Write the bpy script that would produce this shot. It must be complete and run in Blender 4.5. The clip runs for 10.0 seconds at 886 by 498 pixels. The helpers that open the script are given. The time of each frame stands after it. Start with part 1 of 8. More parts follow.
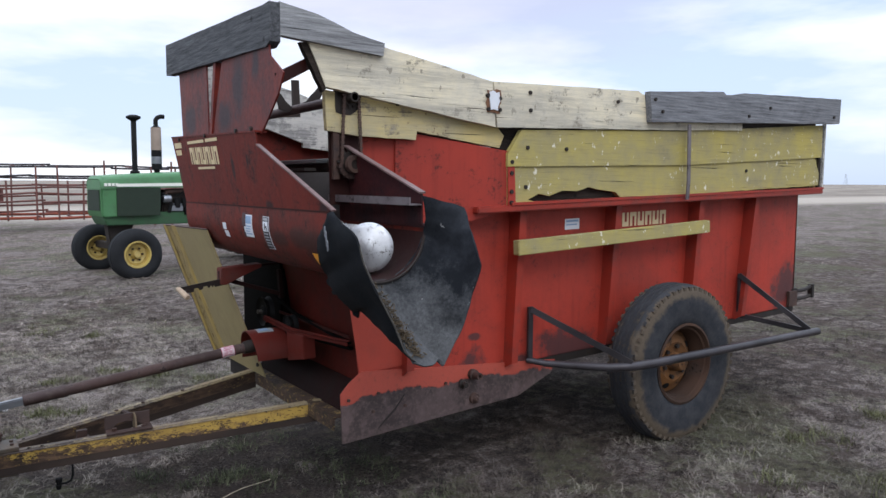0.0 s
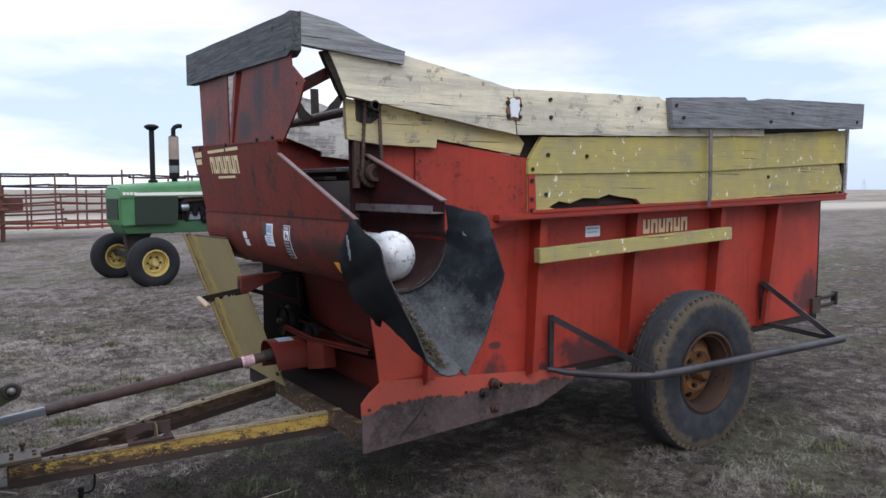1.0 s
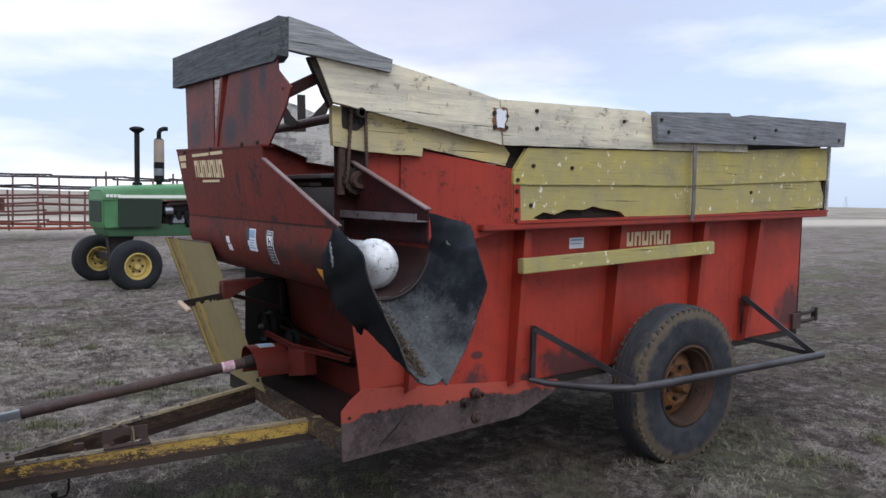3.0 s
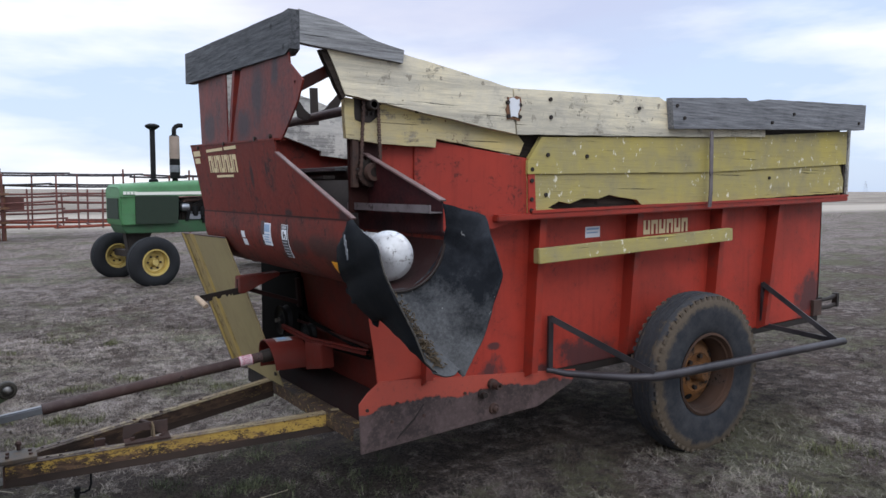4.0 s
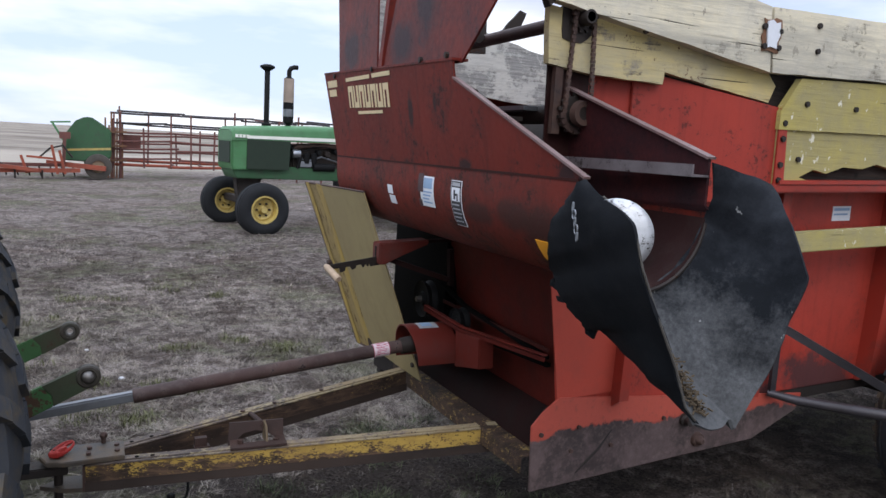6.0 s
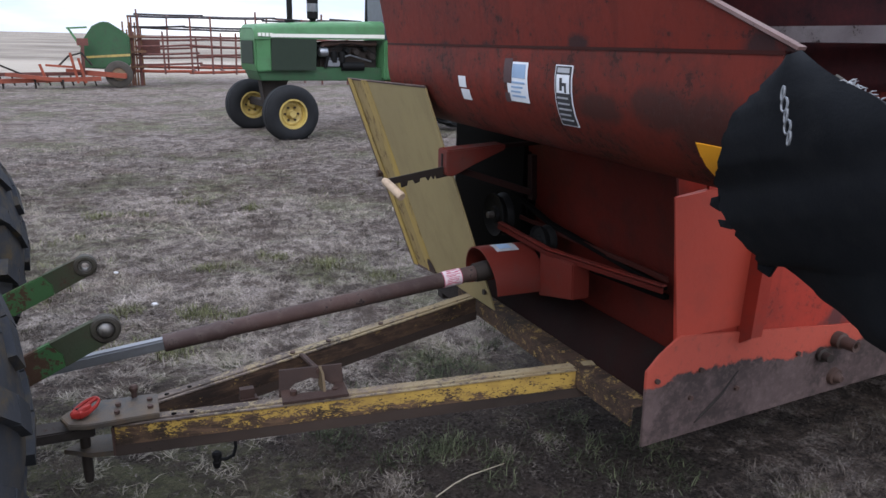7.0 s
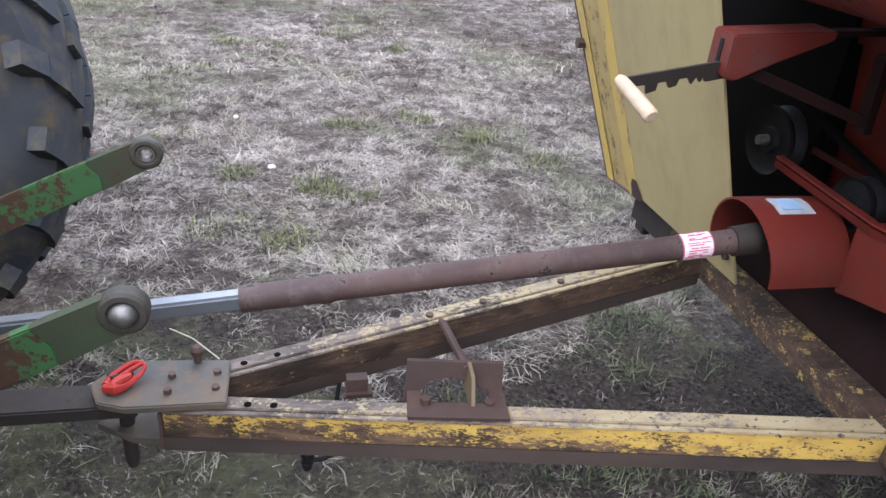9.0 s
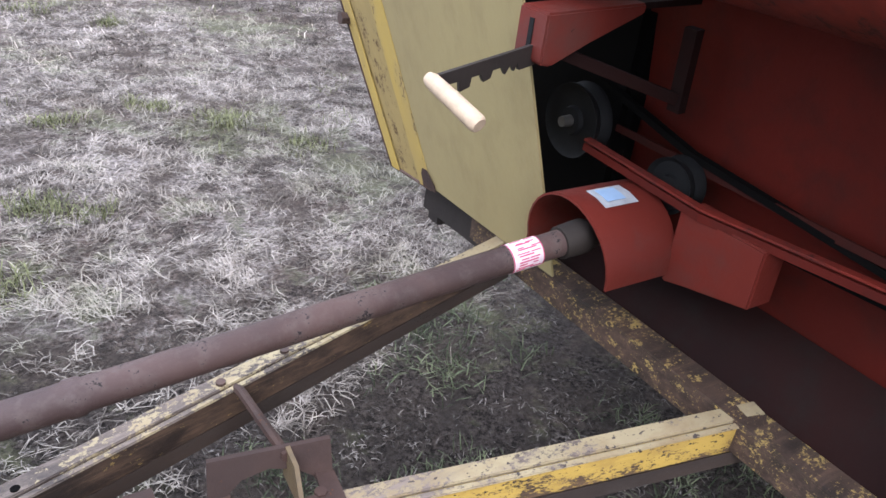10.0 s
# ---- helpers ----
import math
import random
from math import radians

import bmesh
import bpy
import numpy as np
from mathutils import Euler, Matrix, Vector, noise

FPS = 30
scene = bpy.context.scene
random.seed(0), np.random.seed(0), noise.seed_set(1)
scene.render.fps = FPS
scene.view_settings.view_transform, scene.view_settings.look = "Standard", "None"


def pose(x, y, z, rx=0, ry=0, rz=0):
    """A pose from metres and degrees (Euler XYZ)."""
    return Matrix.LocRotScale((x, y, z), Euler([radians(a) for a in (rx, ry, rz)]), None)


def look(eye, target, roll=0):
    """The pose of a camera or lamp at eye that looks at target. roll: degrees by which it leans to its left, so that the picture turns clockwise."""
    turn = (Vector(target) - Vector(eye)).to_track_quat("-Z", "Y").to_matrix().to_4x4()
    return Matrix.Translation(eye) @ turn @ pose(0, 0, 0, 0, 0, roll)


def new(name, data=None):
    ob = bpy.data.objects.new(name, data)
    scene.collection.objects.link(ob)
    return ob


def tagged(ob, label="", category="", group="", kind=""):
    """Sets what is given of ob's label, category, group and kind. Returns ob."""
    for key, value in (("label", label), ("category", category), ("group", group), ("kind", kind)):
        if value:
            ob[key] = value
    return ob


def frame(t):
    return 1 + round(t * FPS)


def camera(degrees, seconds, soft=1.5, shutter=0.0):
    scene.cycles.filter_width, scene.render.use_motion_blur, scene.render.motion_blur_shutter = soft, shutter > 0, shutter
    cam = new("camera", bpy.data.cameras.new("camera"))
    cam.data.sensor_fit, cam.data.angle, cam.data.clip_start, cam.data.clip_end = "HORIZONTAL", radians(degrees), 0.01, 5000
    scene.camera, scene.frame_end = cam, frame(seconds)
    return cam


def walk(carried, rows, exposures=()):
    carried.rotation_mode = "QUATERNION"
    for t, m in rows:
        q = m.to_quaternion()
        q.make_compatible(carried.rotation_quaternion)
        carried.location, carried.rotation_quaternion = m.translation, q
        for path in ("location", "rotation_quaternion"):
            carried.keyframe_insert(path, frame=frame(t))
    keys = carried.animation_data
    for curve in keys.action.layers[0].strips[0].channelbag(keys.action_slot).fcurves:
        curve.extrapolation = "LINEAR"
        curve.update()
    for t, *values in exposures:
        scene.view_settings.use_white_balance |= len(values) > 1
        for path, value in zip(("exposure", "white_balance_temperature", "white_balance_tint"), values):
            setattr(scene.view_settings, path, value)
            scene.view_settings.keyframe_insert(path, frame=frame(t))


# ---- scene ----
cam = camera(61.6, 10.0, soft=1.5)
PATH = [
    (0, (-1.645, -3.277, 1.609), (-0.514, -1.637, 1.43), 0.3),
    (0.5, (-1.657, -3.251, 1.611), (-0.557, -1.587, 1.457), -0.1),
    (1, (-1.659, -3.241, 1.613), (-0.559, -1.578, 1.453), 0.0),
    (1.5, (-1.652, -3.239, 1.608), (-0.549, -1.578, 1.456), 0.1),
    (2, (-1.649, -3.229, 1.609), (-0.515, -1.589, 1.454), 1.0),
    (2.5, (-1.657, -3.232, 1.614), (-0.521, -1.593, 1.467), 1.3),
    (3.8, (-1.639, -3.258, 1.608), (-0.526, -1.603, 1.479), 0.5),
    (4, (-1.64, -3.233, 1.608), (-0.543, -1.569, 1.45), 0.2),
    (4.5, (-1.616, -3.079, 1.572), (-0.506, -1.432, 1.339), 0.4),
    (5, (-1.627, -2.785, 1.57), (-0.486, -1.159, 1.331), 2.1),
    (5.5, (-1.539, -2.48, 1.547), (-0.596, -0.738, 1.271), 2.3),
    (5.7, (-1.503, -2.374, 1.56), (-0.63, -0.59, 1.329), 3.3),
    (6.8, (-1.486, -1.75, 1.515), (-0.598, -0.027, 1.021), 3.9),
    (7, (-1.424, -1.639, 1.498), (-0.631, 0.116, 0.961), 1.4),
    (7.5, (-1.319, -1.418, 1.471), (-0.627, 0.316, 0.754), 2.9),
    (8, (-1.321, -1.147, 1.437), (-0.562, 0.528, 0.652), 4.9),
    (8.5, (-1.323, -0.873, 1.426), (-0.691, 0.793, 0.518), 4.8),
    (9, (-1.25, -0.635, 1.409), (-0.813, 1.071, 0.462), 5.5),
    (9.5, (-1.219, -0.47, 1.393), (-0.629, 1.171, 0.416), 7.0),
    (10, (-1.212, -0.282, 1.384), (-0.196, 1.135, 0.405), 7.5),
]
walk(cam, [(t, look(eye, target, roll)) for t, eye, target, roll in PATH],
     exposures=[(0, -0.05, 6450, 12), (1.5, -0.07, 6450, 12), (2.0, -0.1, 6450, 12), (4.0, -0.15, 6450, 12), (5.5, -0.16, 6450, 13), (5.7, -0.1, 6450, 13), (7, 0.15, 6400, 14), (7.5, 0.6, 6350, 14), (8, 0.9, 6300, 14), (8.5, 1.1, 6300, 14), (9, 1.25, 6300, 14), (10, 1.35, 6300, 14)])

# ---- world and light ----
SUN_EL, SUN_AZ = radians(38), radians(205)
world = bpy.data.worlds.new("overcast_sky")
scene.world = world
world.use_nodes = True
wn, wl = world.node_tree.nodes, world.node_tree.links
wn.clear()
w_out = wn.new("ShaderNodeOutputWorld")
w_bg = wn.new("ShaderNodeBackground")
w_sky = wn.new("ShaderNodeTexSky")
w_sky.sky_type, w_sky.sun_disc, w_sky.sun_elevation, w_sky.sun_rotation = "NISHITA", False, SUN_EL, SUN_AZ
w_co = wn.new("ShaderNodeTexCoord")
w_map = wn.new("ShaderNodeMapping")
w_map.inputs["Scale"].default_value = (1.0, 1.0, 4.2)
w_map.inputs["Location"].default_value = (0.35, 0.1, 0.2)
w_n1 = wn.new("ShaderNodeTexNoise")
w_n1.inputs["Scale"].default_value, w_n1.inputs["Detail"].default_value, w_n1.inputs["Roughness"].default_value = 2.3, 6, 0.52
w_rmp = wn.new("ShaderNodeValToRGB")
w_rmp.color_ramp.elements[0].position, w_rmp.color_ramp.elements[1].position = 0.42, 0.60
w_rmp.color_ramp.elements[0].color, w_rmp.color_ramp.elements[1].color = (0, 0, 0, 1), (1, 1, 1, 1)
w_blue = wn.new("ShaderNodeMix")
w_blue.data_type, w_blue.blend_type = "RGBA", "MIX"
w_blue.inputs["Factor"].default_value = 0.8
w_mix = wn.new("ShaderNodeMix")
w_mix.data_type = "RGBA"
w_blue.inputs["B"].default_value = (6.0, 7.3, 9.4, 1)
w_mix.inputs["B"].default_value = (9.6, 9.9, 10.2, 1)
w_bg.inputs["Strength"].default_value = 0.128
wl.new(w_co.outputs["Generated"], w_map.inputs["Vector"])
wl.new(w_map.outputs["Vector"], w_n1.inputs["Vector"])
wl.new(w_n1.outputs["Fac"], w_rmp.inputs["Fac"])
wl.new(w_sky.outputs["Color"], w_blue.inputs["A"])
wl.new(w_rmp.outputs["Color"], w_mix.inputs["Factor"])
wl.new(w_blue.outputs["Result"], w_mix.inputs["A"])
# a grey-blue bank of cloud with ragged edges
w_bm = wn.new("ShaderNodeMapping")
w_bm.vector_type = "TEXTURE"
w_bm.inputs["Location"].default_value, w_bm.inputs["Scale"].default_value = (0.57, 0.79, 0.265), (0.38, 0.28, 0.105)
w_bl, w_bn, w_ba, w_br, w_bank = wn.new("ShaderNodeVectorMath"), wn.new("ShaderNodeTexNoise"), wn.new("ShaderNodeMath"), wn.new("ShaderNodeMapRange"), wn.new("ShaderNodeMix")
w_bl.operation, w_ba.operation, w_bank.data_type, w_br.interpolation_type = "LENGTH", "ADD", "RGBA", "SMOOTHSTEP"
w_bn.inputs["Scale"].default_value, w_bn.inputs["Detail"].default_value = 5.0, 5
w_br.inputs["From Min"].default_value, w_br.inputs["From Max"].default_value = 1.0, 1.9
w_br.inputs["To Min"].default_value, w_br.inputs["To Max"].default_value = 0.72, 0.0
w_bank.inputs["B"].default_value = (5.3, 5.7, 7.6, 1)
wl.new(w_co.outputs["Generated"], w_bm.inputs["Vector"])
wl.new(w_bm.outputs["Vector"], w_bl.inputs[0])
wl.new(w_map.outputs["Vector"], w_bn.inputs["Vector"])
wl.new(w_bl.outputs["Value"], w_ba.inputs[0])
wl.new(w_bn.outputs["Fac"], w_ba.inputs[1])
wl.new(w_ba.outputs[0], w_br.inputs["Value"])
wl.new(w_br.outputs["Result"], w_bank.inputs["Factor"])
wl.new(w_mix.outputs["Result"], w_bank.inputs["A"])
# brighter towards the zenith, as under thin cloud
w_sep, w_rng, w_mul = wn.new("ShaderNodeSeparateXYZ"), wn.new("ShaderNodeMapRange"), wn.new("ShaderNodeMix")
w_rng.inputs["From Min"].default_value, w_rng.inputs["From Max"].default_value = 0.30, 0.85
w_rng.inputs["To Min"].default_value, w_rng.inputs["To Max"].default_value = 1.0, 2.3
w_rng.interpolation_type = "SMOOTHSTEP"
w_mul.data_type, w_mul.blend_type = "RGBA", "MULTIPLY"
w_mul.inputs["Factor"].default_value = 1.0
wl.new(w_co.outputs["Generated"], w_sep.inputs[0])
wl.new(w_sep.outputs["Z"], w_rng.inputs["Value"])
wl.new(w_bank.outputs["Result"], w_mul.inputs["A"])
wl.new(w_rng.outputs["Result"], w_mul.inputs["B"])
wl.new(w_mul.outputs["Result"], w_bg.inputs["Color"])
wl.new(w_bg.outputs["Background"], w_out.inputs["Surface"])

sun = new("sun", bpy.data.lights.new("sun", "SUN"))
sun.data.energy, sun.data.angle, sun.data.color = 0.7, radians(25), (1.0, 0.96, 0.9)
# the sky's rotation turns clockwise from north (+y)
sun.matrix_world = look((40 * math.sin(SUN_AZ), 40 * math.cos(SUN_AZ), 40 * math.tan(SUN_EL)), (0, 0, 0))


# ---- materials ----
def nodes_of(name):
    m = bpy.data.materials.new(name)
    m.use_nodes = True
    return m, m.node_tree.nodes, m.node_tree.links, m.node_tree.nodes["Principled BSDF"]


def coords(n, l, stretch=(1, 1, 1)):
    """Object coordinates, shifted by a random amount from object to object."""
    co, info, mp = n.new("ShaderNodeTexCoord"), n.new("ShaderNodeObjectInfo"), n.new("ShaderNodeMapping")
    sc = n.new("ShaderNodeMath")
    sc.operation = "MULTIPLY"
    sc.inputs[1].default_value = 17.0
    l.new(info.outputs["Random"], sc.inputs[0])
    l.new(sc.outputs[0], mp.inputs["Location"])
    mp.inputs["Scale"].default_value = stretch
    l.new(co.outputs["Object"], mp.inputs["Vector"])
    return mp.outputs["Vector"]


def noise_node(n, l, vec, scale, detail=4, rough=0.6):
    t = n.new("ShaderNodeTexNoise")
    t.inputs["Scale"].default_value, t.inputs["Detail"].default_value, t.inputs["Roughness"].default_value = scale, detail, rough
    l.new(vec, t.inputs["Vector"])
    return t.outputs["Fac"]


def ramp(n, l, fac, a, b, ca=(0, 0, 0, 1), cb=(1, 1, 1, 1)):
    r = n.new("ShaderNodeValToRGB")
    r.color_ramp.elements[0].position, r.color_ramp.elements[1].position = a, b
    r.color_ramp.elements[0].color, r.color_ramp.elements[1].color = ca, cb
    l.new(fac, r.inputs["Fac"])
    return r.outputs["Color"]


def mixc(n, l, fac, a, b, mode="MIX"):
    m = n.new("ShaderNodeMix")
    m.data_type, m.blend_type = "RGBA", mode
    for sock, v in ((m.inputs["Factor"], fac), (m.inputs["A"], a), (m.inputs["B"], b)):
        if isinstance(v, (int, float)):
            sock.default_value = v
        elif isinstance(v, tuple):
            sock.default_value = (*v[:3], 1)
        else:
            l.new(v, sock)
    return m.outputs["Result"]


def mathn(n, l, op, a, b):
    m = n.new("ShaderNodeMath")
    m.operation = op
    for sock, v in ((m.inputs[0], a), (m.inputs[1], b)):
        if isinstance(v, (int, float)):
            sock.default_value = v
        else:
            l.new(v, sock)
    return m.outputs[0]


def bump(n, l, bsdf, height, strength, dist=0.005):
    b = n.new("ShaderNodeBump")
    b.inputs["Strength"].default_value, b.inputs["Distance"].default_value = strength, dist
    l.new(height, b.inputs["Height"])
    l.new(b.outputs["Normal"], bsdf.inputs["Normal"])


def painted(name, base, faded, worn, wear=0.2, rough=0.5, metal=0.0, scale=1.0, stretch=(1, 1, 1), grime=(0.05, 0.04, 0.035), dirt=0.3, spec=0.4):
    """Weathered paint: faded blotches, chips down to what lies beneath, streaks of grime."""
    m, n, l, b = nodes_of(name)
    v = coords(n, l, stretch)
    big = noise_node(n, l, v, 1.6 * scale, 3)
    mid = noise_node(n, l, v, 7 * scale, 5, 0.65)
    fine = noise_node(n, l, v, 55 * scale, 6, 0.7)
    col = mixc(n, l, ramp(n, l, big, 0.35, 0.65), base, faded)
    col = mixc(n, l, mathn(n, l, "MULTIPLY", ramp(n, l, mid, 0.48, 0.72), dirt), col, grime)
    chips = mathn(n, l, "ADD", mathn(n, l, "MULTIPLY", mid, 0.55), mathn(n, l, "MULTIPLY", fine, 0.45))
    t = 0.72 - 0.30 * wear
    mask = ramp(n, l, chips, t - 0.012, t + 0.012)
    col = mixc(n, l, mask, col, mixc(n, l, fine, worn, tuple(0.45 * c for c in worn)))
    l.new(col, b.inputs["Base Color"])
    rg = mixc(n, l, mask, mixc(n, l, fine, (rough - 0.08,) * 3, (rough + 0.14,) * 3), (0.85,) * 3)
    l.new(rg, b.inputs["Roughness"])
    b.inputs["Metallic"].default_value = metal
    b.inputs["Specular IOR Level"].default_value = spec
    bump(n, l, b, mathn(n, l, "SUBTRACT", fine, mathn(n, l, "MULTIPLY", mask, 0.6)), 0.35, 0.003)
    return m


def tongue_paint(name, paint_a=(0.42, 0.275, 0.055), paint_b=(0.30, 0.205, 0.06), bare_a=(0.030, 0.020, 0.015), bare_b=(0.115, 0.068, 0.042), fade=-0.085, shift=0.0, edge=None):
    """Yellow paint that is chipped at the box and mostly gone towards the hitch."""
    m, n, l, b = nodes_of(name)
    co = n.new("ShaderNodeTexCoord").outputs["Object"]
    sx = n.new("ShaderNodeSeparateXYZ")
    l.new(co, sx.inputs[0])
    mp = n.new("ShaderNodeMapping")
    mp.inputs["Scale"].default_value = (0.6, 0.85, 1.3)
    l.new(co, mp.inputs["Vector"])
    mid = noise_node(n, l, mp.outputs["Vector"], 30, 7, 0.75)
    fine = noise_node(n, l, mp.outputs["Vector"], 150, 5, 0.75)
    big = noise_node(n, l, co, 5, 3)
    k = mathn(n, l, "ADD", mathn(n, l, "MULTIPLY", mid, 0.6), mathn(n, l, "MULTIPLY", fine, 0.4))
    along = mathn(n, l, "MULTIPLY", mathn(n, l, "ADD", sx.outputs["X"], 2.85), fade)
    k = mathn(n, l, "ADD", k, along)
    if edge:
        # rust creeps up from the lower edge: depth below the beam's sloping top line
        depth = mathn(n, l, "SUBTRACT", mathn(n, l, "ADD", mathn(n, l, "MULTIPLY", sx.outputs["X"], edge[1]), edge[0]), sx.outputs["Z"])
        k = mathn(n, l, "ADD", k, mathn(n, l, "SUBTRACT", mathn(n, l, "MULTIPLY", depth, 1.9), 0.070))
    mask = ramp(n, l, k, 0.485 + shift, 0.525 + shift)
    # long scrapes, soft rust stains and small deep pits
    mq = n.new("ShaderNodeMapping")
    mq.inputs["Scale"].default_value = (0.10, 1.0, 2.0)
    l.new(co, mq.inputs["Vector"])
    scrape = noise_node(n, l, mq.outputs["Vector"], 38, 6, 0.7)
    soft = noise_node(n, l, mp.outputs["Vector"], 11, 6, 0.7)
    pits = noise_node(n, l, mp.outputs["Vector"], 85, 3, 0.6)
    paint = mixc(n, l, big, paint_a, paint_b)
    paint = mixc(n, l, mathn(n, l, "MULTIPLY", ramp(n, l, soft, 0.46, 0.68), 0.5), paint, (0.15, 0.082, 0.036))
    paint = mixc(n, l, mathn(n, l, "MULTIPLY", ramp(n, l, scrape, 0.54, 0.66), 0.35), paint, bare_b)
    paint = mixc(n, l, ramp(n, l, pits, 0.625, 0.655), paint, bare_a)
    bare = mixc(n, l, ramp(n, l, soft, 0.38, 0.62), bare_a, bare_b)
    bare = mixc(n, l, mathn(n, l, "MULTIPLY", ramp(n, l, scrape, 0.50, 0.64), 0.5), bare, tuple(1.6 * c for c in bare_b))
    l.new(mixc(n, l, mask, paint, bare), b.inputs["Base Color"])
    b.inputs["Roughness"].default_value = 0.65
    b.inputs["Specular IOR Level"].default_value = 0.3
    bump(n, l, b, mathn(n, l, "SUBTRACT", fine, mask), 0.4, 0.003)
    return m


def weathered_wood(name, wood, dark, paint=None, cover=0.5, axis=0, flecks=None, bleach=0.0):
    """Old planks: sharp grain along one axis, drying cracks, knots, paint worn off in patches, pale flecks."""
    m, n, l, b = nodes_of(name)
    st, sc = [15, 15, 15], [24, 24, 24]
    st[axis], sc[axis] = 0.7, 0.45
    v = coords(n, l)
    grain = noise_node(n, l, coords(n, l, tuple(st)), 5, 9, 0.78)
    crack = noise_node(n, l, coords(n, l, tuple(sc)), 3.2, 3, 0.55)
    blot = noise_node(n, l, v, 3.0, 6, 0.68)
    pore = noise_node(n, l, v, 130, 3, 0.7)
    col = mixc(n, l, ramp(n, l, grain, 0.36, 0.62), dark, wood)
    col = mixc(n, l, mathn(n, l, "MULTIPLY", ramp(n, l, pore, 0.5, 0.75), 0.35), col, dark)
    vor = n.new("ShaderNodeTexVoronoi")
    vor.inputs["Scale"].default_value = 4.5
    l.new(v, vor.inputs["Vector"])
    knot = ramp(n, l, vor.outputs["Distance"], 0.05, 0.09, (1, 1, 1, 1), (0, 0, 0, 1))
    col = mixc(n, l, mathn(n, l, "MULTIPLY", knot, 0.75), col, tuple(0.45 * c for c in dark))
    h = grain
    if paint:
        flake = noise_node(n, l, v, 6.5, 9, 0.76)
        mk = mathn(n, l, "ADD", mathn(n, l, "MULTIPLY", flake, 0.72), mathn(n, l, "MULTIPLY", grain, 0.28))
        t = 0.66 - 0.32 * cover
        mask = ramp(n, l, mk, t - 0.025, t + 0.025)
        pc = mixc(n, l, ramp(n, l, blot, 0.36, 0.64), paint, tuple(c * 0.5 + 0.32 * sum(paint) / 3 for c in paint))
        pc = mixc(n, l, mathn(n, l, "MULTIPLY", ramp(n, l, grain, 0.52, 0.70), 0.5), pc, dark)
        col = mixc(n, l, mask, col, pc)
        h = mathn(n, l, "ADD", grain, mathn(n, l, "MULTIPLY", mask, 0.35))
    if flecks:
        st3 = [0.8, 0.8, 0.8]
        st3[axis] = 1.1
        fl = noise_node(n, l, coords(n, l, tuple(st3)), 20, 5, 0.66)
        where = ramp(n, l, noise_node(n, l, v, 1.7, 2), 0.42, 0.6)
        fm = ramp(n, l, mathn(n, l, "ADD", fl, mathn(n, l, "MULTIPLY", where, 0.05)), 0.668, 0.690)
        col = mixc(n, l, fm, col, flecks)
    if bleach:
        col = mixc(n, l, mathn(n, l, "MULTIPLY", ramp(n, l, noise_node(n, l, coords(n, l, tuple(0.35 * q + 0.3 for q in st)), 0.9, 7, 0.72), 0.43, 0.57), bleach), col, mixc(n, l, grain, tuple(0.6 * c for c in wood), wood))
    col = mixc(n, l, ramp(n, l, crack, 0.69, 0.71), col, tuple(0.18 * c for c in dark))
    col = mixc(n, l, mathn(n, l, "MULTIPLY", ramp(n, l, blot, 0.58, 0.75), 0.45), col, dark)
    l.new(col, b.inputs["Base Color"])
    b.inputs["Roughness"].default_value = 0.88
    b.inputs["Specular IOR Level"].default_value = 0.25
    bump(n, l, b, mathn(n, l, "SUBTRACT", h, mathn(n, l, "MULTIPLY", ramp(n, l, crack, 0.67, 0.71), 1.2)), 0.7, 0.005)
    return m


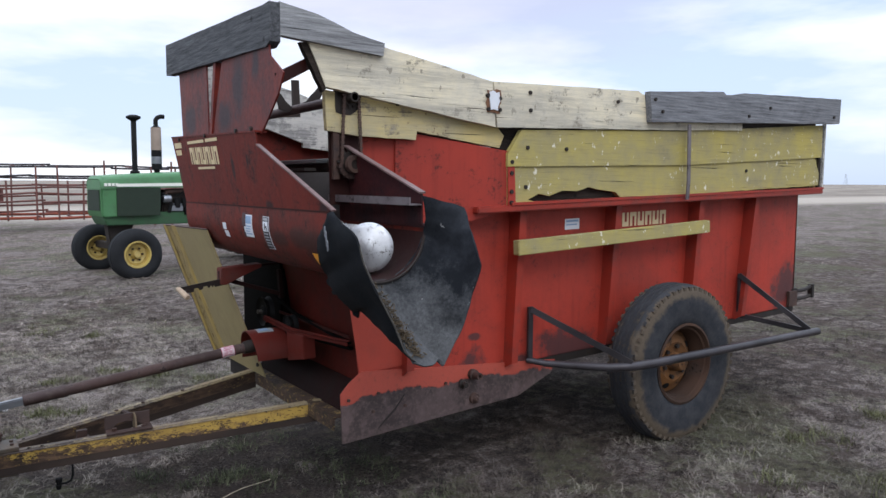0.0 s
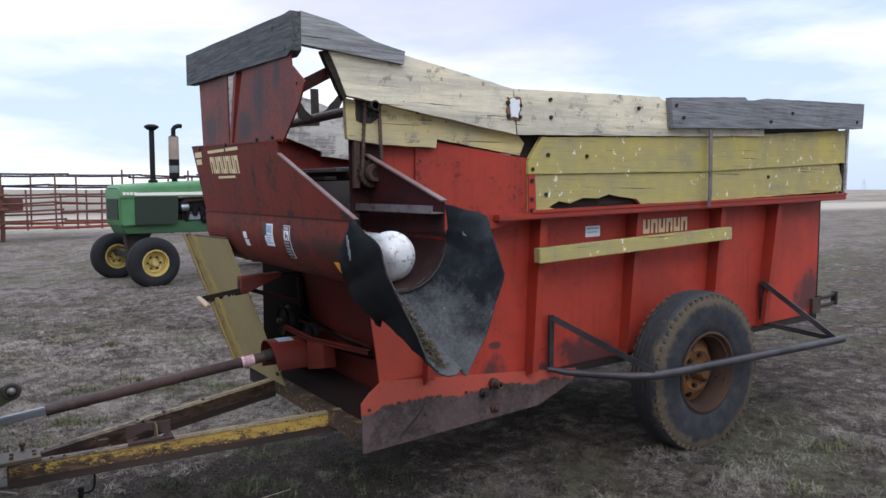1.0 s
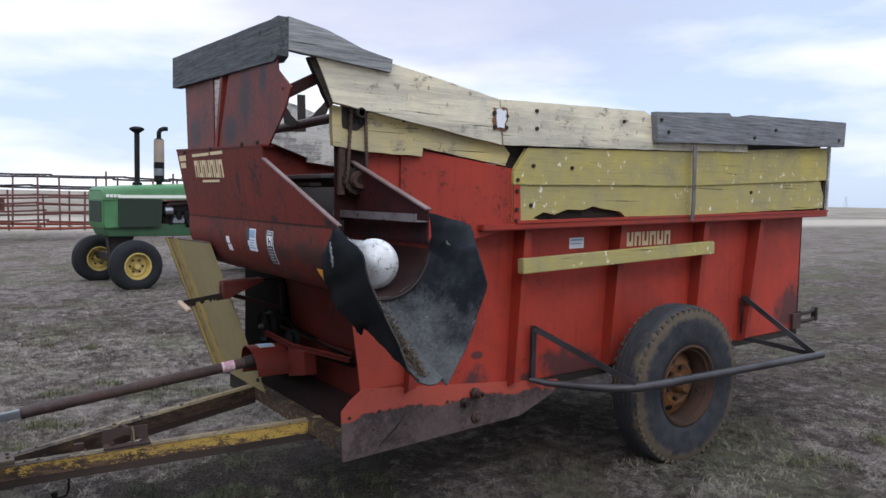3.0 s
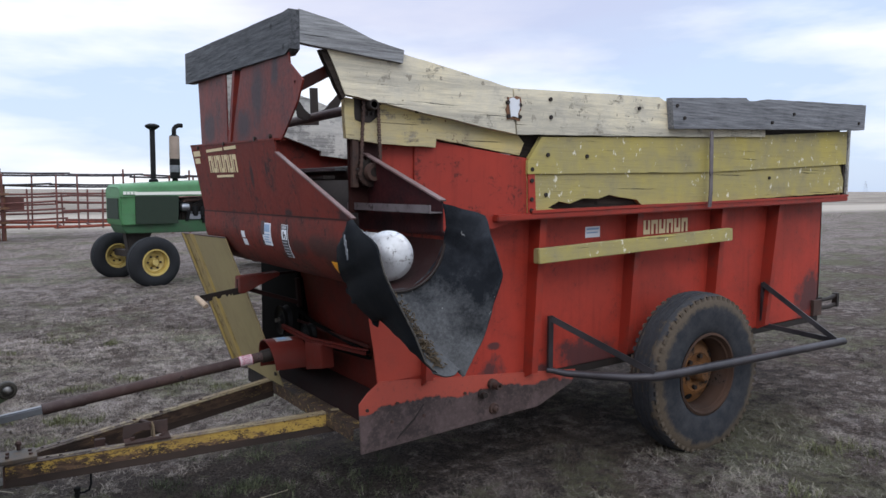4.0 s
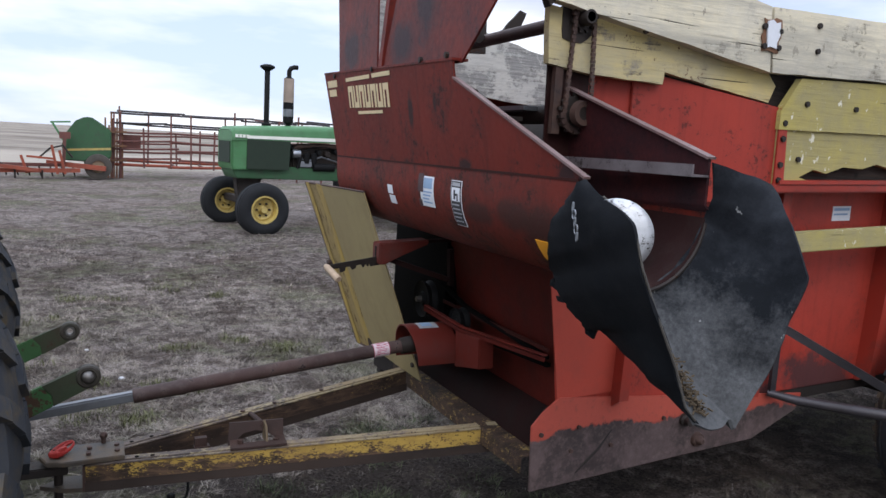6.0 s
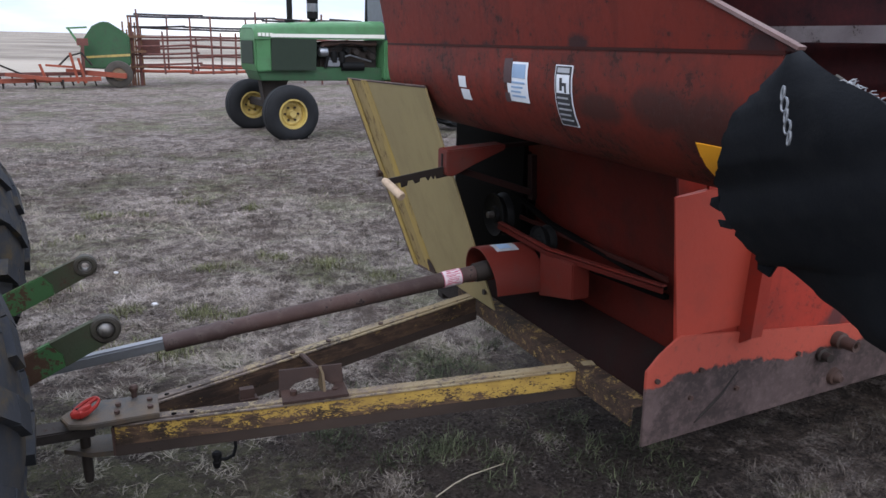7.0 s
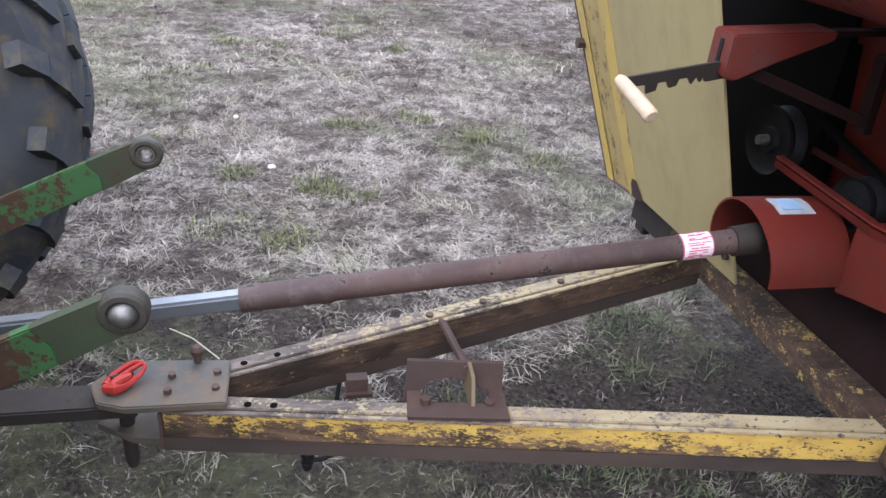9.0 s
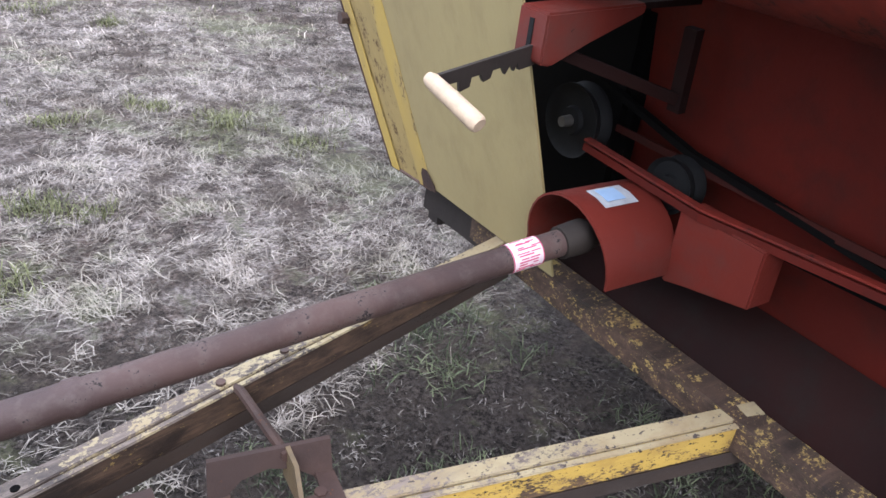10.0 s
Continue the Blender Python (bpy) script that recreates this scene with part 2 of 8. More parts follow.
def marked(name, base, faded, stain, stain_amount=0.8, marks=(), mark_colour=(0.06, 0.035, 0.037), mottling=0.5, rough=0.5, spec=0.3, low=0.44, high=0.64, chip=0.575):
    """Old red paint with sooty blotches, mottled wear and single soft-edged bare places, each (x, y, z, rx, ry, rz) from the wagon's origin."""
    m, n, l, b = nodes_of(name)
    co = n.new("ShaderNodeTexCoord").outputs["Object"]
    v = coords(n, l)
    big = noise_node(n, l, v, 2.2, 4, 0.6)
    mid = noise_node(n, l, v, 6.5, 7, 0.7)
    fine = noise_node(n, l, v, 48, 7, 0.75)
    mp = n.new("ShaderNodeMapping")
    mp.inputs["Scale"].default_value = (26, 26, 1.6)
    l.new(co, mp.inputs["Vector"])
    drip = noise_node(n, l, mp.outputs["Vector"], 1.0, 3, 0.6)
    col = mixc(n, l, ramp(n, l, big, 0.35, 0.65), base, faded)
    col = mixc(n, l, mathn(n, l, "MULTIPLY", ramp(n, l, drip, 0.52, 0.72), 0.35), col, tuple(0.5 * c for c in faded))
    soot = ramp(n, l, mathn(n, l, "ADD", mathn(n, l, "MULTIPLY", mid, 0.7), mathn(n, l, "MULTIPLY", fine, 0.3)), low, high)
    col = mixc(n, l, mathn(n, l, "MULTIPLY", soot, stain_amount), col, stain)
    chips = ramp(n, l, mathn(n, l, "ADD", mathn(n, l, "MULTIPLY", mid, 0.45), mathn(n, l, "MULTIPLY", fine, 0.55)), chip, chip + 0.025)
    col = mixc(n, l, mathn(n, l, "MULTIPLY", chips, mottling), col, tuple(0.55 * c for c in stain))
    for x, y, z, rx, ry, rz in marks:
        q = n.new("ShaderNodeMapping")
        q.vector_type = "TEXTURE"
        q.inputs["Location"].default_value, q.inputs["Scale"].default_value = (x, y, z), (rx, ry, rz)
        l.new(co, q.inputs["Vector"])
        d = n.new("ShaderNodeVectorMath")
        d.operation = "LENGTH"
        l.new(q.outputs["Vector"], d.inputs[0])
        e = mathn(n, l, "ADD", d.outputs["Value"], mathn(n, l, "MULTIPLY", mathn(n, l, "SUBTRACT", mid, 0.5), 2.6))
        e = mathn(n, l, "ADD", e, mathn(n, l, "MULTIPLY", mathn(n, l, "SUBTRACT", fine, 0.5), 0.7))
        col = mixc(n, l, mathn(n, l, "MULTIPLY", ramp(n, l, e, 0.55, 1.25, (1, 1, 1, 1), (0, 0, 0, 1)), 0.85), col, mixc(n, l, fine, mark_colour, tuple(1.7 * c for c in mark_colour)))
    l.new(col, b.inputs["Base Color"])
    l.new(mixc(n, l, fine, (rough - 0.1,) * 3, (rough + 0.2,) * 3), b.inputs["Roughness"])
    b.inputs["Specular IOR Level"].default_value = spec
    bump(n, l, b, mathn(n, l, "SUBTRACT", fine, mathn(n, l, "MULTIPLY", chips, 0.5)), 0.3, 0.003)
    return m


def plain(name, col, rough=0.6, metal=0.0, vary=0.25, scale=12.0, spec=0.4):
    m, n, l, b = nodes_of(name)
    v = coords(n, l)
    f = noise_node(n, l, v, scale, 5, 0.65)
    g = noise_node(n, l, v, scale * 6, 4, 0.7)
    c = mixc(n, l, f, tuple(x * (1 - vary) for x in col), tuple(min(1, x * (1 + vary)) for x in col))
    l.new(c, b.inputs["Base Color"])
    b.inputs["Roughness"].default_value, b.inputs["Metallic"].default_value = rough, metal
    b.inputs["Specular IOR Level"].default_value = spec
    bump(n, l, b, g, 0.25, 0.003)
    return m


M_RED = painted("red_paint", (0.315, 0.032, 0.018), (0.240, 0.027, 0.017), (0.035, 0.021, 0.021), 0.16, 0.46, dirt=0.5, spec=0.3)
# lighter copy of the red: the corner sheet's stronger light is in it
M_RED_BRIGHT = painted("lit_red_paint", (0.42, 0.055, 0.032), (0.36, 0.048, 0.029), (0.12, 0.06, 0.045), 0.05, 0.5, dirt=0.2)
# front sheets: real wear, plus a base darkened for their weaker light
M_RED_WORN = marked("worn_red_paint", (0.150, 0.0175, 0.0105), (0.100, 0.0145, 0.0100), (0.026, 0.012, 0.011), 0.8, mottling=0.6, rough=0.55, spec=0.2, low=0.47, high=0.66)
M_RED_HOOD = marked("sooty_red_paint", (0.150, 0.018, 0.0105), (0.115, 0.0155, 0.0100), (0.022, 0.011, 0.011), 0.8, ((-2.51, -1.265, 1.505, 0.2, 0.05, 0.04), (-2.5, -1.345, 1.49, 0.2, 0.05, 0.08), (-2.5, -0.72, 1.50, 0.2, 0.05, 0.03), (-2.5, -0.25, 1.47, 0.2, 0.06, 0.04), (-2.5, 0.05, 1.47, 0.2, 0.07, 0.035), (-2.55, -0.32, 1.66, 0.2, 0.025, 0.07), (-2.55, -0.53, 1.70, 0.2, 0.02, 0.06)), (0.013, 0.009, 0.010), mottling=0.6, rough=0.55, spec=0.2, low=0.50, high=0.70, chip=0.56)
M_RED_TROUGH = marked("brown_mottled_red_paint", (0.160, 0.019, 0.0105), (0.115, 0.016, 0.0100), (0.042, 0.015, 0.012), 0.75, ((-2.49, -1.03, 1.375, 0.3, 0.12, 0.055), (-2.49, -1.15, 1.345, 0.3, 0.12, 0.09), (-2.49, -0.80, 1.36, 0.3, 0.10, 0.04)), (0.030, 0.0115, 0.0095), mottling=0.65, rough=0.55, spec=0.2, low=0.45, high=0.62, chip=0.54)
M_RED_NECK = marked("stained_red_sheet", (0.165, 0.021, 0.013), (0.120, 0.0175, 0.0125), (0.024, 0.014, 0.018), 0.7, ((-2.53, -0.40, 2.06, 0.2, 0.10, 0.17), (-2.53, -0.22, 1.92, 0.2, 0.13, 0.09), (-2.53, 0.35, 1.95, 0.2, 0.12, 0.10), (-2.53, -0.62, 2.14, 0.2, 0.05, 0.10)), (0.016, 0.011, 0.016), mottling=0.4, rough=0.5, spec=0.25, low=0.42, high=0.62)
M_RED_SIDE = marked("scuffed_red_side_paint", (0.385, 0.040, 0.024), (0.300, 0.035, 0.022), (0.068, 0.020, 0.017), 0.45, ((1.82, -0.6, 0.80, 0.22, 0.3, 0.22), (-1.30, -0.6, 0.60, 0.10, 0.3, 0.09), (-0.95, -0.6, 0.57, 0.16, 0.3, 0.05), (-0.56, -0.6, 0.60, 0.30, 0.3, 0.13), (0.55, -0.6, 0.68, 0.35, 0.3, 0.05), (-1.28, -0.6, 0.75, 0.05, 0.3, 0.02)), (0.034, 0.021, 0.022), mottling=0.35, rough=0.48, spec=0.3, low=0.46, high=0.74)
M_RED_PANEL = marked("speckled_red_paint", (0.350, 0.036, 0.021), (0.275, 0.031, 0.020), (0.085, 0.021, 0.017), 0.3, mottling=0.65, rough=0.5, spec=0.3, low=0.50, high=0.76, chip=0.562)
M_RED_DARK = painted("dark_maroon_paint", (0.040, 0.0055, 0.0032), (0.026, 0.0045, 0.0032), (0.013, 0.008, 0.007), 0.25, 0.6, dirt=0.5, grime=(0.015, 0.010, 0.008), spec=0.15)
M_RED_OLD = painted("faded_red_guard_paint", (0.115, 0.014, 0.0085), (0.088, 0.0125, 0.0085), (0.03, 0.015, 0.012), 0.2, 0.5, dirt=0.4, spec=0.3)
M_YEL = painted("ochre_paint", (0.34, 0.245, 0.095), (0.28, 0.205, 0.085), (0.130, 0.072, 0.030), 0.48, 0.6, scale=2.4, stretch=(1.6, 1.6, 0.9), dirt=0.5, grime=(0.10, 0.06, 0.03))
M_YEL_TONGUE = tongue_paint("chipped_yellow_paint", (0.50, 0.325, 0.070), (0.37, 0.240, 0.060), fade=-0.075, shift=-0.006, edge=(0.588, 0.0702))
M_PRIMER = plain("purple_grey_primer", (0.065, 0.035, 0.038), 0.7, 0, 0.35, 9)
M_TONGUE_TOP = tongue_paint("worn_pale_flange", (0.32, 0.255, 0.150), (0.23, 0.185, 0.115), (0.050, 0.038, 0.034), (0.150, 0.115, 0.095), -0.13, 0.005)
M_FLANGE_LOW = painted("brown_scaly_edge", (0.030, 0.022, 0.019), (0.055, 0.038, 0.031), (0.014, 0.010, 0.009), 0.3, 0.75, scale=3.0, stretch=(0.4, 1, 1), dirt=0.5, spec=0.2)
M_VOID = plain("near_black_matte", (0.0030, 0.0026, 0.0025), 0.9, spec=0.06)
# wall and guard red: shade under the hood is put into the base colour
M_RED_WALL_SHADED = painted("red_wall_paint_shaded", (0.090, 0.0092, 0.0054), (0.060, 0.0075, 0.0050), (0.022, 0.010, 0.008), 0.20, 0.6, dirt=0.6, grime=(0.028, 0.010, 0.008), spec=0.15)
M_TONGUE_RUST = tongue_paint("rusty_yellow_beam", (0.34, 0.235, 0.07), (0.25, 0.18, 0.07), (0.024, 0.016, 0.013), (0.085, 0.052, 0.035), -0.03, -0.100)
M_CROSS_RUST = tongue_paint("rusty_cross_beam", (0.40, 0.275, 0.085), (0.30, 0.21, 0.08), (0.022, 0.015, 0.012), (0.070, 0.042, 0.030), 0.0, -0.065)
M_SHIELD = painted("tan_yellow_paint", (0.35, 0.28, 0.135), (0.31, 0.245, 0.12), (0.10, 0.055, 0.028), 0.12, 0.55, stretch=(1.5, 1.5, 0.6), dirt=0.3, grime=(0.15, 0.105, 0.05))
M_YEL_FOLD = painted("yellow_fold_paint", (0.44, 0.305, 0.075), (0.37, 0.265, 0.095), (0.22, 0.15, 0.075), 0.45, 0.6, stretch=(2.5, 2.5, 0.5), dirt=0.6, grime=(0.27, 0.20, 0.095))
M_RUST = painted("rusty_steel", (0.046, 0.025, 0.020), (0.092, 0.052, 0.040), (0.028, 0.018, 0.016), 0.28, 0.68, 0.1, scale=3.0, dirt=0.75, grime=(0.036, 0.027, 0.026))
M_DARK = painted("dark_oily_steel", (0.022, 0.018, 0.017), (0.034, 0.026, 0.022), (0.065, 0.034, 0.022), 0.35, 0.6, 0.2, spec=0.3)
M_BAR = painted("dark_purple_brown_bar", (0.020, 0.018, 0.021), (0.058, 0.052, 0.058), (0.085, 0.052, 0.046), 0.25, 0.36, 0.3, scale=2)
M_STEEL = painted("bare_worn_steel", (0.32, 0.34, 0.37), (0.24, 0.25, 0.27), (0.12, 0.08, 0.06), 0.25, 0.38, 0.85)
M_AUGER = painted("polished_auger_steel", (0.66, 0.67, 0.69), (0.42, 0.43, 0.45), (0.16, 0.14, 0.12), 0.46, 0.36, 0.8, scale=5)
M_WHITE_WOOD = weathered_wood("white_painted_plank", (0.46, 0.43, 0.36), (0.17, 0.135, 0.09), (0.80, 0.71, 0.51), 0.70, flecks=(0.30, 0.26, 0.20), bleach=0.75)
M_YEL_WOOD = weathered_wood("yellow_painted_plank", (0.45, 0.41, 0.31), (0.17, 0.14, 0.08), (0.42, 0.345, 0.105), 1.0, flecks=(0.68, 0.64, 0.52))
M_YEL_OLD = weathered_wood("pale_yellow_painted_plank", (0.44, 0.40, 0.31), (0.15, 0.115, 0.075), (0.60, 0.485, 0.215), 0.72, flecks=(0.16, 0.095, 0.055), bleach=0.45)
M_GRAY_WOOD = weathered_wood("bare_grey_plank", (0.250, 0.255, 0.270), (0.075, 0.076, 0.083))
M_GRAY_WOOD_Y = weathered_wood("bare_grey_plank_across", (0.125, 0.13, 0.14), (0.034, 0.035, 0.039), axis=1)
M_GRAY_WOOD_LIGHT = weathered_wood("light_grey_plank", (0.38, 0.385, 0.39), (0.13, 0.13, 0.135))
M_PALE_WOOD = weathered_wood("pale_grey_plank", (0.40, 0.39, 0.37), (0.16, 0.155, 0.15), (0.58, 0.56, 0.51), 0.5, bleach=0.4)
M_HANDLE = plain("bleached_wood", (0.41, 0.305, 0.215), 0.75, 0, 0.4, 45)
M_RUBBER = painted("black_rubber", (0.0062, 0.0074, 0.0098), (0.0105, 0.0120, 0.0150), (0.10, 0.10, 0.10), 0.12, 0.75, scale=3.0, dirt=0.35, grime=(0.022, 0.023, 0.025), spec=0.14)
M_TYRE_BLACK = plain("black_tyre_rubber", (0.016, 0.017, 0.019), 0.8, 0, 0.4, 6, 0.2)
M_TYRE_GREY = painted("worn_muddy_tractor_tyre", (0.030, 0.033, 0.040), (0.050, 0.052, 0.058), (0.115, 0.090, 0.060), 0.42, 0.85, scale=1.8, dirt=0.9, grime=(0.085, 0.068, 0.046), spec=0.2)
M_RIM_ORANGE = painted("rusty_brown_rim", (0.078, 0.042, 0.028), (0.042, 0.025, 0.018), (0.018, 0.013, 0.011), 0.42, 0.8, dirt=0.6, spec=0.15)
M_HUB_ORANGE = painted("rusty_orange_hub", (0.20, 0.088, 0.030), (0.11, 0.055, 0.026), (0.03, 0.02, 0.015), 0.5, 0.75, scale=2, dirt=0.6, spec=0.2)
M_RIM_YEL = painted("yellow_wheel_paint", (0.50, 0.37, 0.10), (0.42, 0.32, 0.12), (0.12, 0.08, 0.04), 0.25, 0.5, dirt=0.5)
M_GREEN = painted("green_tractor_paint", (0.055, 0.175, 0.065), (0.075, 0.205, 0.09), (0.04, 0.06, 0.03), 0.12, 0.42, dirt=0.3)
M_GREEN_DARK = painted("dull_green_paint", (0.026, 0.085, 0.035), (0.034, 0.095, 0.042), (0.03, 0.035, 0.02), 0.25, 0.5, dirt=0.4)
M_GREEN_WORN = painted("chipped_green_paint", (0.032, 0.105, 0.030), (0.036, 0.088, 0.034), (0.080, 0.042, 0.026), 0.74, 0.58, scale=1.1, dirt=0.6, grime=(0.05, 0.035, 0.028), spec=0.25)
M_GREEN_END = painted("brown_stained_green", (0.032, 0.046, 0.024), (0.044, 0.036, 0.024), (0.075, 0.042, 0.028), 0.5, 0.6, scale=2.2, dirt=0.7, grime=(0.045, 0.030, 0.022), spec=0.25)
M_EYE = painted("dark_olive_worn_eye", (0.034, 0.033, 0.022), (0.026, 0.020, 0.016), (0.060, 0.036, 0.026), 0.40, 0.6, scale=3.0, dirt=0.6)
M_DUSTY = plain("dusty_tan_rim", (0.21, 0.155, 0.10), 0.75, 0, 0.4, 9)
M_TYRE_DUSTY = plain("dusty_tyre", (0.075, 0.066, 0.058), 0.85, 0, 0.35, 8, 0.2)
M_RUST_PALE = painted("pale_orange_rust", (0.20, 0.095, 0.050), (0.14, 0.070, 0.040), (0.06, 0.035, 0.025), 0.35, 0.75, dirt=0.4)
M_GRILLE = plain("dark_green_mesh", (0.015, 0.027, 0.016), 0.7)
M_CREAM = plain("cream_letter_paint", (0.68, 0.55, 0.33), 0.6, 0, 0.15, 40)
M_LABEL = plain("white_label", (0.68, 0.70, 0.74), 0.55, 0, 0.08, 40)
M_LABEL_PINK = plain("pinkish_sticker_paper", (0.62, 0.52, 0.55), 0.5, 0, 0.3, 60)
M_LABEL_BLACK = plain("black_label_print", (0.03, 0.03, 0.035), 0.6)
M_LABEL_BLUE = plain("blue_label_print", (0.25, 0.36, 0.52), 0.6)
M_ORANGE_REFL = plain("orange_reflector_tape", (0.85, 0.36, 0.02), 0.4, 0, 0.1)
M_RED_LOCK = plain("red_plastic", (0.36, 0.026, 0.020), 0.5, 0, 0.3, 40)
M_RED_IRON = painted("faded_red_iron", (0.150, 0.052, 0.042), (0.115, 0.045, 0.038), (0.06, 0.032, 0.025), 0.4, 0.65, dirt=0.4)
M_ORANGE_IRON = painted("orange_red_iron", (0.30, 0.065, 0.033), (0.22, 0.055, 0.033), (0.08, 0.04, 0.03), 0.3, 0.6)
M_BLACK = plain("black_enamel", (0.006, 0.006, 0.0065), 0.7, spec=0.2)
M_WHITE = plain("white_stripe_paint", (0.75, 0.75, 0.68), 0.5, 0, 0.06)
M_GLASS_DARK = plain("dark_window_glass", (0.05, 0.07, 0.09), 0.12)

M_FLANGE = painted("pinkish_worn_edge", (0.13, 0.070, 0.064), (0.19, 0.130, 0.124), (0.04, 0.02, 0.018), 0.4, 0.55, scale=2.5, dirt=0.4)
M_RED_CHUTE = marked("grimy_chute_paint", (0.075, 0.016, 0.016), (0.045, 0.013, 0.015), (0.018, 0.011, 0.014), 0.8, mottling=0.5, rough=0.55, spec=0.2, low=0.42, high=0.60)
M_SCRAPED = painted("scraped_grey_iron", (0.115, 0.095, 0.10), (0.17, 0.15, 0.155), (0.035, 0.024, 0.022), 0.42, 0.6, scale=3.0, dirt=0.5)
M_HITCH = painted("grey_brown_hitch_steel", (0.062, 0.058, 0.056), (0.100, 0.074, 0.052), (0.045, 0.030, 0.022), 0.25, 0.6, 0.1, scale=3.0, dirt=0.8, grime=(0.125, 0.078, 0.042))
M_BRACKET = painted("dark_rusty_plate", (0.036, 0.022, 0.019), (0.060, 0.033, 0.026), (0.135, 0.050, 0.024), 0.30, 0.65, 0.0, scale=2.2, dirt=0.6, grime=(0.026, 0.016, 0.014), spec=0.2)
M_FIN = painted("ochre_stained_fin", (0.135, 0.095, 0.045), (0.10, 0.066, 0.036), (0.04, 0.026, 0.02), 0.35, 0.7, scale=3.0, dirt=0.5)
# maroon taken almost to black: the recess's shade is in the colour
M_PAN = painted("maroon_pan_shaded", (0.013, 0.0035, 0.0028), (0.008, 0.003, 0.0028), (0.018, 0.012, 0.010), 0.3, 0.7, scale=2.0, dirt=0.6, grime=(0.010, 0.007, 0.006), spec=0.1)
# serves rotten wood and also the added sheets that darken gaps
M_ROT_GAP = weathered_wood("dark_rot_and_gap_wood", (0.040, 0.029, 0.023), (0.010, 0.008, 0.007))
M_BURNT = plain("burnt_tan_steel", (0.30, 0.235, 0.19), 0.6, 0, 0.35, 5)
# liner colour holds the shade of the trough's inside, besides some wear
M_LINER = painted("worn_shaded_liner", (0.016, 0.006, 0.006), (0.030, 0.009, 0.008), (0.040, 0.027, 0.020), 0.3, 0.6, spec=0.15)
M_EDGE = plain("frayed_rubber_edge", (0.075, 0.068, 0.060), 0.9, 0, 0.5, 40)
M_SHAFT = painted("purple_brown_shaft_steel", (0.044, 0.025, 0.023), (0.078, 0.044, 0.038), (0.022, 0.016, 0.016), 0.42, 0.6, 0.1, scale=3.0, dirt=0.6, grime=(0.10, 0.075, 0.068))
M_BALL = painted("dull_greasy_steel", (0.20, 0.19, 0.18), (0.13, 0.12, 0.11), (0.06, 0.04, 0.03), 0.3, 0.4, 0.8, scale=5)
M_LABEL_DULL = plain("grimy_label", (0.34, 0.35, 0.37), 0.6, 0, 0.4, 60)
M_PRINT = plain("magenta_print", (0.42, 0.07, 0.13), 0.55)
M_CHAFF = plain("brown_chaff", (0.085, 0.062, 0.038), 0.9, 0, 0.4, 30)

# ---- building tools ----
def V(*a):
    return Vector(a)


def part(name, bm, material, parent=None, label="", bevel=0.0, smooth=40):
    """Links a bmesh as one mesh object under a thing or a part; edges sharper than smooth degrees stay sharp."""
    bmesh.ops.remove_doubles(bm, verts=bm.verts, dist=0.00005)
    bmesh.ops.recalc_face_normals(bm, faces=bm.faces)
    if bevel:
        sharp = [e for e in bm.edges if len(e.link_faces) == 2 and e.calc_face_angle(0) > 0.5]
        bmesh.ops.bevel(bm, geom=sharp, offset=bevel, segments=2, affect="EDGES", clamp_overlap=True)
    lim = radians(smooth)
    for f in bm.faces:
        f.smooth = True
    for e in bm.edges:
        e.smooth = len(e.link_faces) == 2 and e.calc_face_angle(0) < lim
    me = bpy.data.meshes.new(name)
    bm.to_mesh(me)
    bm.free()
    me.materials.append(material)
    ob = new(name, me)
    ob.parent = parent
    if label:
        ob["label"] = label
    return ob


def thing(name, label, category, at=(0, 0, 0), group="", kind=""):
    ob = new(name)
    ob.location = at
    ob.empty_display_size = 0.1
    return tagged(ob, label, category, group, kind)


def prism(bm, pts, push):
    """A flat outline pushed along a vector."""
    push = Vector(push)
    a = [bm.verts.new(Vector(p)) for p in pts]
    b = [bm.verts.new(Vector(p) + push) for p in pts]
    bm.faces.new(a)
    bm.faces.new(b[::-1])
    k = len(a)
    for i in range(k):
        bm.faces.new((a[i], b[i], b[(i + 1) % k], a[(i + 1) % k]))
    return bm


def box(bm, lo, hi):
    (x0, y0, z0), (x1, y1, z1) = lo, hi
    return prism(bm, [(x0, y0, z0), (x1, y0, z0), (x1, y1, z0), (x0, y1, z0)], (0, 0, z1 - z0))


def beam(bm, p0, p1, w, h, up=(0, 0, 1), drop=0.0):
    """A bar of width w and height h between two points, its top edge on the line when drop is h / 2."""
    p0, p1, up = Vector(p0), Vector(p1), Vector(up)
    d = (p1 - p0).normalized()
    s = d.cross(up).normalized() * w / 2
    u = s.cross(d).normalized() * h / 2
    o = -u.normalized() * drop
    return prism(bm, [p0 + o + s + u, p0 + o - s + u, p0 + o - s - u, p0 + o + s - u], p1 - p0)


def tube(bm, pts, r, seg=12, caps=True):
    pts = [Vector(p) for p in pts]
    rad = r if isinstance(r, (list, tuple)) else [r] * len(pts)
    rings, ref = [], None
    for i, p in enumerate(pts):
        d = (pts[min(i + 1, len(pts) - 1)] - pts[max(i - 1, 0)]).normalized()
        if ref is None:
            ref = d.orthogonal().normalized()
        ref = (ref - d * ref.dot(d)).normalized()
        s = d.cross(ref)
        rings.append([bm.verts.new(p + rad[i] * (math.cos(a) * ref + math.sin(a) * s)) for a in (2 * math.pi * k / seg for k in range(seg))])
    for a, b in zip(rings, rings[1:]):
        for k in range(seg):
            bm.faces.new((a[k], a[(k + 1) % seg], b[(k + 1) % seg], b[k]))
    if caps:
        bm.faces.new(rings[0][::-1])
        bm.faces.new(rings[-1])
    return bm


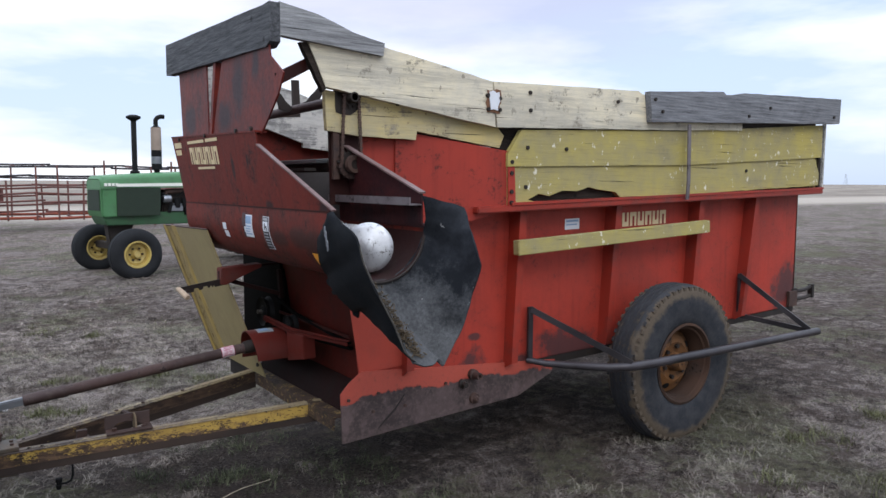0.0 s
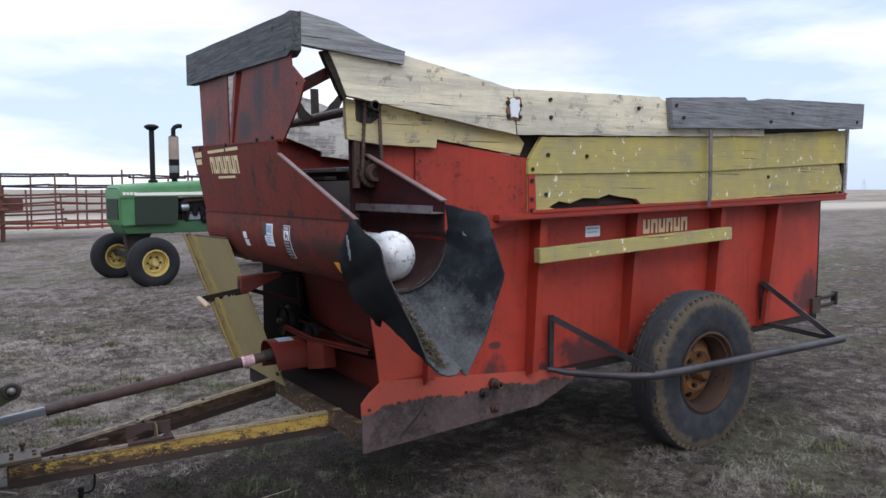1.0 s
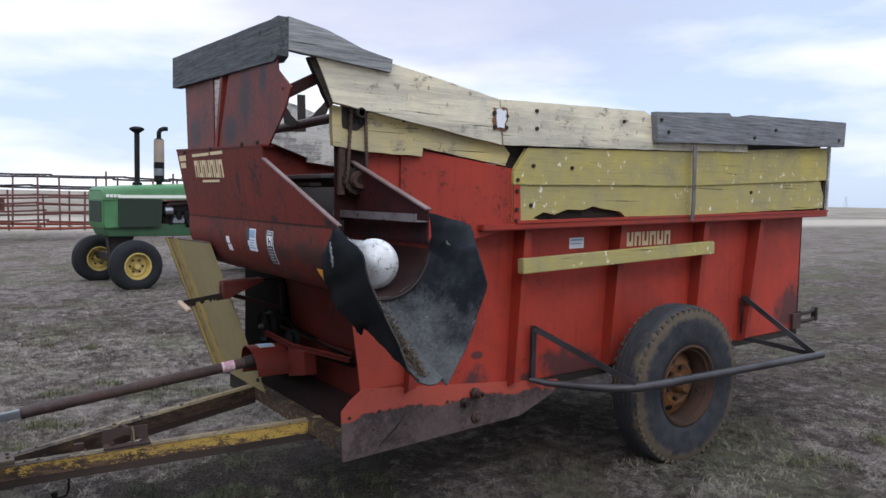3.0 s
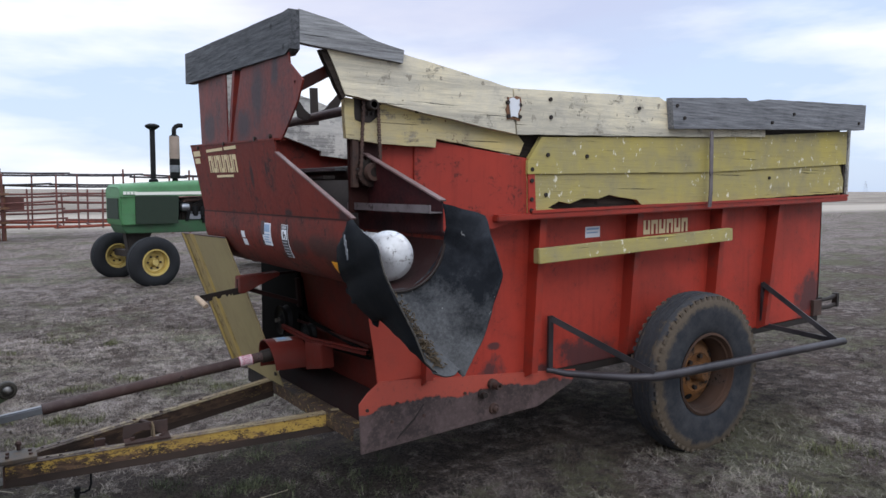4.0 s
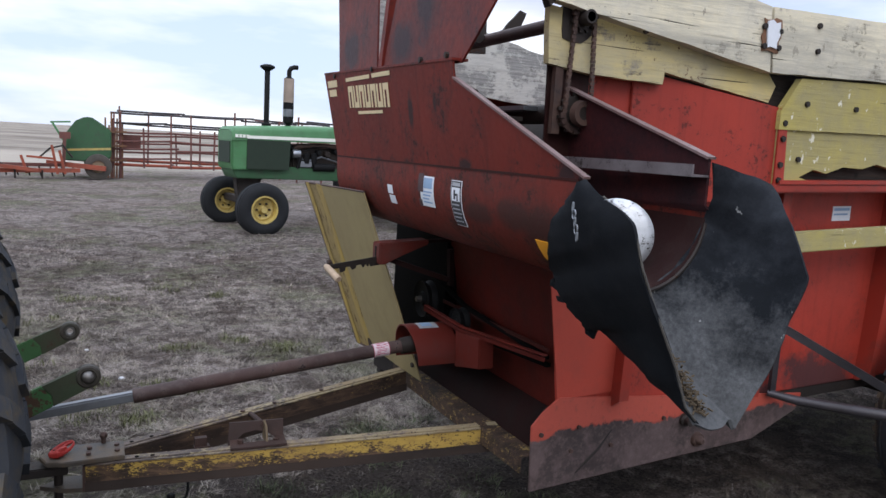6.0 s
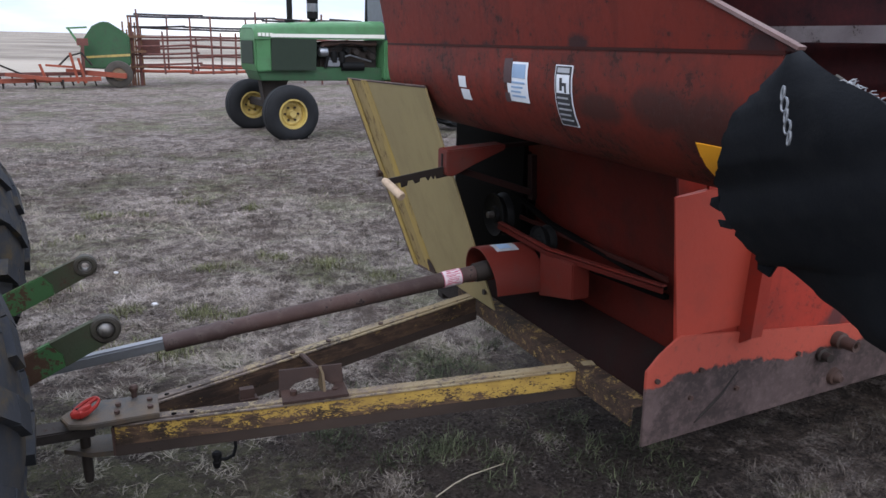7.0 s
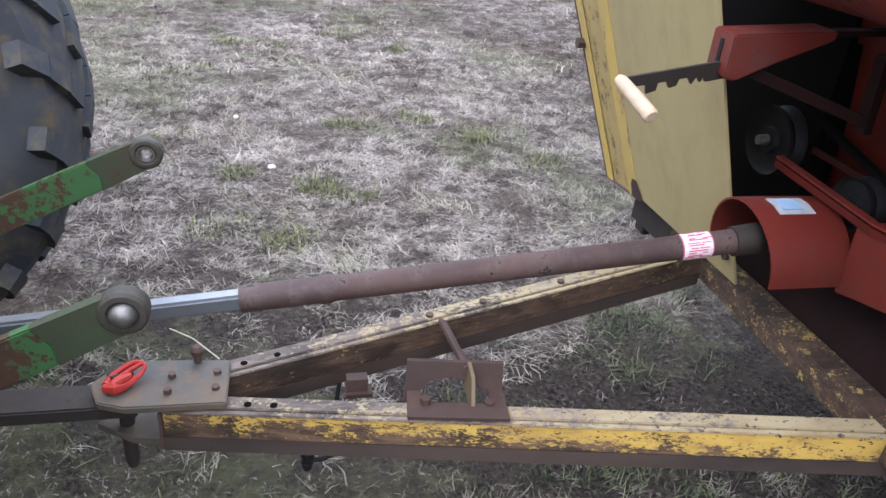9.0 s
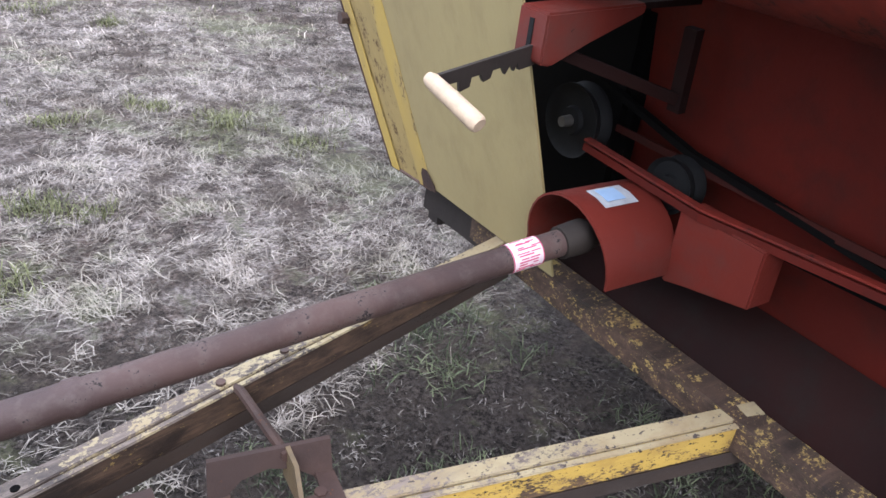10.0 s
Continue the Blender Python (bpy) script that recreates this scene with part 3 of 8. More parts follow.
def lathe(bm, profile, origin, axis, seg=40, closed=False):
    """Turns (radius, along) pairs about an axis."""
    origin, axis = Vector(origin), Vector(axis).normalized()
    ref = axis.orthogonal().normalized()
    s = axis.cross(ref)
    rings = []
    for r, h in profile:
        if r < 1e-5:
            rings.append([bm.verts.new(origin + axis * h)] * seg)
        else:
            rings.append([bm.verts.new(origin + axis * h + r * (math.cos(a) * ref + math.sin(a) * s)) for a in (2 * math.pi * k / seg for k in range(seg))])
    pairs = list(zip(rings, rings[1:])) + ([(rings[-1], rings[0])] if closed else [])
    for a, b in pairs:
        for k in range(seg):
            q = [a[k], a[(k + 1) % seg], b[(k + 1) % seg], b[k]]
            q = [v for i, v in enumerate(q) if v not in q[:i]]
            if len(q) > 2:
                bm.faces.new(q)
    return bm


def sheet(bm, grid, thick):
    """A curved plate from rows of points, with a real thickness along its local normals."""
    rows, cols = len(grid), len(grid[0])
    g = [[Vector(p) for p in r] for r in grid]

    def normal(i, j):
        a = g[min(i + 1, rows - 1)][j] - g[max(i - 1, 0)][j]
        b = g[i][min(j + 1, cols - 1)] - g[i][max(j - 1, 0)]
        n = a.cross(b)
        return n.normalized() if n.length > 1e-9 else Vector((0, 0, 1))

    top = [[bm.verts.new(g[i][j] + normal(i, j) * thick / 2) for j in range(cols)] for i in range(rows)]
    bot = [[bm.verts.new(g[i][j] - normal(i, j) * thick / 2) for j in range(cols)] for i in range(rows)]
    for i in range(rows - 1):
        for j in range(cols - 1):
            bm.faces.new((top[i][j], top[i][j + 1], top[i + 1][j + 1], top[i + 1][j]))
            bm.faces.new((bot[i][j], bot[i + 1][j], bot[i + 1][j + 1], bot[i][j + 1]))
    rim = [(i, 0) for i in range(rows)] + [(rows - 1, j) for j in range(1, cols)] + [(i, cols - 1) for i in range(rows - 2, -1, -1)] + [(0, j) for j in range(cols - 2, 0, -1)]
    for (a, b), (c, d) in zip(rim, rim[1:] + rim[:1]):
        bm.faces.new((top[a][b], top[c][d], bot[c][d], bot[a][b]))
    return bm


def rough_outline(pts, step, amount, seed=0):
    """Splits an outline and shakes the new points a little, for worn edges."""
    rnd = random.Random(seed)
    out = []
    for a, b in zip(pts, pts[1:] + pts[:1]):
        a, b = Vector(a), Vector(b)
        k = max(1, int((b - a).length / step))
        for i in range(k):
            p = a.lerp(b, i / k)
            if i:
                p += Vector((rnd.uniform(-1, 1), 0, rnd.uniform(-1, 1))) * amount
            out.append(p)
    return out


def disc(bm, centre, axis, r, thick, seg=20):
    return lathe(bm, [(0, -thick / 2), (r, -thick / 2), (r, thick / 2), (0, thick / 2)], centre, axis, seg)


# ---- ground ----
def ease(v, a, b):
    k = min(1, max(0, (v - a) / (b - a)))
    return k * k * (3 - 2 * k)


def ground_z(x, y):
    """Nearly flat pasture: rises a little towards the wagon's rear."""
    far = 1 - ease(math.hypot(x, y - 3), 9, 30)
    z = -0.055 + far * (0.085 * ease(x, -1.2, 2.6) - 0.045 * ease(y, 0.5, 4.0) + 0.05 * ease(y, 5, 9))
    near = 1 - ease(math.hypot(x, y - 2), 10, 60)
    z += near * 0.014 * noise.noise((x * 1.1, y * 1.1, 0)) + near * 0.018 * noise.noise((x * 3.1, y * 3.1, 5))
    z += ease(math.hypot(x, y), 60, 900) * 1.2 * noise.noise((x * 0.004, y * 0.004, 9))
    return z


def soil_material():
    """Pasture: mats of pale straw over brown thatch and dark trampled soil, with some green."""
    m, n, l, b = nodes_of("dry_pasture")
    co = n.new("ShaderNodeTexCoord").outputs["Object"]
    wide = noise_node(n, l, co, 0.55, 5, 0.65)
    mid = noise_node(n, l, co, 1.8, 6, 0.7)
    clump = noise_node(n, l, co, 8.5, 7, 0.74)
    fine = noise_node(n, l, co, 60, 7, 0.8)
    sx = n.new("ShaderNodeSeparateXYZ")
    l.new(co, sx.inputs[0])

    def oval(cx, cy, kx, ky, a, z):
        """1 inside an oval with a ragged edge."""
        px = mathn(n, l, "MULTIPLY", mathn(n, l, "SUBTRACT", sx.outputs["X"], cx), kx)
        py = mathn(n, l, "MULTIPLY", mathn(n, l, "SUBTRACT", sx.outputs["Y"], cy), ky)
        d = mathn(n, l, "SQRT", mathn(n, l, "ADD", mathn(n, l, "MULTIPLY", px, px), mathn(n, l, "MULTIPLY", py, py)), 0.0)
        return ramp(n, l, mathn(n, l, "ADD", d, mathn(n, l, "MULTIPLY", mathn(n, l, "SUBTRACT", mid, 0.5), 1.0)), a, z, (1, 1, 1, 1), (0, 0, 0, 1))

    trod = oval(-2.0, 0.1, 0.36, 0.50, 0.65, 1.2)
    # darker oval with little straw between the tongue beams
    under_tongue = oval(0.0, 0.75, 1.25, 1.35, 0.6, 1.25)
    # below the wagon: bare soil, darkened further for the wagon's shade
    under_wagon = oval(1.9, 0.6, 0.34, 0.75, 0.7, 1.1)
    pale = oval(-1.6, 3.6, 0.30, 0.34, 0.6, 1.2)
    soil = mixc(n, l, ramp(n, l, fine, 0.42, 0.60), (0.018, 0.0145, 0.0125), (0.105, 0.084, 0.075))
    thatch = mixc(n, l, ramp(n, l, fine, 0.41, 0.61), (0.038, 0.028, 0.023), (0.190, 0.147, 0.128))
    straw = mixc(n, l, ramp(n, l, fine, 0.39, 0.60), (0.070, 0.057, 0.051), (0.385, 0.328, 0.302))
    k = mathn(n, l, "ADD", mathn(n, l, "MULTIPLY", clump, 0.68), mathn(n, l, "MULTIPLY", mid, 0.32))
    k = mathn(n, l, "SUBTRACT", k, mathn(n, l, "MULTIPLY", trod, 0.125))
    k = mathn(n, l, "SUBTRACT", k, mathn(n, l, "MULTIPLY", under_tongue, 0.085))
    k = mathn(n, l, "SUBTRACT", k, mathn(n, l, "MULTIPLY", under_wagon, 0.03))
    k = mathn(n, l, "ADD", k, mathn(n, l, "MULTIPLY", pale, 0.035))
    k = mathn(n, l, "ADD", k, mathn(n, l, "MULTIPLY", oval(3.4, -1.3, 0.32, 0.80, 0.6, 1.2), 0.05))
    k = mathn(n, l, "ADD", k, mathn(n, l, "MULTIPLY", ramp(n, l, mathn(n, l, "MULTIPLY", sx.outputs["Y"], 0.1), 0.50, 0.90), 0.085))
    col = mixc(n, l, ramp(n, l, k, 0.42, 0.485), soil, thatch)
    col = mixc(n, l, ramp(n, l, k, 0.485, 0.56), col, straw)
    rust = mathn(n, l, "MULTIPLY", ramp(n, l, noise_node(n, l, co, 1.05, 6, 0.72), 0.52, 0.59), 0.65)
    col = mixc(n, l, rust, col, mixc(n, l, fine, (0.050, 0.034, 0.027), (0.185, 0.135, 0.115)))
    green = mathn(n, l, "MULTIPLY", ramp(n, l, mathn(n, l, "ADD", mathn(n, l, "MULTIPLY", wide, 0.6), mathn(n, l, "MULTIPLY", clump, 0.4)), 0.50, 0.56), 0.75)
    col = mixc(n, l, green, col, mixc(n, l, fine, (0.058, 0.062, 0.034), (0.180, 0.182, 0.104)))
    lump = ramp(n, l, noise_node(n, l, co, 4.6, 4, 0.6), 0.40, 0.50, (1, 1, 1, 1), (0, 0, 0, 1))
    col = mixc(n, l, mathn(n, l, "MULTIPLY", lump, 0.4), col, mixc(n, l, fine, (0.030, 0.023, 0.019), (0.120, 0.094, 0.080)))
    gap = ramp(n, l, noise_node(n, l, co, 13, 5, 0.65), 0.40, 0.50, (1, 1, 1, 1), (0, 0, 0, 1))
    col = mixc(n, l, mathn(n, l, "MULTIPLY", gap, 0.6), col, (0.058, 0.047, 0.042))
    scuff = mathn(n, l, "MULTIPLY", ramp(n, l, noise_node(n, l, co, 2.3, 7, 0.7), 0.37, 0.455, (1, 1, 1, 1), (0, 0, 0, 1)), 0.7)
    col = mixc(n, l, scuff, col, mixc(n, l, fine, (0.040, 0.030, 0.025), (0.135, 0.104, 0.090)))
    # a stubble field begins beyond the parked machines
    field = ramp(n, l, mathn(n, l, "ADD", mathn(n, l, "MULTIPLY", sx.outputs["Y"], 0.01), mathn(n, l, "MULTIPLY", mid, 0.05)), 0.30, 0.36)
    col = mixc(n, l, mathn(n, l, "MULTIPLY", field, 0.85), col, mixc(n, l, wide, (0.34, 0.295, 0.245), (0.50, 0.445, 0.38)))
    beyond = ramp(n, l, mathn(n, l, "ADD", mathn(n, l, "MULTIPLY", sx.outputs["Y"], 0.005), mathn(n, l, "MULTIPLY", wide, 0.06)), 0.255, 0.285)
    far = noise_node(n, l, co, 0.06, 6, 0.65)
    col = mixc(n, l, mathn(n, l, "MULTIPLY", beyond, 0.9), col, mixc(n, l, ramp(n, l, far, 0.38, 0.62), (0.13, 0.108, 0.090), (0.30, 0.262, 0.22)))
    l.new(col, b.inputs["Base Color"])
    b.inputs["Roughness"].default_value = 0.95
    b.inputs["Specular IOR Level"].default_value = 0.1
    bump(n, l, b, mathn(n, l, "ADD", mathn(n, l, "MULTIPLY", clump, 1.6), fine), 1.0, 0.035)
    return m


def build_ground():
    cx, cy, seg = 0.0, 2.0, 220
    radii, r = [0.0], 0.05
    while r < 4000:
        radii.append(r)
        r += 0.05 if r < 0.4 else min(max(0.06, r * 0.028), r * 0.1) if r < 12 else r * 0.09
    verts, faces = [(cx, cy, ground_z(cx, cy))], []
    for q in radii[1:]:
        for k in range(seg):
            a = 2 * math.pi * k / seg
            x, y = cx + q * math.cos(a), cy + q * math.sin(a)
            verts.append((x, y, ground_z(x, y)))
    for k in range(seg):
        faces.append((0, 1 + k, 1 + (k + 1) % seg))
    for i in range(len(radii) - 2):
        a, b = 1 + i * seg, 1 + (i + 1) * seg
        for k in range(seg):
            faces.append((a + k, b + k, b + (k + 1) % seg, a + (k + 1) % seg))
    me = bpy.data.meshes.new("ground")
    me.from_pydata(verts, [], faces)
    me.shade_smooth()
    me.materials.append(soil_material())
    return tagged(new("ground", me), "flat pasture of matted dry straw-coloured grass and bare soil", "ground", kind="structure")


build_ground()

# ---- feed wagon ----
wagon = thing("feed_wagon", "old red feeder wagon with weathered plank sideboards and rubber discharge chute", "farm wagon", (2.1, 0.6, 0))
WAGON_AT = V(2.1, 0.6, 0)


def wp(name, bm, material, parent=None, label="", bevel=0.0, smooth=40):
    """A part of the wagon; its mesh is given in the world and moved to the wagon's own origin."""
    bmesh.ops.translate(bm, verts=bm.verts, vec=-WAGON_AT)
    return part(name, bm, material, parent or wagon, label, bevel, smooth)


def B():
    return bmesh.new()


def rim_z(x):
    return 1.45 + 0.027 * (x - 0.94)


def low_z(x):
    return 0.525 + 0.027 * x


Y_L, Y_R = -0.008, 1.20      # lower box, camera side and far side
# lower side walls
side = wp("side_wall", prism(B(), [(0.045, Y_L, 1.085), (0.105, Y_L, 0.60), (0.105, Y_L, low_z(0)), (1.4, Y_L, low_z(1.4)), (4.03, Y_L, low_z(4.03)), (4.03, Y_L, 1.53), (0.16, Y_L, 1.43), (0.16, Y_L, 1.102)], (0, 0.012, 0)), M_RED_SIDE, label="scuffed red sheet-metal side")
wp("side_wall", prism(B(), [(0.02, Y_R, 1.22), (0.105, Y_R, 0.55), (4.03, Y_R, low_z(4.03)), (4.03, Y_R, 1.53), (0.02, Y_R, 1.42)], (0, -0.012, 0)), M_RED)
# front wall below the trough, coloured darker to stand for its shade
wp("front_wall", sheet(B(), [[(0.03 + 0.12 * k, y, 1.25 - 0.75 * k) for y in (Y_L + 0.012, 0.4, 0.8, Y_R - 0.012)] for k in (0, 0.25, 0.5, 0.75, 1)], 0.008), M_RED_WALL_SHADED, label="dark red front wall, its paint darkened for the shade under the hood")
wp("rear_wall", box(B(), (4.015, Y_L, 0.63), (4.03, Y_R, 1.52)), M_RED)
wp("wagon_floor", prism(B(), [(0.1, Y_L, 0.53), (4.03, Y_L, 0.64), (4.03, Y_R, 0.64), (0.1, Y_R, 0.53)], (0, 0, -0.05)), M_DARK, label="dark underside of the box")
# flared rim between the steel box and the boards
for ya, yb in ((-0.17, Y_L), (Y_R, Y_R + 0.15)):
    wp("rim_rail", prism(B(), [(0.72, ya, rim_z(0.72) + 0.0), (4.10, ya, rim_z(4.1)), (4.10, ya, rim_z(4.1) + 0.035), (0.72, ya, rim_z(0.72) + 0.035)], (0, yb - ya, 0)), M_RED, bevel=0.006)
    wp("rim_lip", prism(B(), [(0.95, ya - 0.004, rim_z(0.95) + 0.035), (4.10, ya - 0.004, rim_z(4.1) + 0.035), (4.10, ya - 0.004, rim_z(4.1) + 0.05), (0.95, ya - 0.004, rim_z(0.95) + 0.05)], (0, 0.05, 0)), M_RED)

# upright stiffening ribs of the side
def rib(x_top, x_low, z_low, depth_top=0.095, depth_low=0.075):
    bm = B()
    zt = rim_z(x_top) + 0.002
    y = Y_L
    prism(bm, [(x_top, y, zt), (x_top, y - depth_top, zt), (x_low, y - depth_low, z_low + 0.03), (x_low, y - 0.02, z_low), (x_low, y, z_low)], (0.008, 0, 0))
    prism(bm, [(x_top + 0.008, y - depth_top, zt), (x_top + 0.05, y - depth_top, zt), (x_low + 0.045, y - depth_low, z_low + 0.03), (x_low + 0.008, y - depth_low, z_low + 0.03)], (0, 0.007, 0))
    prism(bm, [(x_top + 0.042, y - depth_top + 0.007, zt), (x_top + 0.05, y - depth_top + 0.007, zt), (x_low + 0.045, y - depth_low + 0.007, z_low + 0.03), (x_low + 0.037, y - depth_low + 0.007, z_low + 0.03)], (0, depth_low - 0.01, 0))
    return wp("side_rib", bm, M_RED)


rib(1.07, 1.035, low_z(1.0))
rib(1.85, 1.80, low_z(1.8))
rib(2.67, 2.62, low_z(2.6))
rib(3.32, 3.22, low_z(3.2))
rib(0.37, 0.345, 0.60, 0.065, 0.06)
# skid plate and its red skirt along the front lower edge
skid_pts = [(-0.012, -0.022, 0.555), (-0.004, -0.022, 0.30), (0.55, -0.022, 0.333), (1.14, -0.022, 0.365), (1.40, -0.022, 0.470), (1.43, -0.022, 0.545), (0.105, -0.022, 0.655), (0.035, -0.022, 0.605)]


def skid_material():
    """Red paint above a ragged line that follows the plate; scraped brown steel below."""
    m, n, l, b = nodes_of("scraped_skid_steel")
    co = n.new("ShaderNodeTexCoord").outputs["Object"]
    sx = n.new("ShaderNodeSeparateXYZ")
    l.new(co, sx.inputs[0])
    fine = noise_node(n, l, co, 40, 6, 0.7)
    mid = noise_node(n, l, co, 9, 5, 0.7)
    big = noise_node(n, l, co, 3.1, 7, 0.72)
    line = mathn(n, l, "ADD", mathn(n, l, "SUBTRACT", sx.outputs["Z"], mathn(n, l, "MULTIPLY", sx.outputs["X"], -0.012)), mathn(n, l, "ADD", mathn(n, l, "MULTIPLY", big, 0.17), mathn(n, l, "MULTIPLY", fine, 0.03)))
    mask = ramp(n, l, line, 0.590, 0.600)
    steel = mixc(n, l, ramp(n, l, big, 0.36, 0.62), (0.034, 0.020, 0.019), (0.105, 0.070, 0.067))
    steel = mixc(n, l, mathn(n, l, "MULTIPLY", ramp(n, l, mid, 0.50, 0.62), 0.75), steel, (0.026, 0.017, 0.016))
    steel = mixc(n, l, mathn(n, l, "MULTIPLY", ramp(n, l, fine, 0.5, 0.7), 0.6), steel, (0.15, 0.105, 0.095))
    red = mixc(n, l, mid, (0.42, 0.068, 0.040), (0.33, 0.055, 0.036))
    red = mixc(n, l, mathn(n, l, "MULTIPLY", ramp(n, l, fine, 0.55, 0.7), 0.5), red, (0.10, 0.04, 0.032))
    l.new(mixc(n, l, mask, steel, red), b.inputs["Base Color"])
    b.inputs["Roughness"].default_value = 0.62
    bump(n, l, b, mathn(n, l, "ADD", fine, mask), 0.4, 0.003)
    return m


skid = wp("skid_plate", prism(B(), skid_pts, (0, 0.010, 0)), skid_material(), label="scraped brown steel skid plate with flaking red paint", bevel=0.002)
for bx, bz in ((0.03, 0.52), (0.20, 0.53), (0.36, 0.44), (0.17, 0.44), (0.62, 0.52)):
    wp("bolt_head", disc(B(), (bx, -0.026, bz), (0, 1, 0), 0.009, 0.010, 6), M_RUST, skid).location = (0, 0, 0)
# scar across the plate, a drain boss and a hole plug
wp("weld_scar", tube(B(), [(0.20, -0.023, 0.345), (0.25, -0.025, 0.39), (0.30, -0.024, 0.43), (0.36, -0.023, 0.50)], [0.002, 0.006, 0.005, 0.002], 8), M_DARK, skid)
wp("hub_boss", lathe(B(), [(0, -0.034), (0.010, -0.036), (0.016, -0.030), (0.020, -0.016), (0.030, -0.014), (0.033, 0.0), (0, 0)], (0.815, -0.022, 0.405), (0, 1, 0), 12), M_RUST, skid)
wp("pipe_stub", lathe(B(), [(0.010, -0.050), (0.010, -0.075), (0.020, -0.078), (0.022, -0.03), (0.030, -0.026), (0.030, 0), (0, 0)], (0.80, -0.022, 0.545), (0, 1, 0), 14), M_RUST, skid)
wp("pipe_stub", lathe(B(), [(0, -0.045), (0.015, -0.045), (0.018, -0.02), (0.026, -0.016), (0.026, 0), (0, 0)], (0.735, -0.022, 0.500), (0.15, 1, 0), 12), M_DARK, skid)
wp("front_panel", prism(B(), [(0.030, Y_L - 0.008, 1.085), (0.097, Y_L - 0.008, 0.645), (0.36, Y_L - 0.008, 0.655), (0.36, Y_L - 0.008, 1.125)], (0, 0.006, 0)), M_RED_BRIGHT, label="bright red front corner sheet")

# red upper front panel of the flared part
def up_y(x):
    return -0.05 - 0.10 * min(1, max(0, x)) 


def on_flare(pts, off=0.0):
    return [V(x, up_y(x) + off, z) for x, z in pts]


wp("upper_panel", prism(B(), on_flare([(0.27, 1.40), (0.27, 1.835), (0.36, 1.855), (0.62, 1.82), (0.965, 1.775), (0.985, 1.47), (0.72, 1.405)]), (0, 0.012, 0)), M_RED_PANEL, label="red sheet panel with a bolted edge", bevel=0.002)
wp("upper_panel", prism(B(), on_flare([(0.06, 1.43), (0.06, 1.85), (0.29, 1.835), (0.29, 1.40)], 0.014), (0, 0.012, 0)), M_RED_PANEL)
wp("panel_flange", prism(B(), [(0.935, -0.158, 1.478), (0.93, -0.158, 1.775), (0.972, -0.158, 1.770), (0.988, -0.158, 1.478)], (0, 0.008, 0)), M_RED_PANEL)
for z in (1.50, 1.56, 1.66, 1.72):
    wp("bolt_head", disc(B(), (0.953, -0.162, z), (0, 1, 0), 0.012, 0.012, 6), M_DARK)

# sideboards
def plank(outline, y, thick, material, seed, jitter=0.003, label="", name="plank"):
    pts = rough_outline([(x, y, z) for x, z in outline], 0.07, jitter, seed)
    return wp(name, prism(B(), pts, (0, thick, 0)), material, None, label)


plank([(-0.12, 1.845), (-0.13, 2.03), (0.86, 1.93), (0.93, 1.86), (0.90, 1.795), (0.372, 1.862), (0.366, 1.818), (0.05, 1.825)], -0.118, 0.03, M_YEL_OLD, 1, label="pale yellow plank with flaked paint")
plank([(-0.235, 2.225), (-0.19, 2.13), (-0.15, 2.035), (0.83, 1.900), (0.805, 2.135), (0.14, 2.245)], -0.172, 0.045, M_WHITE_WOOD, 2, 0.0018, "split white-painted plank")
plank([(0.812, 2.135), (0.838, 1.900), (1.95, 1.935), (3.00, 1.975), (3.00, 2.08), (2.06, 2.06), (2.04, 2.145), (1.97, 2.150), (1.93, 2.168), (1.4, 2.152)], -0.176, 0.034, M_WHITE_WOOD, 3, 0.0018, "long white-painted plank with bare patches")
plank([(0.925, 1.695), (0.925, 1.765), (1.02, 1.895), (2.4, 1.948), (4.06, 2.062), (4.065, 1.815), (2.4, 1.728)], -0.162, 0.030, M_YEL_WOOD, 4, 0.0012, "yellow-painted plank")
rot = [(0.935, 1.487), (0.93, 1.700), (2.4, 1.747), (3.99, 1.812), (4.06, 1.69), (4.055, 1.60), (2.4, 1.535), (1.82, 1.525), (1.78, 1.555), (1.62, 1.572), (1.55, 1.585), (1.46, 1.562), (1.34, 1.565), (1.24, 1.535), (1.16, 1.548), (1.08, 1.515), (1.15, 1.50)]
plank(rot, -0.150, 0.030, M_YEL_WOOD, 5, 0.002, "yellow-painted plank rotted along its lower edge")
plank([(1.0, 1.50), (1.0, 1.62), (1.9, 1.63), (1.9, 1.52)], -0.114, 0.012, M_ROT_GAP, 55, name="backing_board", label="dark rotten wood behind the lower plank")
plank([(1.985, 2.165), (2.01, 1.982), (4.19, 2.075), (4.20, 2.262), (2.95, 2.222), (2.82, 2.200), (2.74, 2.196), (2.71, 2.214)], -0.222, 0.044, M_GRAY_WOOD, 6, 0.0018, "bare grey weathered plank")
plank([(-0.377, 2.375), (-0.377, 2.235), (0.135, 2.195), (0.142, 2.255), (-0.02, 2.285), (-0.2, 2.345)], -0.198, 0.04, M_GRAY_WOOD_LIGHT, 7, 0.0015, "grey weathered plank tapering to one end")
# added sheet: its dark colour makes the gaps between planks read as shade
wp("board_lining", prism(B(), [(-0.08, -0.07, 1.86), (-0.10, -0.07, 2.0), (0.80, -0.102, 1.93), (0.84, -0.102, 2.08), (4.068, -0.102, 2.10), (4.068, -0.102, 1.56), (0.93, -0.102, 1.475), (0.86, -0.102, 1.80)], (0, 0.012, 0)), M_ROT_GAP, None, "dark sheet added behind the planks for the shade in their gaps")
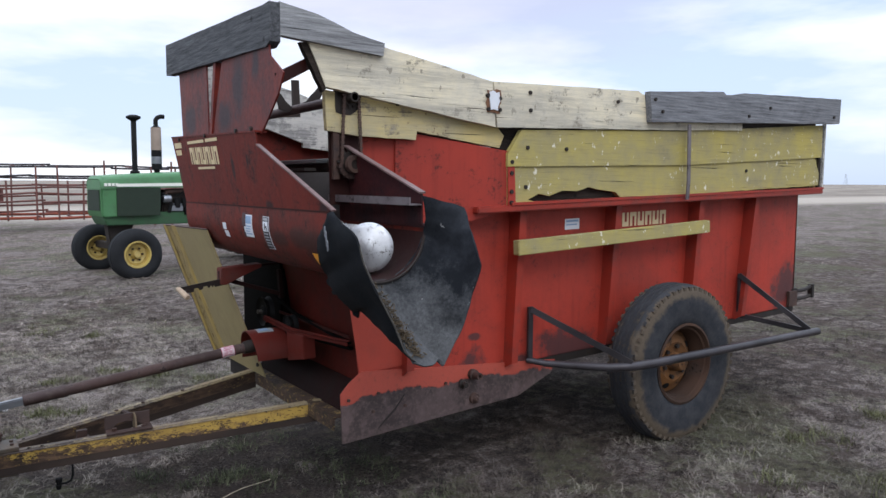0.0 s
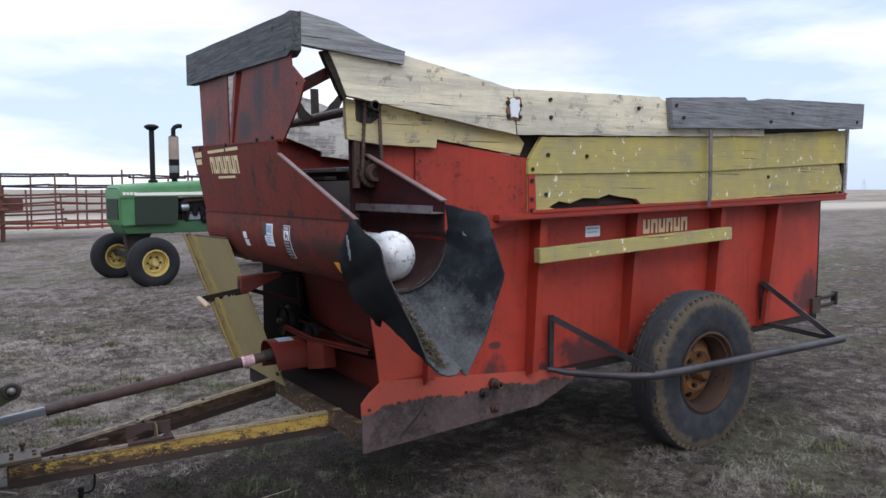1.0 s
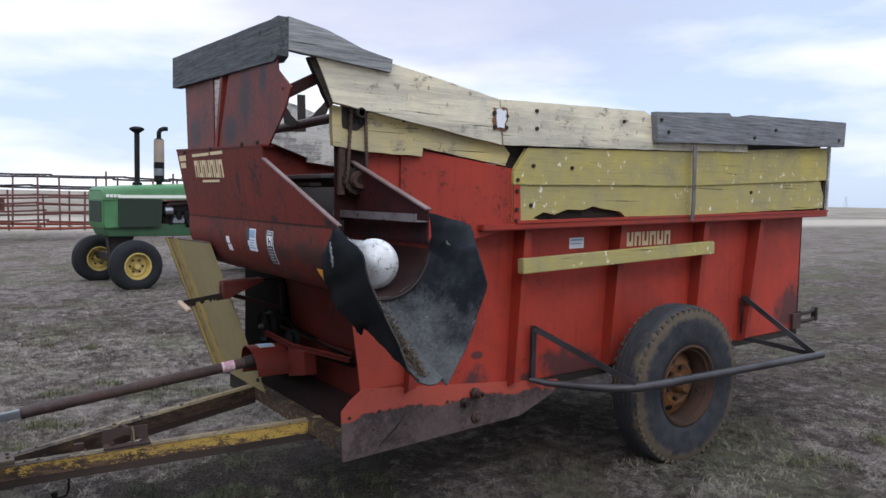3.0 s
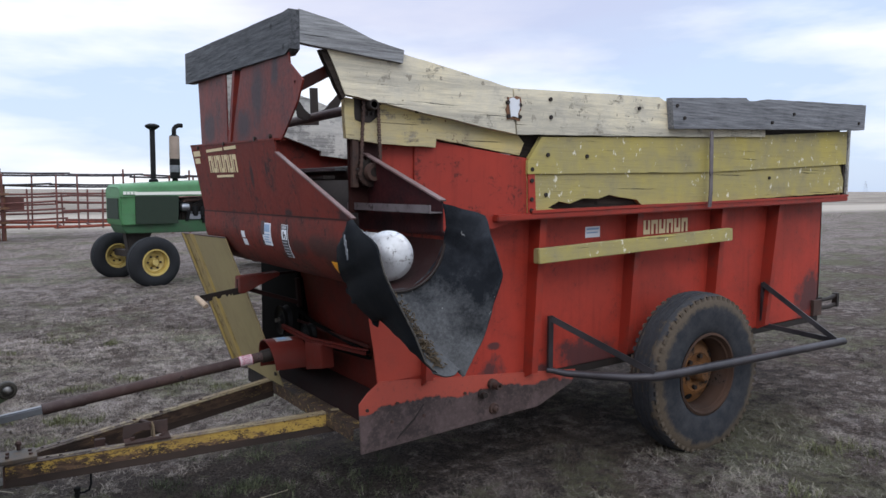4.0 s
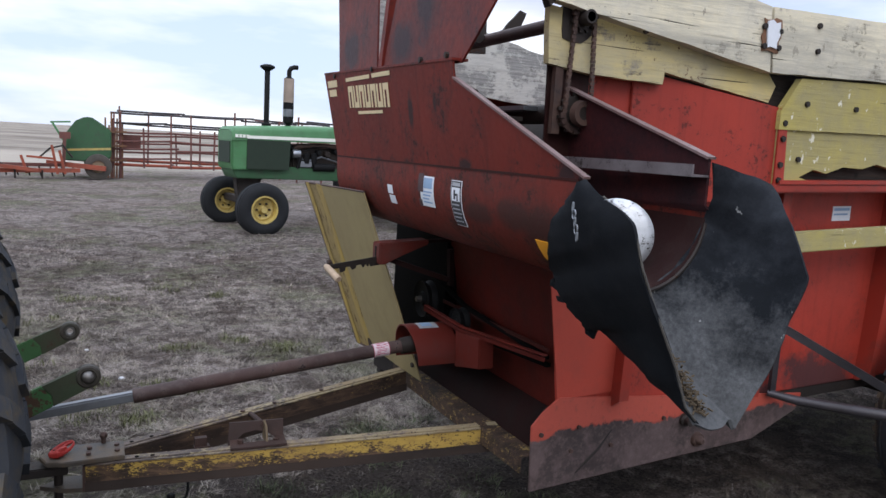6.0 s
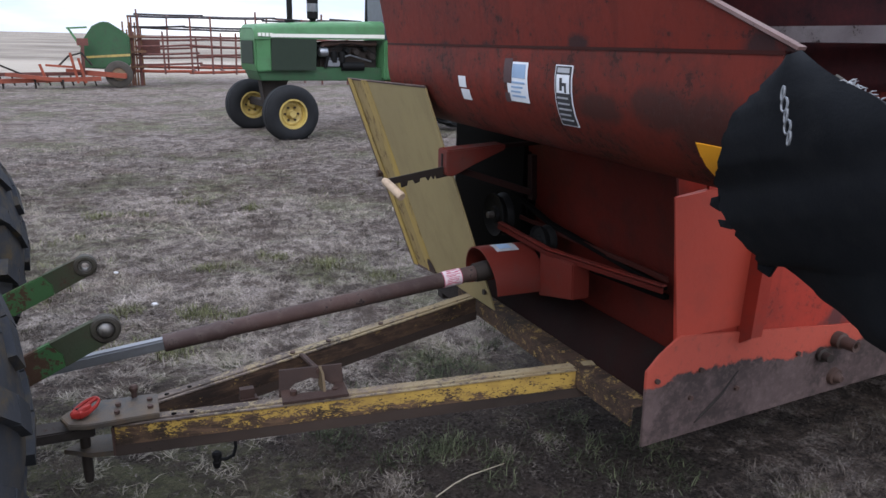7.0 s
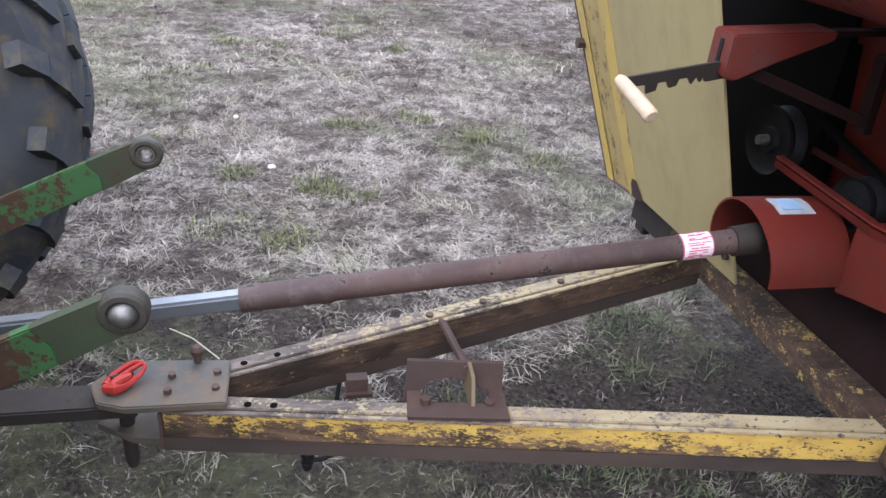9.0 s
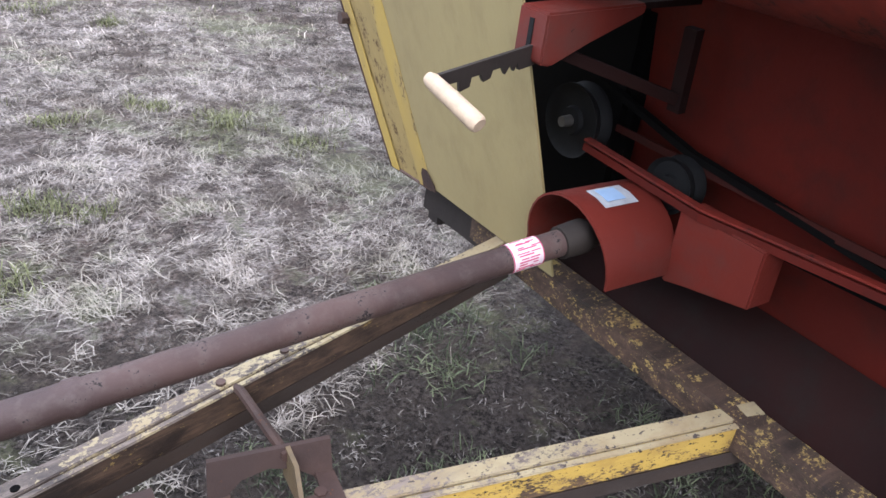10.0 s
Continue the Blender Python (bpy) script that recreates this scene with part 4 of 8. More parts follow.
# far side boards, seen through the front opening
plank([(-0.20, 1.995), (0.165, 1.942), (0.406, 1.862), (0.406, 1.832), (0.575, 1.816), (1.0, 1.80), (4.05, 1.80), (4.05, 2.04), (0.9, 2.05), (-0.2, 2.09)], 1.334, 0.026, M_PALE_WOOD, 8, 0.003, "pale grey plank with a stepped lower edge")
plank([(-0.26, 1.835), (-0.27, 2.34), (-0.12, 2.30), (-0.06, 2.225), (0.278, 2.217), (0.488, 2.157), (0.8, 2.09), (4.05, 2.24), (4.05, 2.02), (0.8, 1.98), (0.05, 2.02), (0.0, 1.85)], 1.366, 0.034, M_PALE_WOOD, 9, 0.005, "pale grey plank")
wp("far_panel", prism(B(), [(0.05, 1.404, 1.46), (0.05, 1.404, 2.0), (1.0, 1.404, 1.95), (1.0, 1.404, 1.46)], (0, 0.012, 0)), M_RED_WORN)
plank([(-0.25, 1.46), (-0.25, 1.60), (4.0, 1.79), (4.0, 1.58)], 1.33, 0.034, M_YEL_WOOD, 10, 0.003)
# rear boards
wp("rear_board", box(B(), (4.02, -0.13, 1.58), (4.055, 1.36, 1.80)), M_YEL_WOOD)
wp("rear_board", box(B(), (4.02, -0.13, 1.81), (4.055, 1.36, 2.03)), M_YEL_WOOD)
# added filler, dark as the open gap at the planks' rear end
wp("corner_board", box(B(), (4.056, -0.145, 1.57), (4.088, -0.100, 2.06)), M_ROT_GAP, None, "dark board added to fill the shaded gap at the corner")
wp("corner_post", beam(B(), (4.100, -0.150, 1.55), (4.105, -0.150, 2.10), 0.022, 0.02, (1, 0, 0)), M_PALE_WOOD)
# iron strap, mending plate, bolts
wp("strap", sheet(B(), [[(2.365, -0.212, 1.985), (2.395, -0.212, 1.985)], [(2.368, -0.214, 1.80), (2.398, -0.214, 1.80)], [(2.375, -0.212, 1.62), (2.405, -0.212, 1.62)], [(2.39, -0.196, 1.505), (2.418, -0.196, 1.505)]], 0.008), M_SCRAPED, label="rusty vertical iron strap")
wp("rusted_plate", prism(B(), rough_outline([(0.765, -0.1795, 2.09), (0.768, -0.1795, 1.972), (0.852, -0.1795, 1.970), (0.855, -0.1795, 2.092)], 0.02, 0.009, 6), (0, 0.004, 0)), M_RUST_PALE, None, "rusty plate under the white one")
wp("mending_plate", prism(B(), rough_outline([(0.780, -0.186, 2.080), (0.785, -0.186, 1.985), (0.835, -0.186, 1.985), (0.842, -0.186, 2.082)], 0.02, 0.008, 3), (0, 0.006, 0)), M_LABEL, label="peeling white plate over the plank joint")
for bx, bz, by in ((0.77, 2.06, -0.180), (0.775, 1.99, -0.180), (0.85, 1.99, -0.180), (0.85, 2.05, -0.180), (1.06, 2.095, -0.180), (1.065, 2.00, -0.180), (0.235, 1.985, -0.16), (-0.155, 2.17, -0.16), (-0.13, 2.12, -0.16),
                   (1.06, 1.80, -0.166), (1.06, 1.585, -0.154), (1.35, 1.80, -0.166), (2.03, 2.12, -0.226), (2.10, 2.05, -0.226), (3.0, 2.07, -0.226), (3.25, 2.14, -0.226), (4.1, 2.12, -0.226), (1.75, 2.09, -0.180), (3.1, 1.70, -0.154)):
    wp("bolt_head", disc(B(), (bx, by, bz), (0, 1, 0), 0.011, 0.012, 8), M_DARK)

# front board across the top, and the red neck sheets under it
fb0, fb1 = V(-0.47, 1.29, 0), V(-0.425, -0.20, 0)
bm = B()
k = 22
rnd = random.Random(4)
prism(bm, [fb0 + V(0, 0, 2.395)] + [fb0.lerp(fb1, i / k) + V(0, 0, 2.395 - 0.030 * i / k + rnd.uniform(-0.001, 0.001)) for i in range(1, k)] + [fb1 + V(0, 0, 2.37), fb1 + V(0, 0, 2.205), fb1.lerp(fb0, 0.03) + V(0, 0, 2.185)] + [fb1.lerp(fb0, i / k) + V(0, 0, 2.185 + 0.035 * i / k + rnd.uniform(-0.0015, 0.0015)) for i in range(2, k)] + [fb0 + V(0, 0, 2.222)], (0.05, 0.0015, 0))
wp("front_board", bm, M_GRAY_WOOD_Y, label="weathered grey plank across the top front")
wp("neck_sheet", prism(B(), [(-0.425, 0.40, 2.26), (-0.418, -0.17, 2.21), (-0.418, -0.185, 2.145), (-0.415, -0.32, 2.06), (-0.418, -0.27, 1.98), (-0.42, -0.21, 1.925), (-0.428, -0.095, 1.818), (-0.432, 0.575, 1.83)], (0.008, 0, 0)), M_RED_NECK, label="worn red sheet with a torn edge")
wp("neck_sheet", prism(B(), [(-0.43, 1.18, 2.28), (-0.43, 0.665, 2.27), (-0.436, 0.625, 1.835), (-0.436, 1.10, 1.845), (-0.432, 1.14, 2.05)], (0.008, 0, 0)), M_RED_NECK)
wp("neck_post", beam(B(), (-0.415, 0.50, 2.25), (-0.42, 0.585, 1.85), 0.035, 0.04, (1, 0, 0)), M_RED_NECK)
wp("plank_end", prism(B(), rough_outline([(-0.268, -0.166, 2.222), (-0.222, -0.166, 2.225), (-0.138, -0.166, 2.037), (-0.160, -0.166, 2.012), (-0.205, -0.166, 2.10)], 0.03, 0.003, 12), (0, 0.035, 0)), M_ROT_GAP, None, "dark rotten end of the split plank")
wp("neck_strap", beam(B(), (-0.412, -0.242, 2.040), (-0.19, -0.105, 2.150), 0.008, 0.052), M_RED_DARK, label="rusty strap between neck and plank")

# hood over the cross auger: leaning sheet above, rolled trough below
HX, HR, HZ = -0.185, 0.215, 1.42
hood_pts = [(-0.460, 1.245, 1.862), (-0.4545, -0.085, 1.828), (-0.4448, -0.085, 1.768), (-0.4010, -0.74, 1.496), (-0.3972, 1.19, 1.473)]
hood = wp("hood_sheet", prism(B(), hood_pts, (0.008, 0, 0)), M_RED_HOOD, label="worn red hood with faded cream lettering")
wp("hood_edge", beam(B(), (-0.4405, -0.083, 1.772), (-0.397, -0.745, 1.501), 0.020, 0.006, (0, 0, 1)), M_FLANGE, hood, "pale worn folded edge")
wp("hood_top", prism(B(), [(-0.462, 1.25, 1.865), (-0.457, -0.09, 1.832), (-0.40, -0.09, 1.832), (-0.40, 1.25, 1.865)], (0, 0, -0.008)), M_RED_WORN, hood)
wp("hood_end", prism(B(), [(-0.46, 1.245, 1.862), (-0.40, 1.19, 1.49), (-0.38, 1.19, 1.30), (0.02, 1.22, 1.30), (0.02, 1.22, 1.86)], (0, 0.008, 0)), M_RED_WORN, hood)
wp("seam_strip", prism(B(), [(-0.402, 1.19, 1.489), (-0.402, -0.72, 1.497), (-0.402, -0.72, 1.490), (-0.402, 1.19, 1.482)], (-0.003, 0, 0)), M_RED_DARK, hood)
grid = []
for i in range(25):
    a = radians(180 + 180 * i / 24)
    px, pz = HX + HR * math.cos(a), HZ + HR * math.sin(a)
    ya = -0.715 + 0.03 * math.sin(math.pi * i / 24)
    grid.append([(px, ya + (1.19 - ya) * j / 10, pz) for j in range(11)])
grid.insert(0, [(HX - HR, -0.715 + (1.905) * j / 10, 1.49) for j in range(11)])
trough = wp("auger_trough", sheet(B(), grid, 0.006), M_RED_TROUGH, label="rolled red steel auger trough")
# added dark skin that gives the trough's inside its shade
wp("trough_liner", sheet(B(), [[(HX + (HR - 0.009) * math.cos(radians(a)), y, HZ + (HR - 0.009) * math.sin(radians(a))) for y in (-0.722, 0.2, 1.18)] for a in range(176, 366, 10)], 0.004), M_LINER, trough, "inner face of the trough, darkened for the shade inside")
wp("trough_lip", tube(B(), [(HX + (HR - 0.004) * math.cos(radians(a)), -0.722, HZ + (HR - 0.004) * math.sin(radians(a))) for a in range(184, 360, 8)], 0.006, 6), M_DARK, trough, "worn lip of the trough")
chute_back = wp("chute_back", prism(B(), [(0.0, 0.05, 1.815), (0.0, -0.735, 1.565), (0.0, -0.735, 1.44), (0.03, -0.735, 1.42), (0.03, 0.05, 1.42)], (0.008, 0, 0)), M_RED_CHUTE, None, "grimy purple-brown back of the chute")
wp("chute_edge", beam(B(), (0.0, 0.03, 1.812), (0.0, -0.745, 1.566), 0.03, 0.007), M_FLANGE, chute_back)
lip = B()
box(lip, (-0.06, -0.74, 1.515), (0.0, 0.0, 1.521))
box(lip, (-0.06, -0.74, 1.521), (-0.054, 0.0, 1.548))
wp("angle_iron", lip, M_SCRAPED, chute_back, "scratched grey-brown angle iron")
refl = []
for a, edge in ((207, -0.515), (214, -0.516), (222, -0.517), (230, -0.522), (238, -0.535), (244, -0.555)):
    refl.append([(HX + (HR + 0.005) * math.cos(radians(a)), y, HZ + (HR + 0.005) * math.sin(radians(a))) for y in (edge, -0.60)])
wp("reflector_patch", sheet(B(), refl, 0.002), M_ORANGE_REFL, trough, "yellow-orange reflective patch")

for y in (1.1, 0.62, 0.15, -0.05):
    wp("bolt_head", disc(B(), (-0.458, y, 1.842), (1, 0, 0), 0.010, 0.012, 6), M_DARK, hood)

# auger with its flight, low in the trough
AX, AZ = HX + 0.03, HZ - 0.095
aug = B()
n_turn = 96
g = []
for i in range(n_turn):
    a = radians(23 * i + 250)
    y = -0.56 + 1.70 * i / (n_turn - 1)
    g.append([(AX + r * math.cos(a), y, AZ + r * math.sin(a)) for r in (0.026, 0.07, 0.104)])
sheet(aug, g, 0.006)
auger = wp("auger", tube(B(), [(AX, -0.575, AZ), (AX, 1.18, AZ)], 0.024, 16), M_RUST, label="auger in the discharge trough")
wp("auger_flight", aug, M_AUGER, auger, "worn bright steel flight")
wp("auger_end", lathe(B(), [(0, -0.008), (0.030, -0.012), (0.046, -0.003), (0.082, -0.005), (0.098, 0.003), (0.104, 0.008), (0.098, 0.011), (0, 0.004)], (AX - 0.004, -0.578, AZ + 0.014), (0.85, 1, -0.12), 40), M_AUGER, auger, "dented bright steel end disc")

# rubber flap hung round the trough's mouth: two leaves that meet in a point below
def poly(pts):
    """A point along a chain of points, by its share of the chain's length."""
    pts = [V(*p) for p in pts]
    lens = [(b - a).length for a, b in zip(pts, pts[1:])]

    def at(v):
        d = v * sum(lens)
        for a, b, q in zip(pts, pts[1:], lens):
            if d <= q + 1e-9:
                return a.lerp(b, d / q)
            d -= q
        return pts[-1]
    return at


# left leaf, wrapped round the outside of the trough: its hanging inner and lower edge, its frayed top and outer edge
LEFT_IN = poly([(-0.410, -0.738, 1.488), (-0.414, -0.700, 1.440), (-0.411, -0.632, 1.388), (-0.396, -0.602, 1.335), (-0.372, -0.575, 1.282), (-0.320, -0.522, 1.232), (-0.305, -0.540, 1.165), (-0.270, -0.565, 1.120), (-0.228, -0.578, 1.078),
                (-0.222, -0.625, 1.092), (-0.190, -0.770, 1.010), (-0.165, -0.880, 0.955), (-0.158, -0.935, 0.930)])
LEFT_OUT = poly([(-0.404, -0.752, 1.496), (-0.402, -0.840, 1.452), (-0.400, -0.930, 1.412), (-0.379, -0.950, 1.311), (-0.326, -0.952, 1.204), (-0.255, -0.952, 1.077), (-0.211, -0.950, 0.978), (-0.156, -0.945, 0.924)])
# right leaf, hung from the chute's back: where it leaves the trough, and its blunt torn lower edge and outer edge
RIGHT_OUT = poly([(-0.170, -0.944, 0.928), (-0.120, -0.947, 0.912), (-0.072, -0.946, 0.906), (-0.052, -0.944, 0.926), (-0.026, -0.940, 0.884), (-0.004, -0.942, 0.932), (0.038, -0.952, 1.010), (0.078, -0.970, 1.130), (0.115, -0.984, 1.290),
                  (0.128, -0.905, 1.415), (0.172, -0.795, 1.506)])
RIGHT_IN = poly([(-0.345, -0.705, 1.285), (-0.31, -0.700, 1.245), (-0.22, -0.700, 1.214), (-0.13, -0.700, 1.218), (-0.055, -0.702, 1.262), (0.000, -0.705, 1.330), (0.020, -0.715, 1.400), (0.012, -0.748, 1.460), (-0.012, -0.757, 1.557)])


def flap_leaf(inner, outer, belly, rows_n, label, material, torn=0.0):
    """One leaf of the spout between two chains of points."""
    rows = []
    for i in range(rows_n):
        s = i / (rows_n - 1)
        a, b = inner(s), outer(s)
        row = []
        for j in range(10):
            v = j / 9
            p = a.lerp(b, v) + belly * math.sin(math.pi * v) * min(1, 5 * (1 - s) + 0.05)
            p += V(noise.noise(p * 9) * 0.010, noise.noise(p * 9 + V(7, 0, 0)) * 0.012, noise.noise(p * 14 + V(0, 7, 0)) * 0.010) * (0.5 + 0.5 * v)
            if j < 2 and s > 0.05:
                p.y += (1 - 0.5 * j) * torn * noise.noise((p.z * 55, 3.1, 0))
            row.append(p)
        rows.append(row)
    return wp("rubber_flap", sheet(B(), rows, 0.009), material, None, label)


def dusty_rubber():
    """Black rubber with grey feed dust that has settled in the bottom of the spout, scratched above."""
    m, n, l, b = nodes_of("dusty_black_rubber")
    co = n.new("ShaderNodeTexCoord").outputs["Object"]
    sx = n.new("ShaderNodeSeparateXYZ")
    l.new(co, sx.inputs[0])
    mid = noise_node(n, l, co, 9, 7, 0.72)
    fine = noise_node(n, l, co, 70, 6, 0.78)
    base = mixc(n, l, ramp(n, l, mid, 0.42, 0.7), (0.0060, 0.0074, 0.0102), (0.022, 0.025, 0.031))
    settled = mathn(n, l, "SUBTRACT", mathn(n, l, "ADD", mathn(n, l, "MULTIPLY", mid, 0.75), mathn(n, l, "MULTIPLY", fine, 0.25)), mathn(n, l, "MULTIPLY", mathn(n, l, "ADD", sx.outputs["Z"], mathn(n, l, "MULTIPLY", sx.outputs["X"], 0.7)), 0.95))
    dust = mixc(n, l, fine, (0.022, 0.023, 0.025), (0.155, 0.158, 0.162))
    col = mixc(n, l, mathn(n, l, "MULTIPLY", ramp(n, l, settled, 0.66, 1.12), 0.9), base, dust)
    col = mixc(n, l, ramp(n, l, noise_node(n, l, co, 34, 3, 0.55), 0.715, 0.735), col, (0.20, 0.20, 0.20))
    l.new(col, b.inputs["Base Color"])
    b.inputs["Roughness"].default_value = 0.82
    b.inputs["Specular IOR Level"].default_value = 0.2
    bump(n, l, b, fine, 0.3, 0.003)
    return m


left_leaf = flap_leaf(LEFT_IN, LEFT_OUT, V(-0.014, 0, 0), 60, "torn black rubber sheet", M_RUBBER, 0.022)
right_leaf = flap_leaf(RIGHT_IN, RIGHT_OUT, V(0.02, 0.0, -0.025), 60, "dusty black rubber sheet hanging from the chute", dusty_rubber())
for pts in ([(-0.325, -0.535, 1.215), (-0.318, -0.508, 1.205), (-0.312, -0.500, 1.188), (-0.308, -0.525, 1.180)], [(-0.306, -0.545, 1.165), (-0.300, -0.515, 1.160), (-0.296, -0.520, 1.146), (-0.298, -0.552, 1.148)],
            [(-0.240, -0.575, 1.090), (-0.226, -0.566, 1.060), (-0.218, -0.590, 1.050), (-0.222, -0.612, 1.090)]):
    wp("torn_strip", prism(B(), pts, (0.007, 0, 0)), M_RUBBER, left_leaf, "torn corner of the rubber")
wp("worn_edge", tube(B(), [LEFT_OUT(0.10 + v * 0.0098) for v in range(90)], [0.0028 + 0.0016 * abs(noise.noise((v * 0.35, 2.0, 0))) for v in range(90)], 6), M_EDGE, left_leaf, "pale frayed edge of the rubber")
bm = B()
rnd = random.Random(77)
for _ in range(34):
    p = LEFT_OUT(rnd.uniform(0.13, 0.25)) + V(0, 0, 0.002)
    q = p + V(rnd.uniform(-0.008, 0.006), rnd.uniform(-0.014, 0.010), rnd.uniform(0.001, 0.007))
    tube(bm, [p, (p + q) / 2 + V(0, 0, 0.002), q], [0.0014, 0.0011, 0.0005], 4)
wp("frayed_cord", bm, M_LABEL_DULL, left_leaf, "pale frayed cord along the rubber's top edge")
bm = B()
rnd = random.Random(31)
for _ in range(420):
    s0 = rnd.random() ** 0.7
    p = V(-0.235, -0.735, 1.205).lerp(V(-0.140, -0.930, 0.935), s0) + V(rnd.gauss(0, 0.014), rnd.gauss(0, 0.010), 0.006 + abs(rnd.gauss(0, 0.007)))
    d = V(rnd.gauss(0, 1), rnd.gauss(0, 1), rnd.gauss(0, 0.4)).normalized() * rnd.uniform(0.003, 0.010)
    beam(bm, p - d, p + d, 0.004, 0.003)
wp("feed_residue", bm, M_CHAFF, right_leaf, "brown chaff caught in the spout")

# sprockets and chain of the feed drive
def sprocket(c, r, teeth, name="sprocket"):
    bm = B()
    disc(bm, c, (0, 1, 0), r, 0.014, 28)
    for k in range(teeth):
        a = 2 * math.pi * k / teeth
        p = V(*c) + V(math.cos(a) * r, 0, math.sin(a) * r)
        d = V(math.cos(a), 0, math.sin(a))
        beam(bm, p - d * 0.004, p + d * 0.012, 0.01, 0.012, (0, 1, 0))
    lathe(bm, [(0, -0.05), (r * 0.45, -0.05), (r * 0.45, 0.03), (0, 0.03)], c, (0, 1, 0), 16)
    return wp(name, bm, M_DARK, None, "rusty chain sprocket")


sprocket((-0.004, -0.125, 2.000), 0.036, 11)
wp("sprocket_hub", lathe(B(), [(0, -0.05), (0.022, -0.05), (0.027, -0.042), (0.027, 0.0), (0, 0)], (-0.004, -0.125, 2.0), (0, 1, 0), 16), M_DARK)
sprocket((-0.005, -0.125, 1.690), 0.058, 15)
wp("bearing_ring", lathe(B(), [(0.022, -0.055), (0.040, -0.055), (0.044, -0.03), (0.022, -0.03)], (-0.005, -0.125, 1.690), (0, 1, 0), 20, True), M_RUST)
bm = B()
for x0, z0, x1, z1 in ((-0.042, 2.0, -0.055, 1.69), (0.034, 2.0, 0.050, 1.69)):
    k = 26
    for i in range(k):
        a, b = V(x0, -0.14, z0).lerp(V(x1, -0.135, z1), i / k), V(x0, -0.14, z0).lerp(V(x1, -0.135, z1), (i + 0.9) / k)
        beam(bm, a, b, 0.017 if i % 2 else 0.011, 0.008 if i % 2 else 0.012, (0, 1, 0))
for c, r, a0, a1 in (((-0.004, -0.14, 2.0), 0.040, 0, 180), ((-0.005, -0.135, 1.690), 0.058, 180, 360)):
    for i in range(9):
        p, q = radians(a0 + (a1 - a0) * i / 9), radians(a0 + (a1 - a0) * (i + 0.9) / 9)
        beam(bm, V(*c) + V(r * math.cos(p), 0, r * math.sin(p)), V(*c) + V(r * math.cos(q), 0, r * math.sin(q)), 0.02, 0.012, (0, 1, 0))
wp("drive_chain", bm, M_RUST, None, "rusty roller chain")
wp("bearing_block", prism(B(), rough_outline([(-0.075, -0.122, 1.93), (-0.08, -0.122, 2.03), (-0.03, -0.122, 2.06), (0.04, -0.122, 2.05), (0.05, -0.122, 1.96), (0.0, -0.122, 1.92)], 0.03, 0.006, 4), (0, 0.02, 0)), M_DARK)
wp("chain_post", box(B(), (-0.085, -0.112, 1.62), (-0.055, -0.09, 1.95)), M_RUST)
# added plate, dark to stand for the shade behind the chain
wp("chain_plate", prism(B(), [(-0.085, -0.075, 1.50), (-0.095, -0.075, 1.95), (0.075, -0.075, 1.95), (0.085, -0.075, 1.50)], (0, 0.008, 0)), M_LINER, None, "dark plate added behind the chain for the shaded gap")
wp("feed_shaft", tube(B(), [(-0.004, -0.12, 2.0), (-0.004, 1.32, 1.985)], 0.024, 12), M_SHAFT)
wp("feed_shaft", tube(B(), [(-0.005, -0.12, 1.69), (-0.005, 1.2, 1.69)], 0.035, 12), M_DARK)
wp("cross_bar", box(B(), (-0.10, 0.05, 1.70), (-0.04, 1.2, 1.715)), M_STEEL)
wp("cross_bar", box(B(), (-0.16, 0.05, 1.66), (-0.10, 1.2, 1.675)), M_DARK)
wp("torn_paddle", prism(B(), rough_outline([(-0.138, 0.5, 2.058), (-0.115, 0.5, 2.086), (-0.085, 0.5, 2.068), (-0.060, 0.5, 2.032), (-0.020, 0.5, 2.000), (-0.050, 0.5, 1.975), (-0.098, 0.5, 1.990), (-0.105, 0.5, 2.024)], 0.03, 0.004, 8), (0, 0.012, 0)), M_DARK, None, "torn dark paddle on the feed shaft")
wp("torn_paddle", prism(B(), rough_outline([(0.174, 0.52, 2.121), (0.144, 0.52, 2.130), (0.070, 0.52, 2.045), (0.0, 0.52, 2.01), (0.02, 0.52, 1.985), (0.135, 0.52, 2.035)], 0.03, 0.003, 9), (0, 0.012, 0)), M_DARK, None, "torn dark paddle on the feed shaft")
wp("feed_strut", beam(B(), (0.172, 0.9, 1.99), (0.166, 0.9, 2.205), 0.044, 0.020, (0, 1, 0)), M_DARK)
wp("feed_strut", beam(B(), (0.0, 0.9, 1.995), (0.18, 0.9, 2.005), 0.03, 0.03), M_DARK)
wp("inner_sheet", prism(B(), [(0.02, 0.05, 1.30), (0.02, 1.2, 1.30), (0.30, 1.2, 1.70), (0.30, 0.05, 1.70)], (0, 0, 0.01)), M_DARK)

# wooden rub rail
wp("rub_rail", beam(B(), (1.0, -0.15, 1.25), (2.685, -0.15, 1.322), 0.05, 0.082), M_YEL_WOOD, None, "yellow-painted timber rub rail", bevel=0.004)

# outrigger guard bar with braces
wp("guard_bar", tube(B(), [(1.19, -0.035, 0.575), (1.27, -0.12, 0.560), (1.38, -0.27, 0.562), (1.48, -0.42, 0.570), (1.58, -0.50, 0.580), (1.75, -0.515, 0.580), (2.6, -0.51, 0.576), (3.5, -0.505, 0.570)], [0.016, 0.020, 0.023, 0.025, 0.026, 0.026, 0.026, 0.026], 14), M_BAR, None, "dark bent pipe guard")
wp("brace_bar", beam(B(), (1.205, -0.05, 0.875), (1.565, -0.50, 0.60), 0.014, 0.034), M_BAR)
wp("brace_bar", box(B(), (1.188, -0.052, 0.56), (1.222, -0.036, 0.89)), M_BAR)
